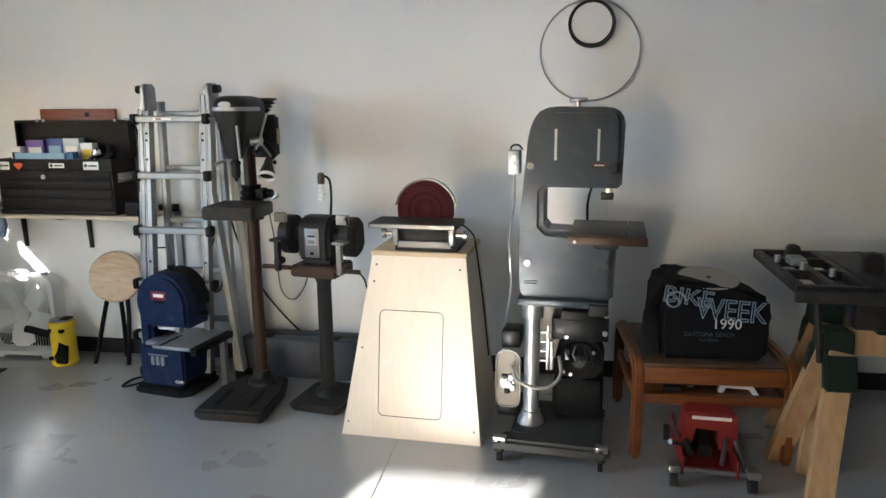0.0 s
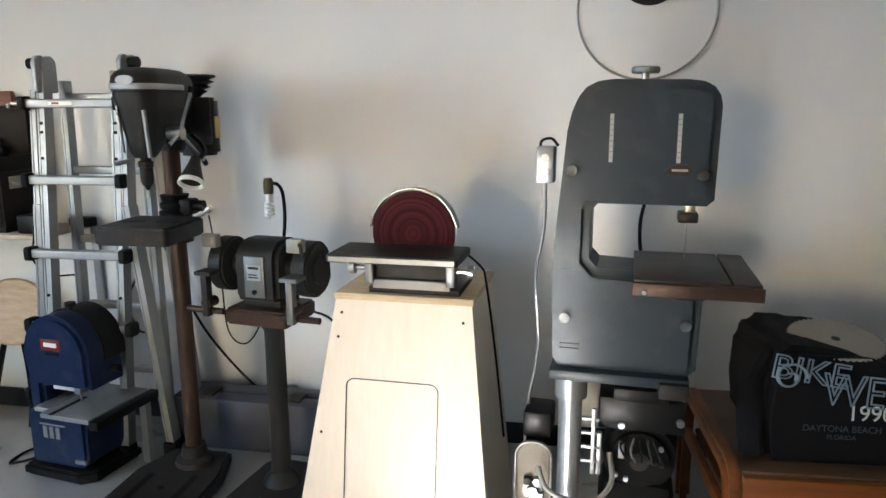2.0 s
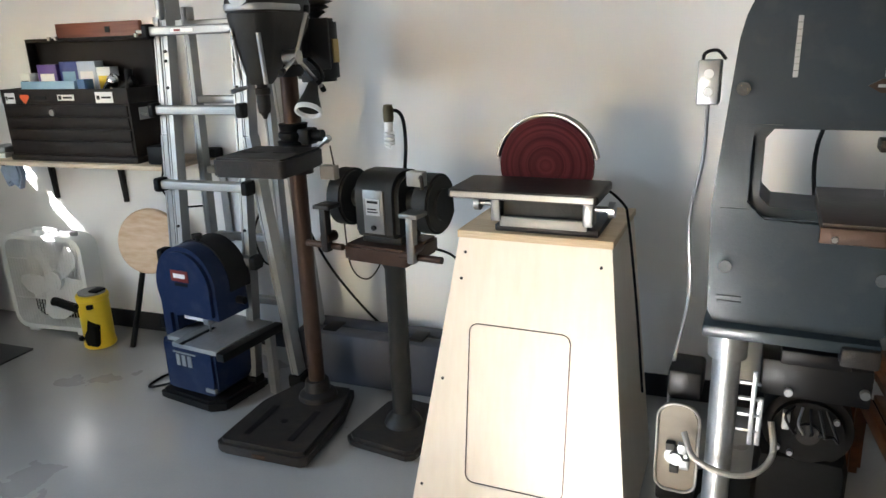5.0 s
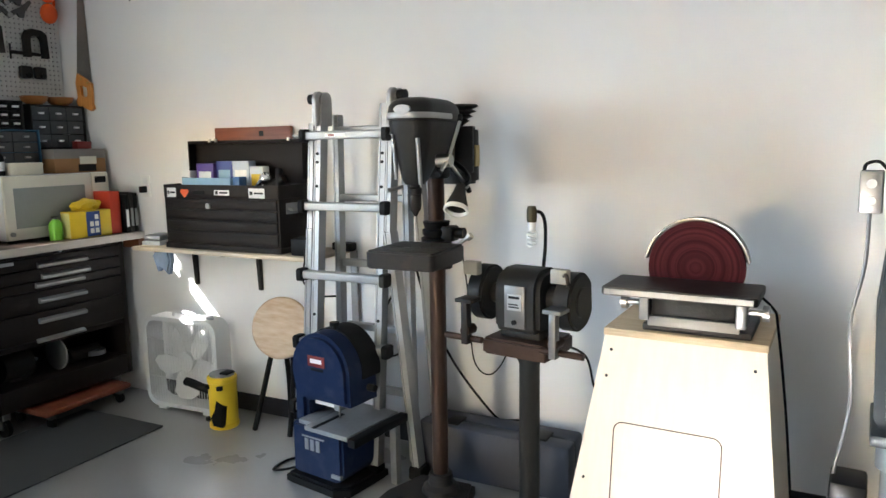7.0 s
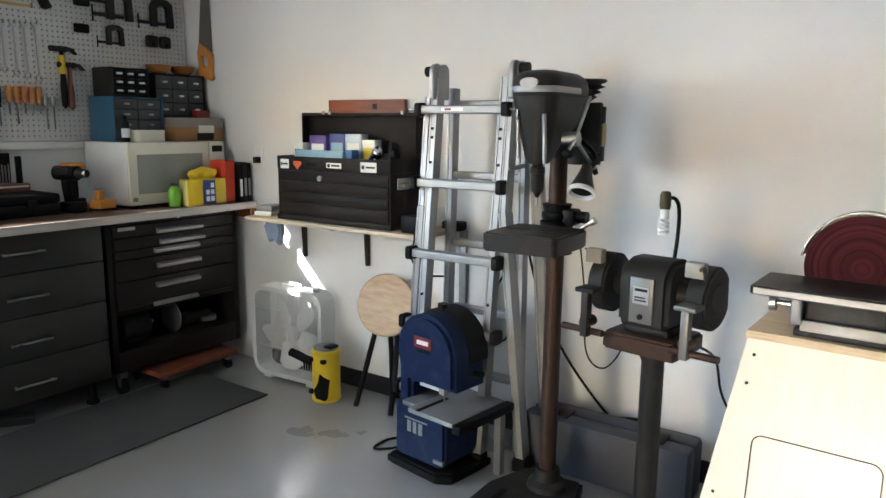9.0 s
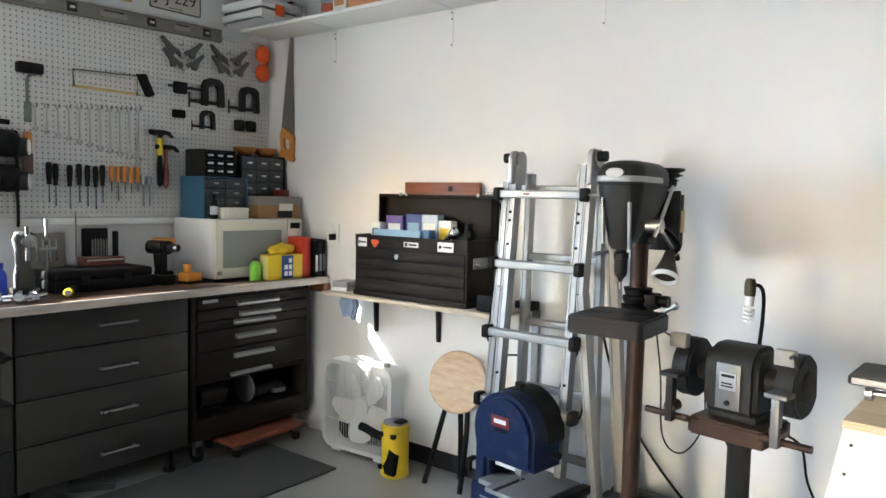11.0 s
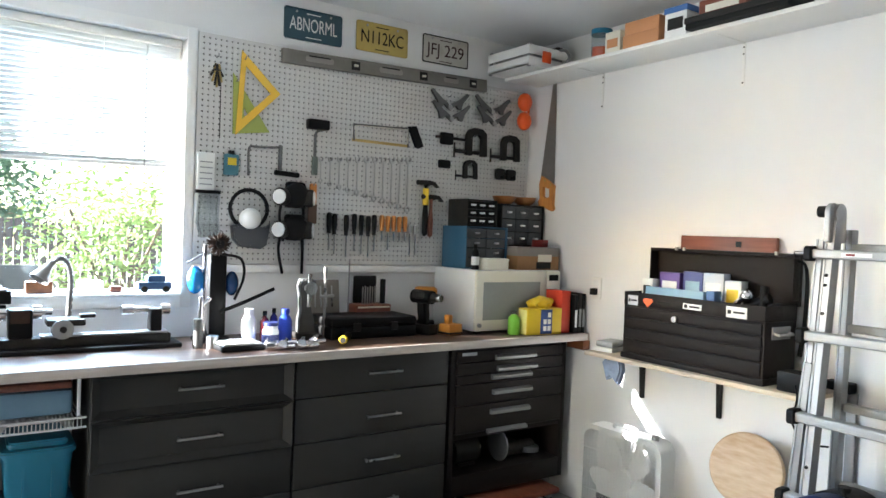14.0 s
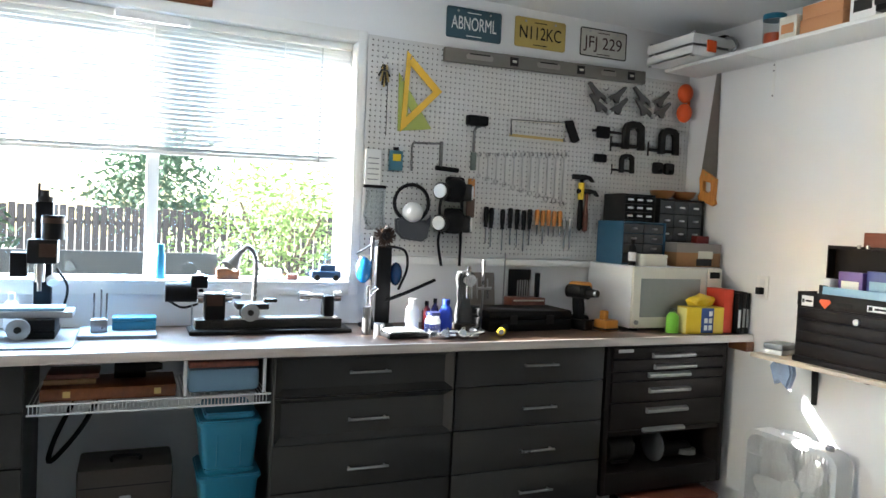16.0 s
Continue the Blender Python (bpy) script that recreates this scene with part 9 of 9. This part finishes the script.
for k, (y, h, m2) in enumerate(((-0.085, 0.205, BLACK), (-0.055, 0.215, DARKGREY), (-0.028, 0.21, BLACK))):
    g = thing("slim_case", "slim black case standing in a row", "case", 0.50, y, B, group="slim cases")
    part("case", boxes((-0.075, 0.055, -0.0115, 0.0115, 0, h), bev=0.002), m2, g)
    part("spine_label", boxes((0.0555, 0.057, -0.008, 0.008, h * 0.15, h * 0.6)), PAPER if k == 0 else GALV, g)

# ---- in the knee space under the bench ----
ws = thing("wire_shelf", "white coated wire shelf under the bench", "shelf", 0, 0, 0)
wire_mesh = mesh_of("wire", shape(tube, [(0.06, 0, 0.722), (0.445, 0, 0.722), (0.452, 0, 0.716), (0.452, 0, 0.684)], 0.0022, n=5, soft=False), WHITEP)
for k in range(64):
    o = new("wire", wire_mesh)
    o.parent, o.location = ws, (0, -3.255 + k * 0.0129, 0)
part("front_rod", cyls(((0.455, -3.262, 0.72), (0.455, -2.426, 0.72), 0.0045), n=8), WHITEP, ws)
part("lower_rod", cyls(((0.455, -3.262, 0.685), (0.455, -2.426, 0.685), 0.0045), n=8), WHITEP, ws)
part("rear_rod", cyls(((0.06, -3.262, 0.718), (0.06, -2.426, 0.718), 0.0045), n=8), WHITEP, ws)
for y in (-2.745, -2.452):
    part("hanger_strap", boxes((0.44, 0.455, y - 0.006, y + 0.006, 0.726, 0.885), bev=0.002), WHITEP, ws)
g = thing("wooden_case", "flat orange-brown wooden case on the wire shelf", "case", 0.32, -3.0, 0.7248)
part("case", boxes((-0.11, 0.12, -0.225, 0.225, 0, 0.046), bev=0.005), OAK, g)
for y in (-0.14, 0.16):
    part("clasp", boxes((0.12, 0.124, y - 0.012, y + 0.012, 0.014, 0.036)), BRASS, g)
g = thing("blue_cover_case", "pale blue covered case on the wire shelf", "case", 0.30, -2.60, 0.7248)
part("body", boxes((-0.13, 0.12, -0.135, 0.135, 0.0, 0.095), bev=0.02), SKYBLUE, g)
part("wood_lid", boxes((-0.13, 0.11, -0.13, 0.13, 0.0955, 0.12), bev=0.003), REDWOOD, g)
g = thing("angle_tool", "dark power tool lying on the wooden case", "power tool", 0.30, -2.93, 0.7715)
part("motor", cyls(((0, -0.06, 0.045), (0, 0.05, 0.045), 0.045), n=18), BLACK, g)
part("nose", cyls(((0, 0.05, 0.045), (0, 0.11, 0.04), 0.025, 0.012), n=14), DARKGREY, g)
g = thing("wood_offcuts", "stack of wooden offcuts on the wire shelf", "wood", 0.28, -3.13, 0.7715)
part("strip", boxes((-0.08, 0.10, -0.09, 0.08, 0, 0.018), bev=0.002), PINE, g)
part("strip", boxes((-0.06, 0.09, -0.08, 0.09, 0.0185, 0.036), bev=0.002), REDWOOD, g)
g = thing("dark_chest", "dark lidded case standing in the knee space", "case", 0.27, -2.94, 0.0)
part("plinth_box", boxes((-0.15, 0.16, -0.24, 0.19, 0, 0.20), bev=0.01), TEAL, g, "teal plastic crate below")
part("case", boxes((-0.10, 0.13, -0.165, 0.165, 0.201, 0.455), bev=0.012), mat("dark_brown_case", (0.045, 0.038, 0.033), 0.5), g)
part("latch", boxes((0.13, 0.137, -0.02, 0.02, 0.29, 0.35), bev=0.003), ALU, g)
part("lid_seam", boxes((0.129, 0.1312, -0.155, 0.155, 0.385, 0.389)), BLACK, g)
part("handle", shape(tube, [(0.05, -0.05, 0.455), (0.05, -0.045, 0.475), (0.05, 0.045, 0.475), (0.05, 0.05, 0.455)], 0.006), BLACK, g)


def storage_bin(z, dy):
    t = thing("storage_bin", "teal plastic storage bin with a lid", "bin", 0.31, -2.573 + dy, z, group="stacked storage bins")
    bm = bmesh.new()
    lo, hi = rounded(-0.12, 0.12, -0.095, 0.095, 0.02, 4), rounded(-0.135, 0.135, -0.11, 0.11, 0.025, 4)
    a, b = [bm.verts.new((x, y, 0)) for x, y in lo], [bm.verts.new((x, y, 0.165)) for x, y in hi]
    bm.faces.new(a[::-1]), bm.faces.new(b)
    for k in range(len(a)):
        bm.faces.new((a[k], a[(k + 1) % len(a)], b[(k + 1) % len(a)], b[k]))
    part("tub", bm, TEAL, t)
    for y in (-0.045, 0.045):
        part("rib", boxes((0.118, 0.132, y - 0.004, y + 0.004, 0.01, 0.16)), TEAL, t)
    bm = bmesh.new()
    prism(bm, rounded(-0.145, 0.145, -0.12, 0.12, 0.03, 4), "z", 0.1655, 0.19, bev=0.006)
    prism(bm, rounded(-0.12, 0.12, -0.095, 0.095, 0.02, 4), "z", 0.19, 0.215, bev=0.006)
    part("lid", bm, TEAL, t, "darker teal lid")


storage_bin(0.0, 0.0)
storage_bin(0.2155, 0.004)
storage_bin(0.431, 0.0)
solo("hanging_cord", shape(tube, [(0.05, -3.03, 0.70), (0.12, -3.10, 0.55), (0.15, -3.21, 0.42), (0.12, -3.20, 0.50), (0.07, -3.12, 0.68)], 0.010, n=8), BLACK, "black loop of cable hanging below the shelf", "cord")
solo("dropped_bottle", shape(cyl, (0.30, -1.35, 0.03), (0.42, -1.20, 0.03), 0.029, None, 14), CLEARP, "clear plastic bottle lying under the cabinet", "bottle")
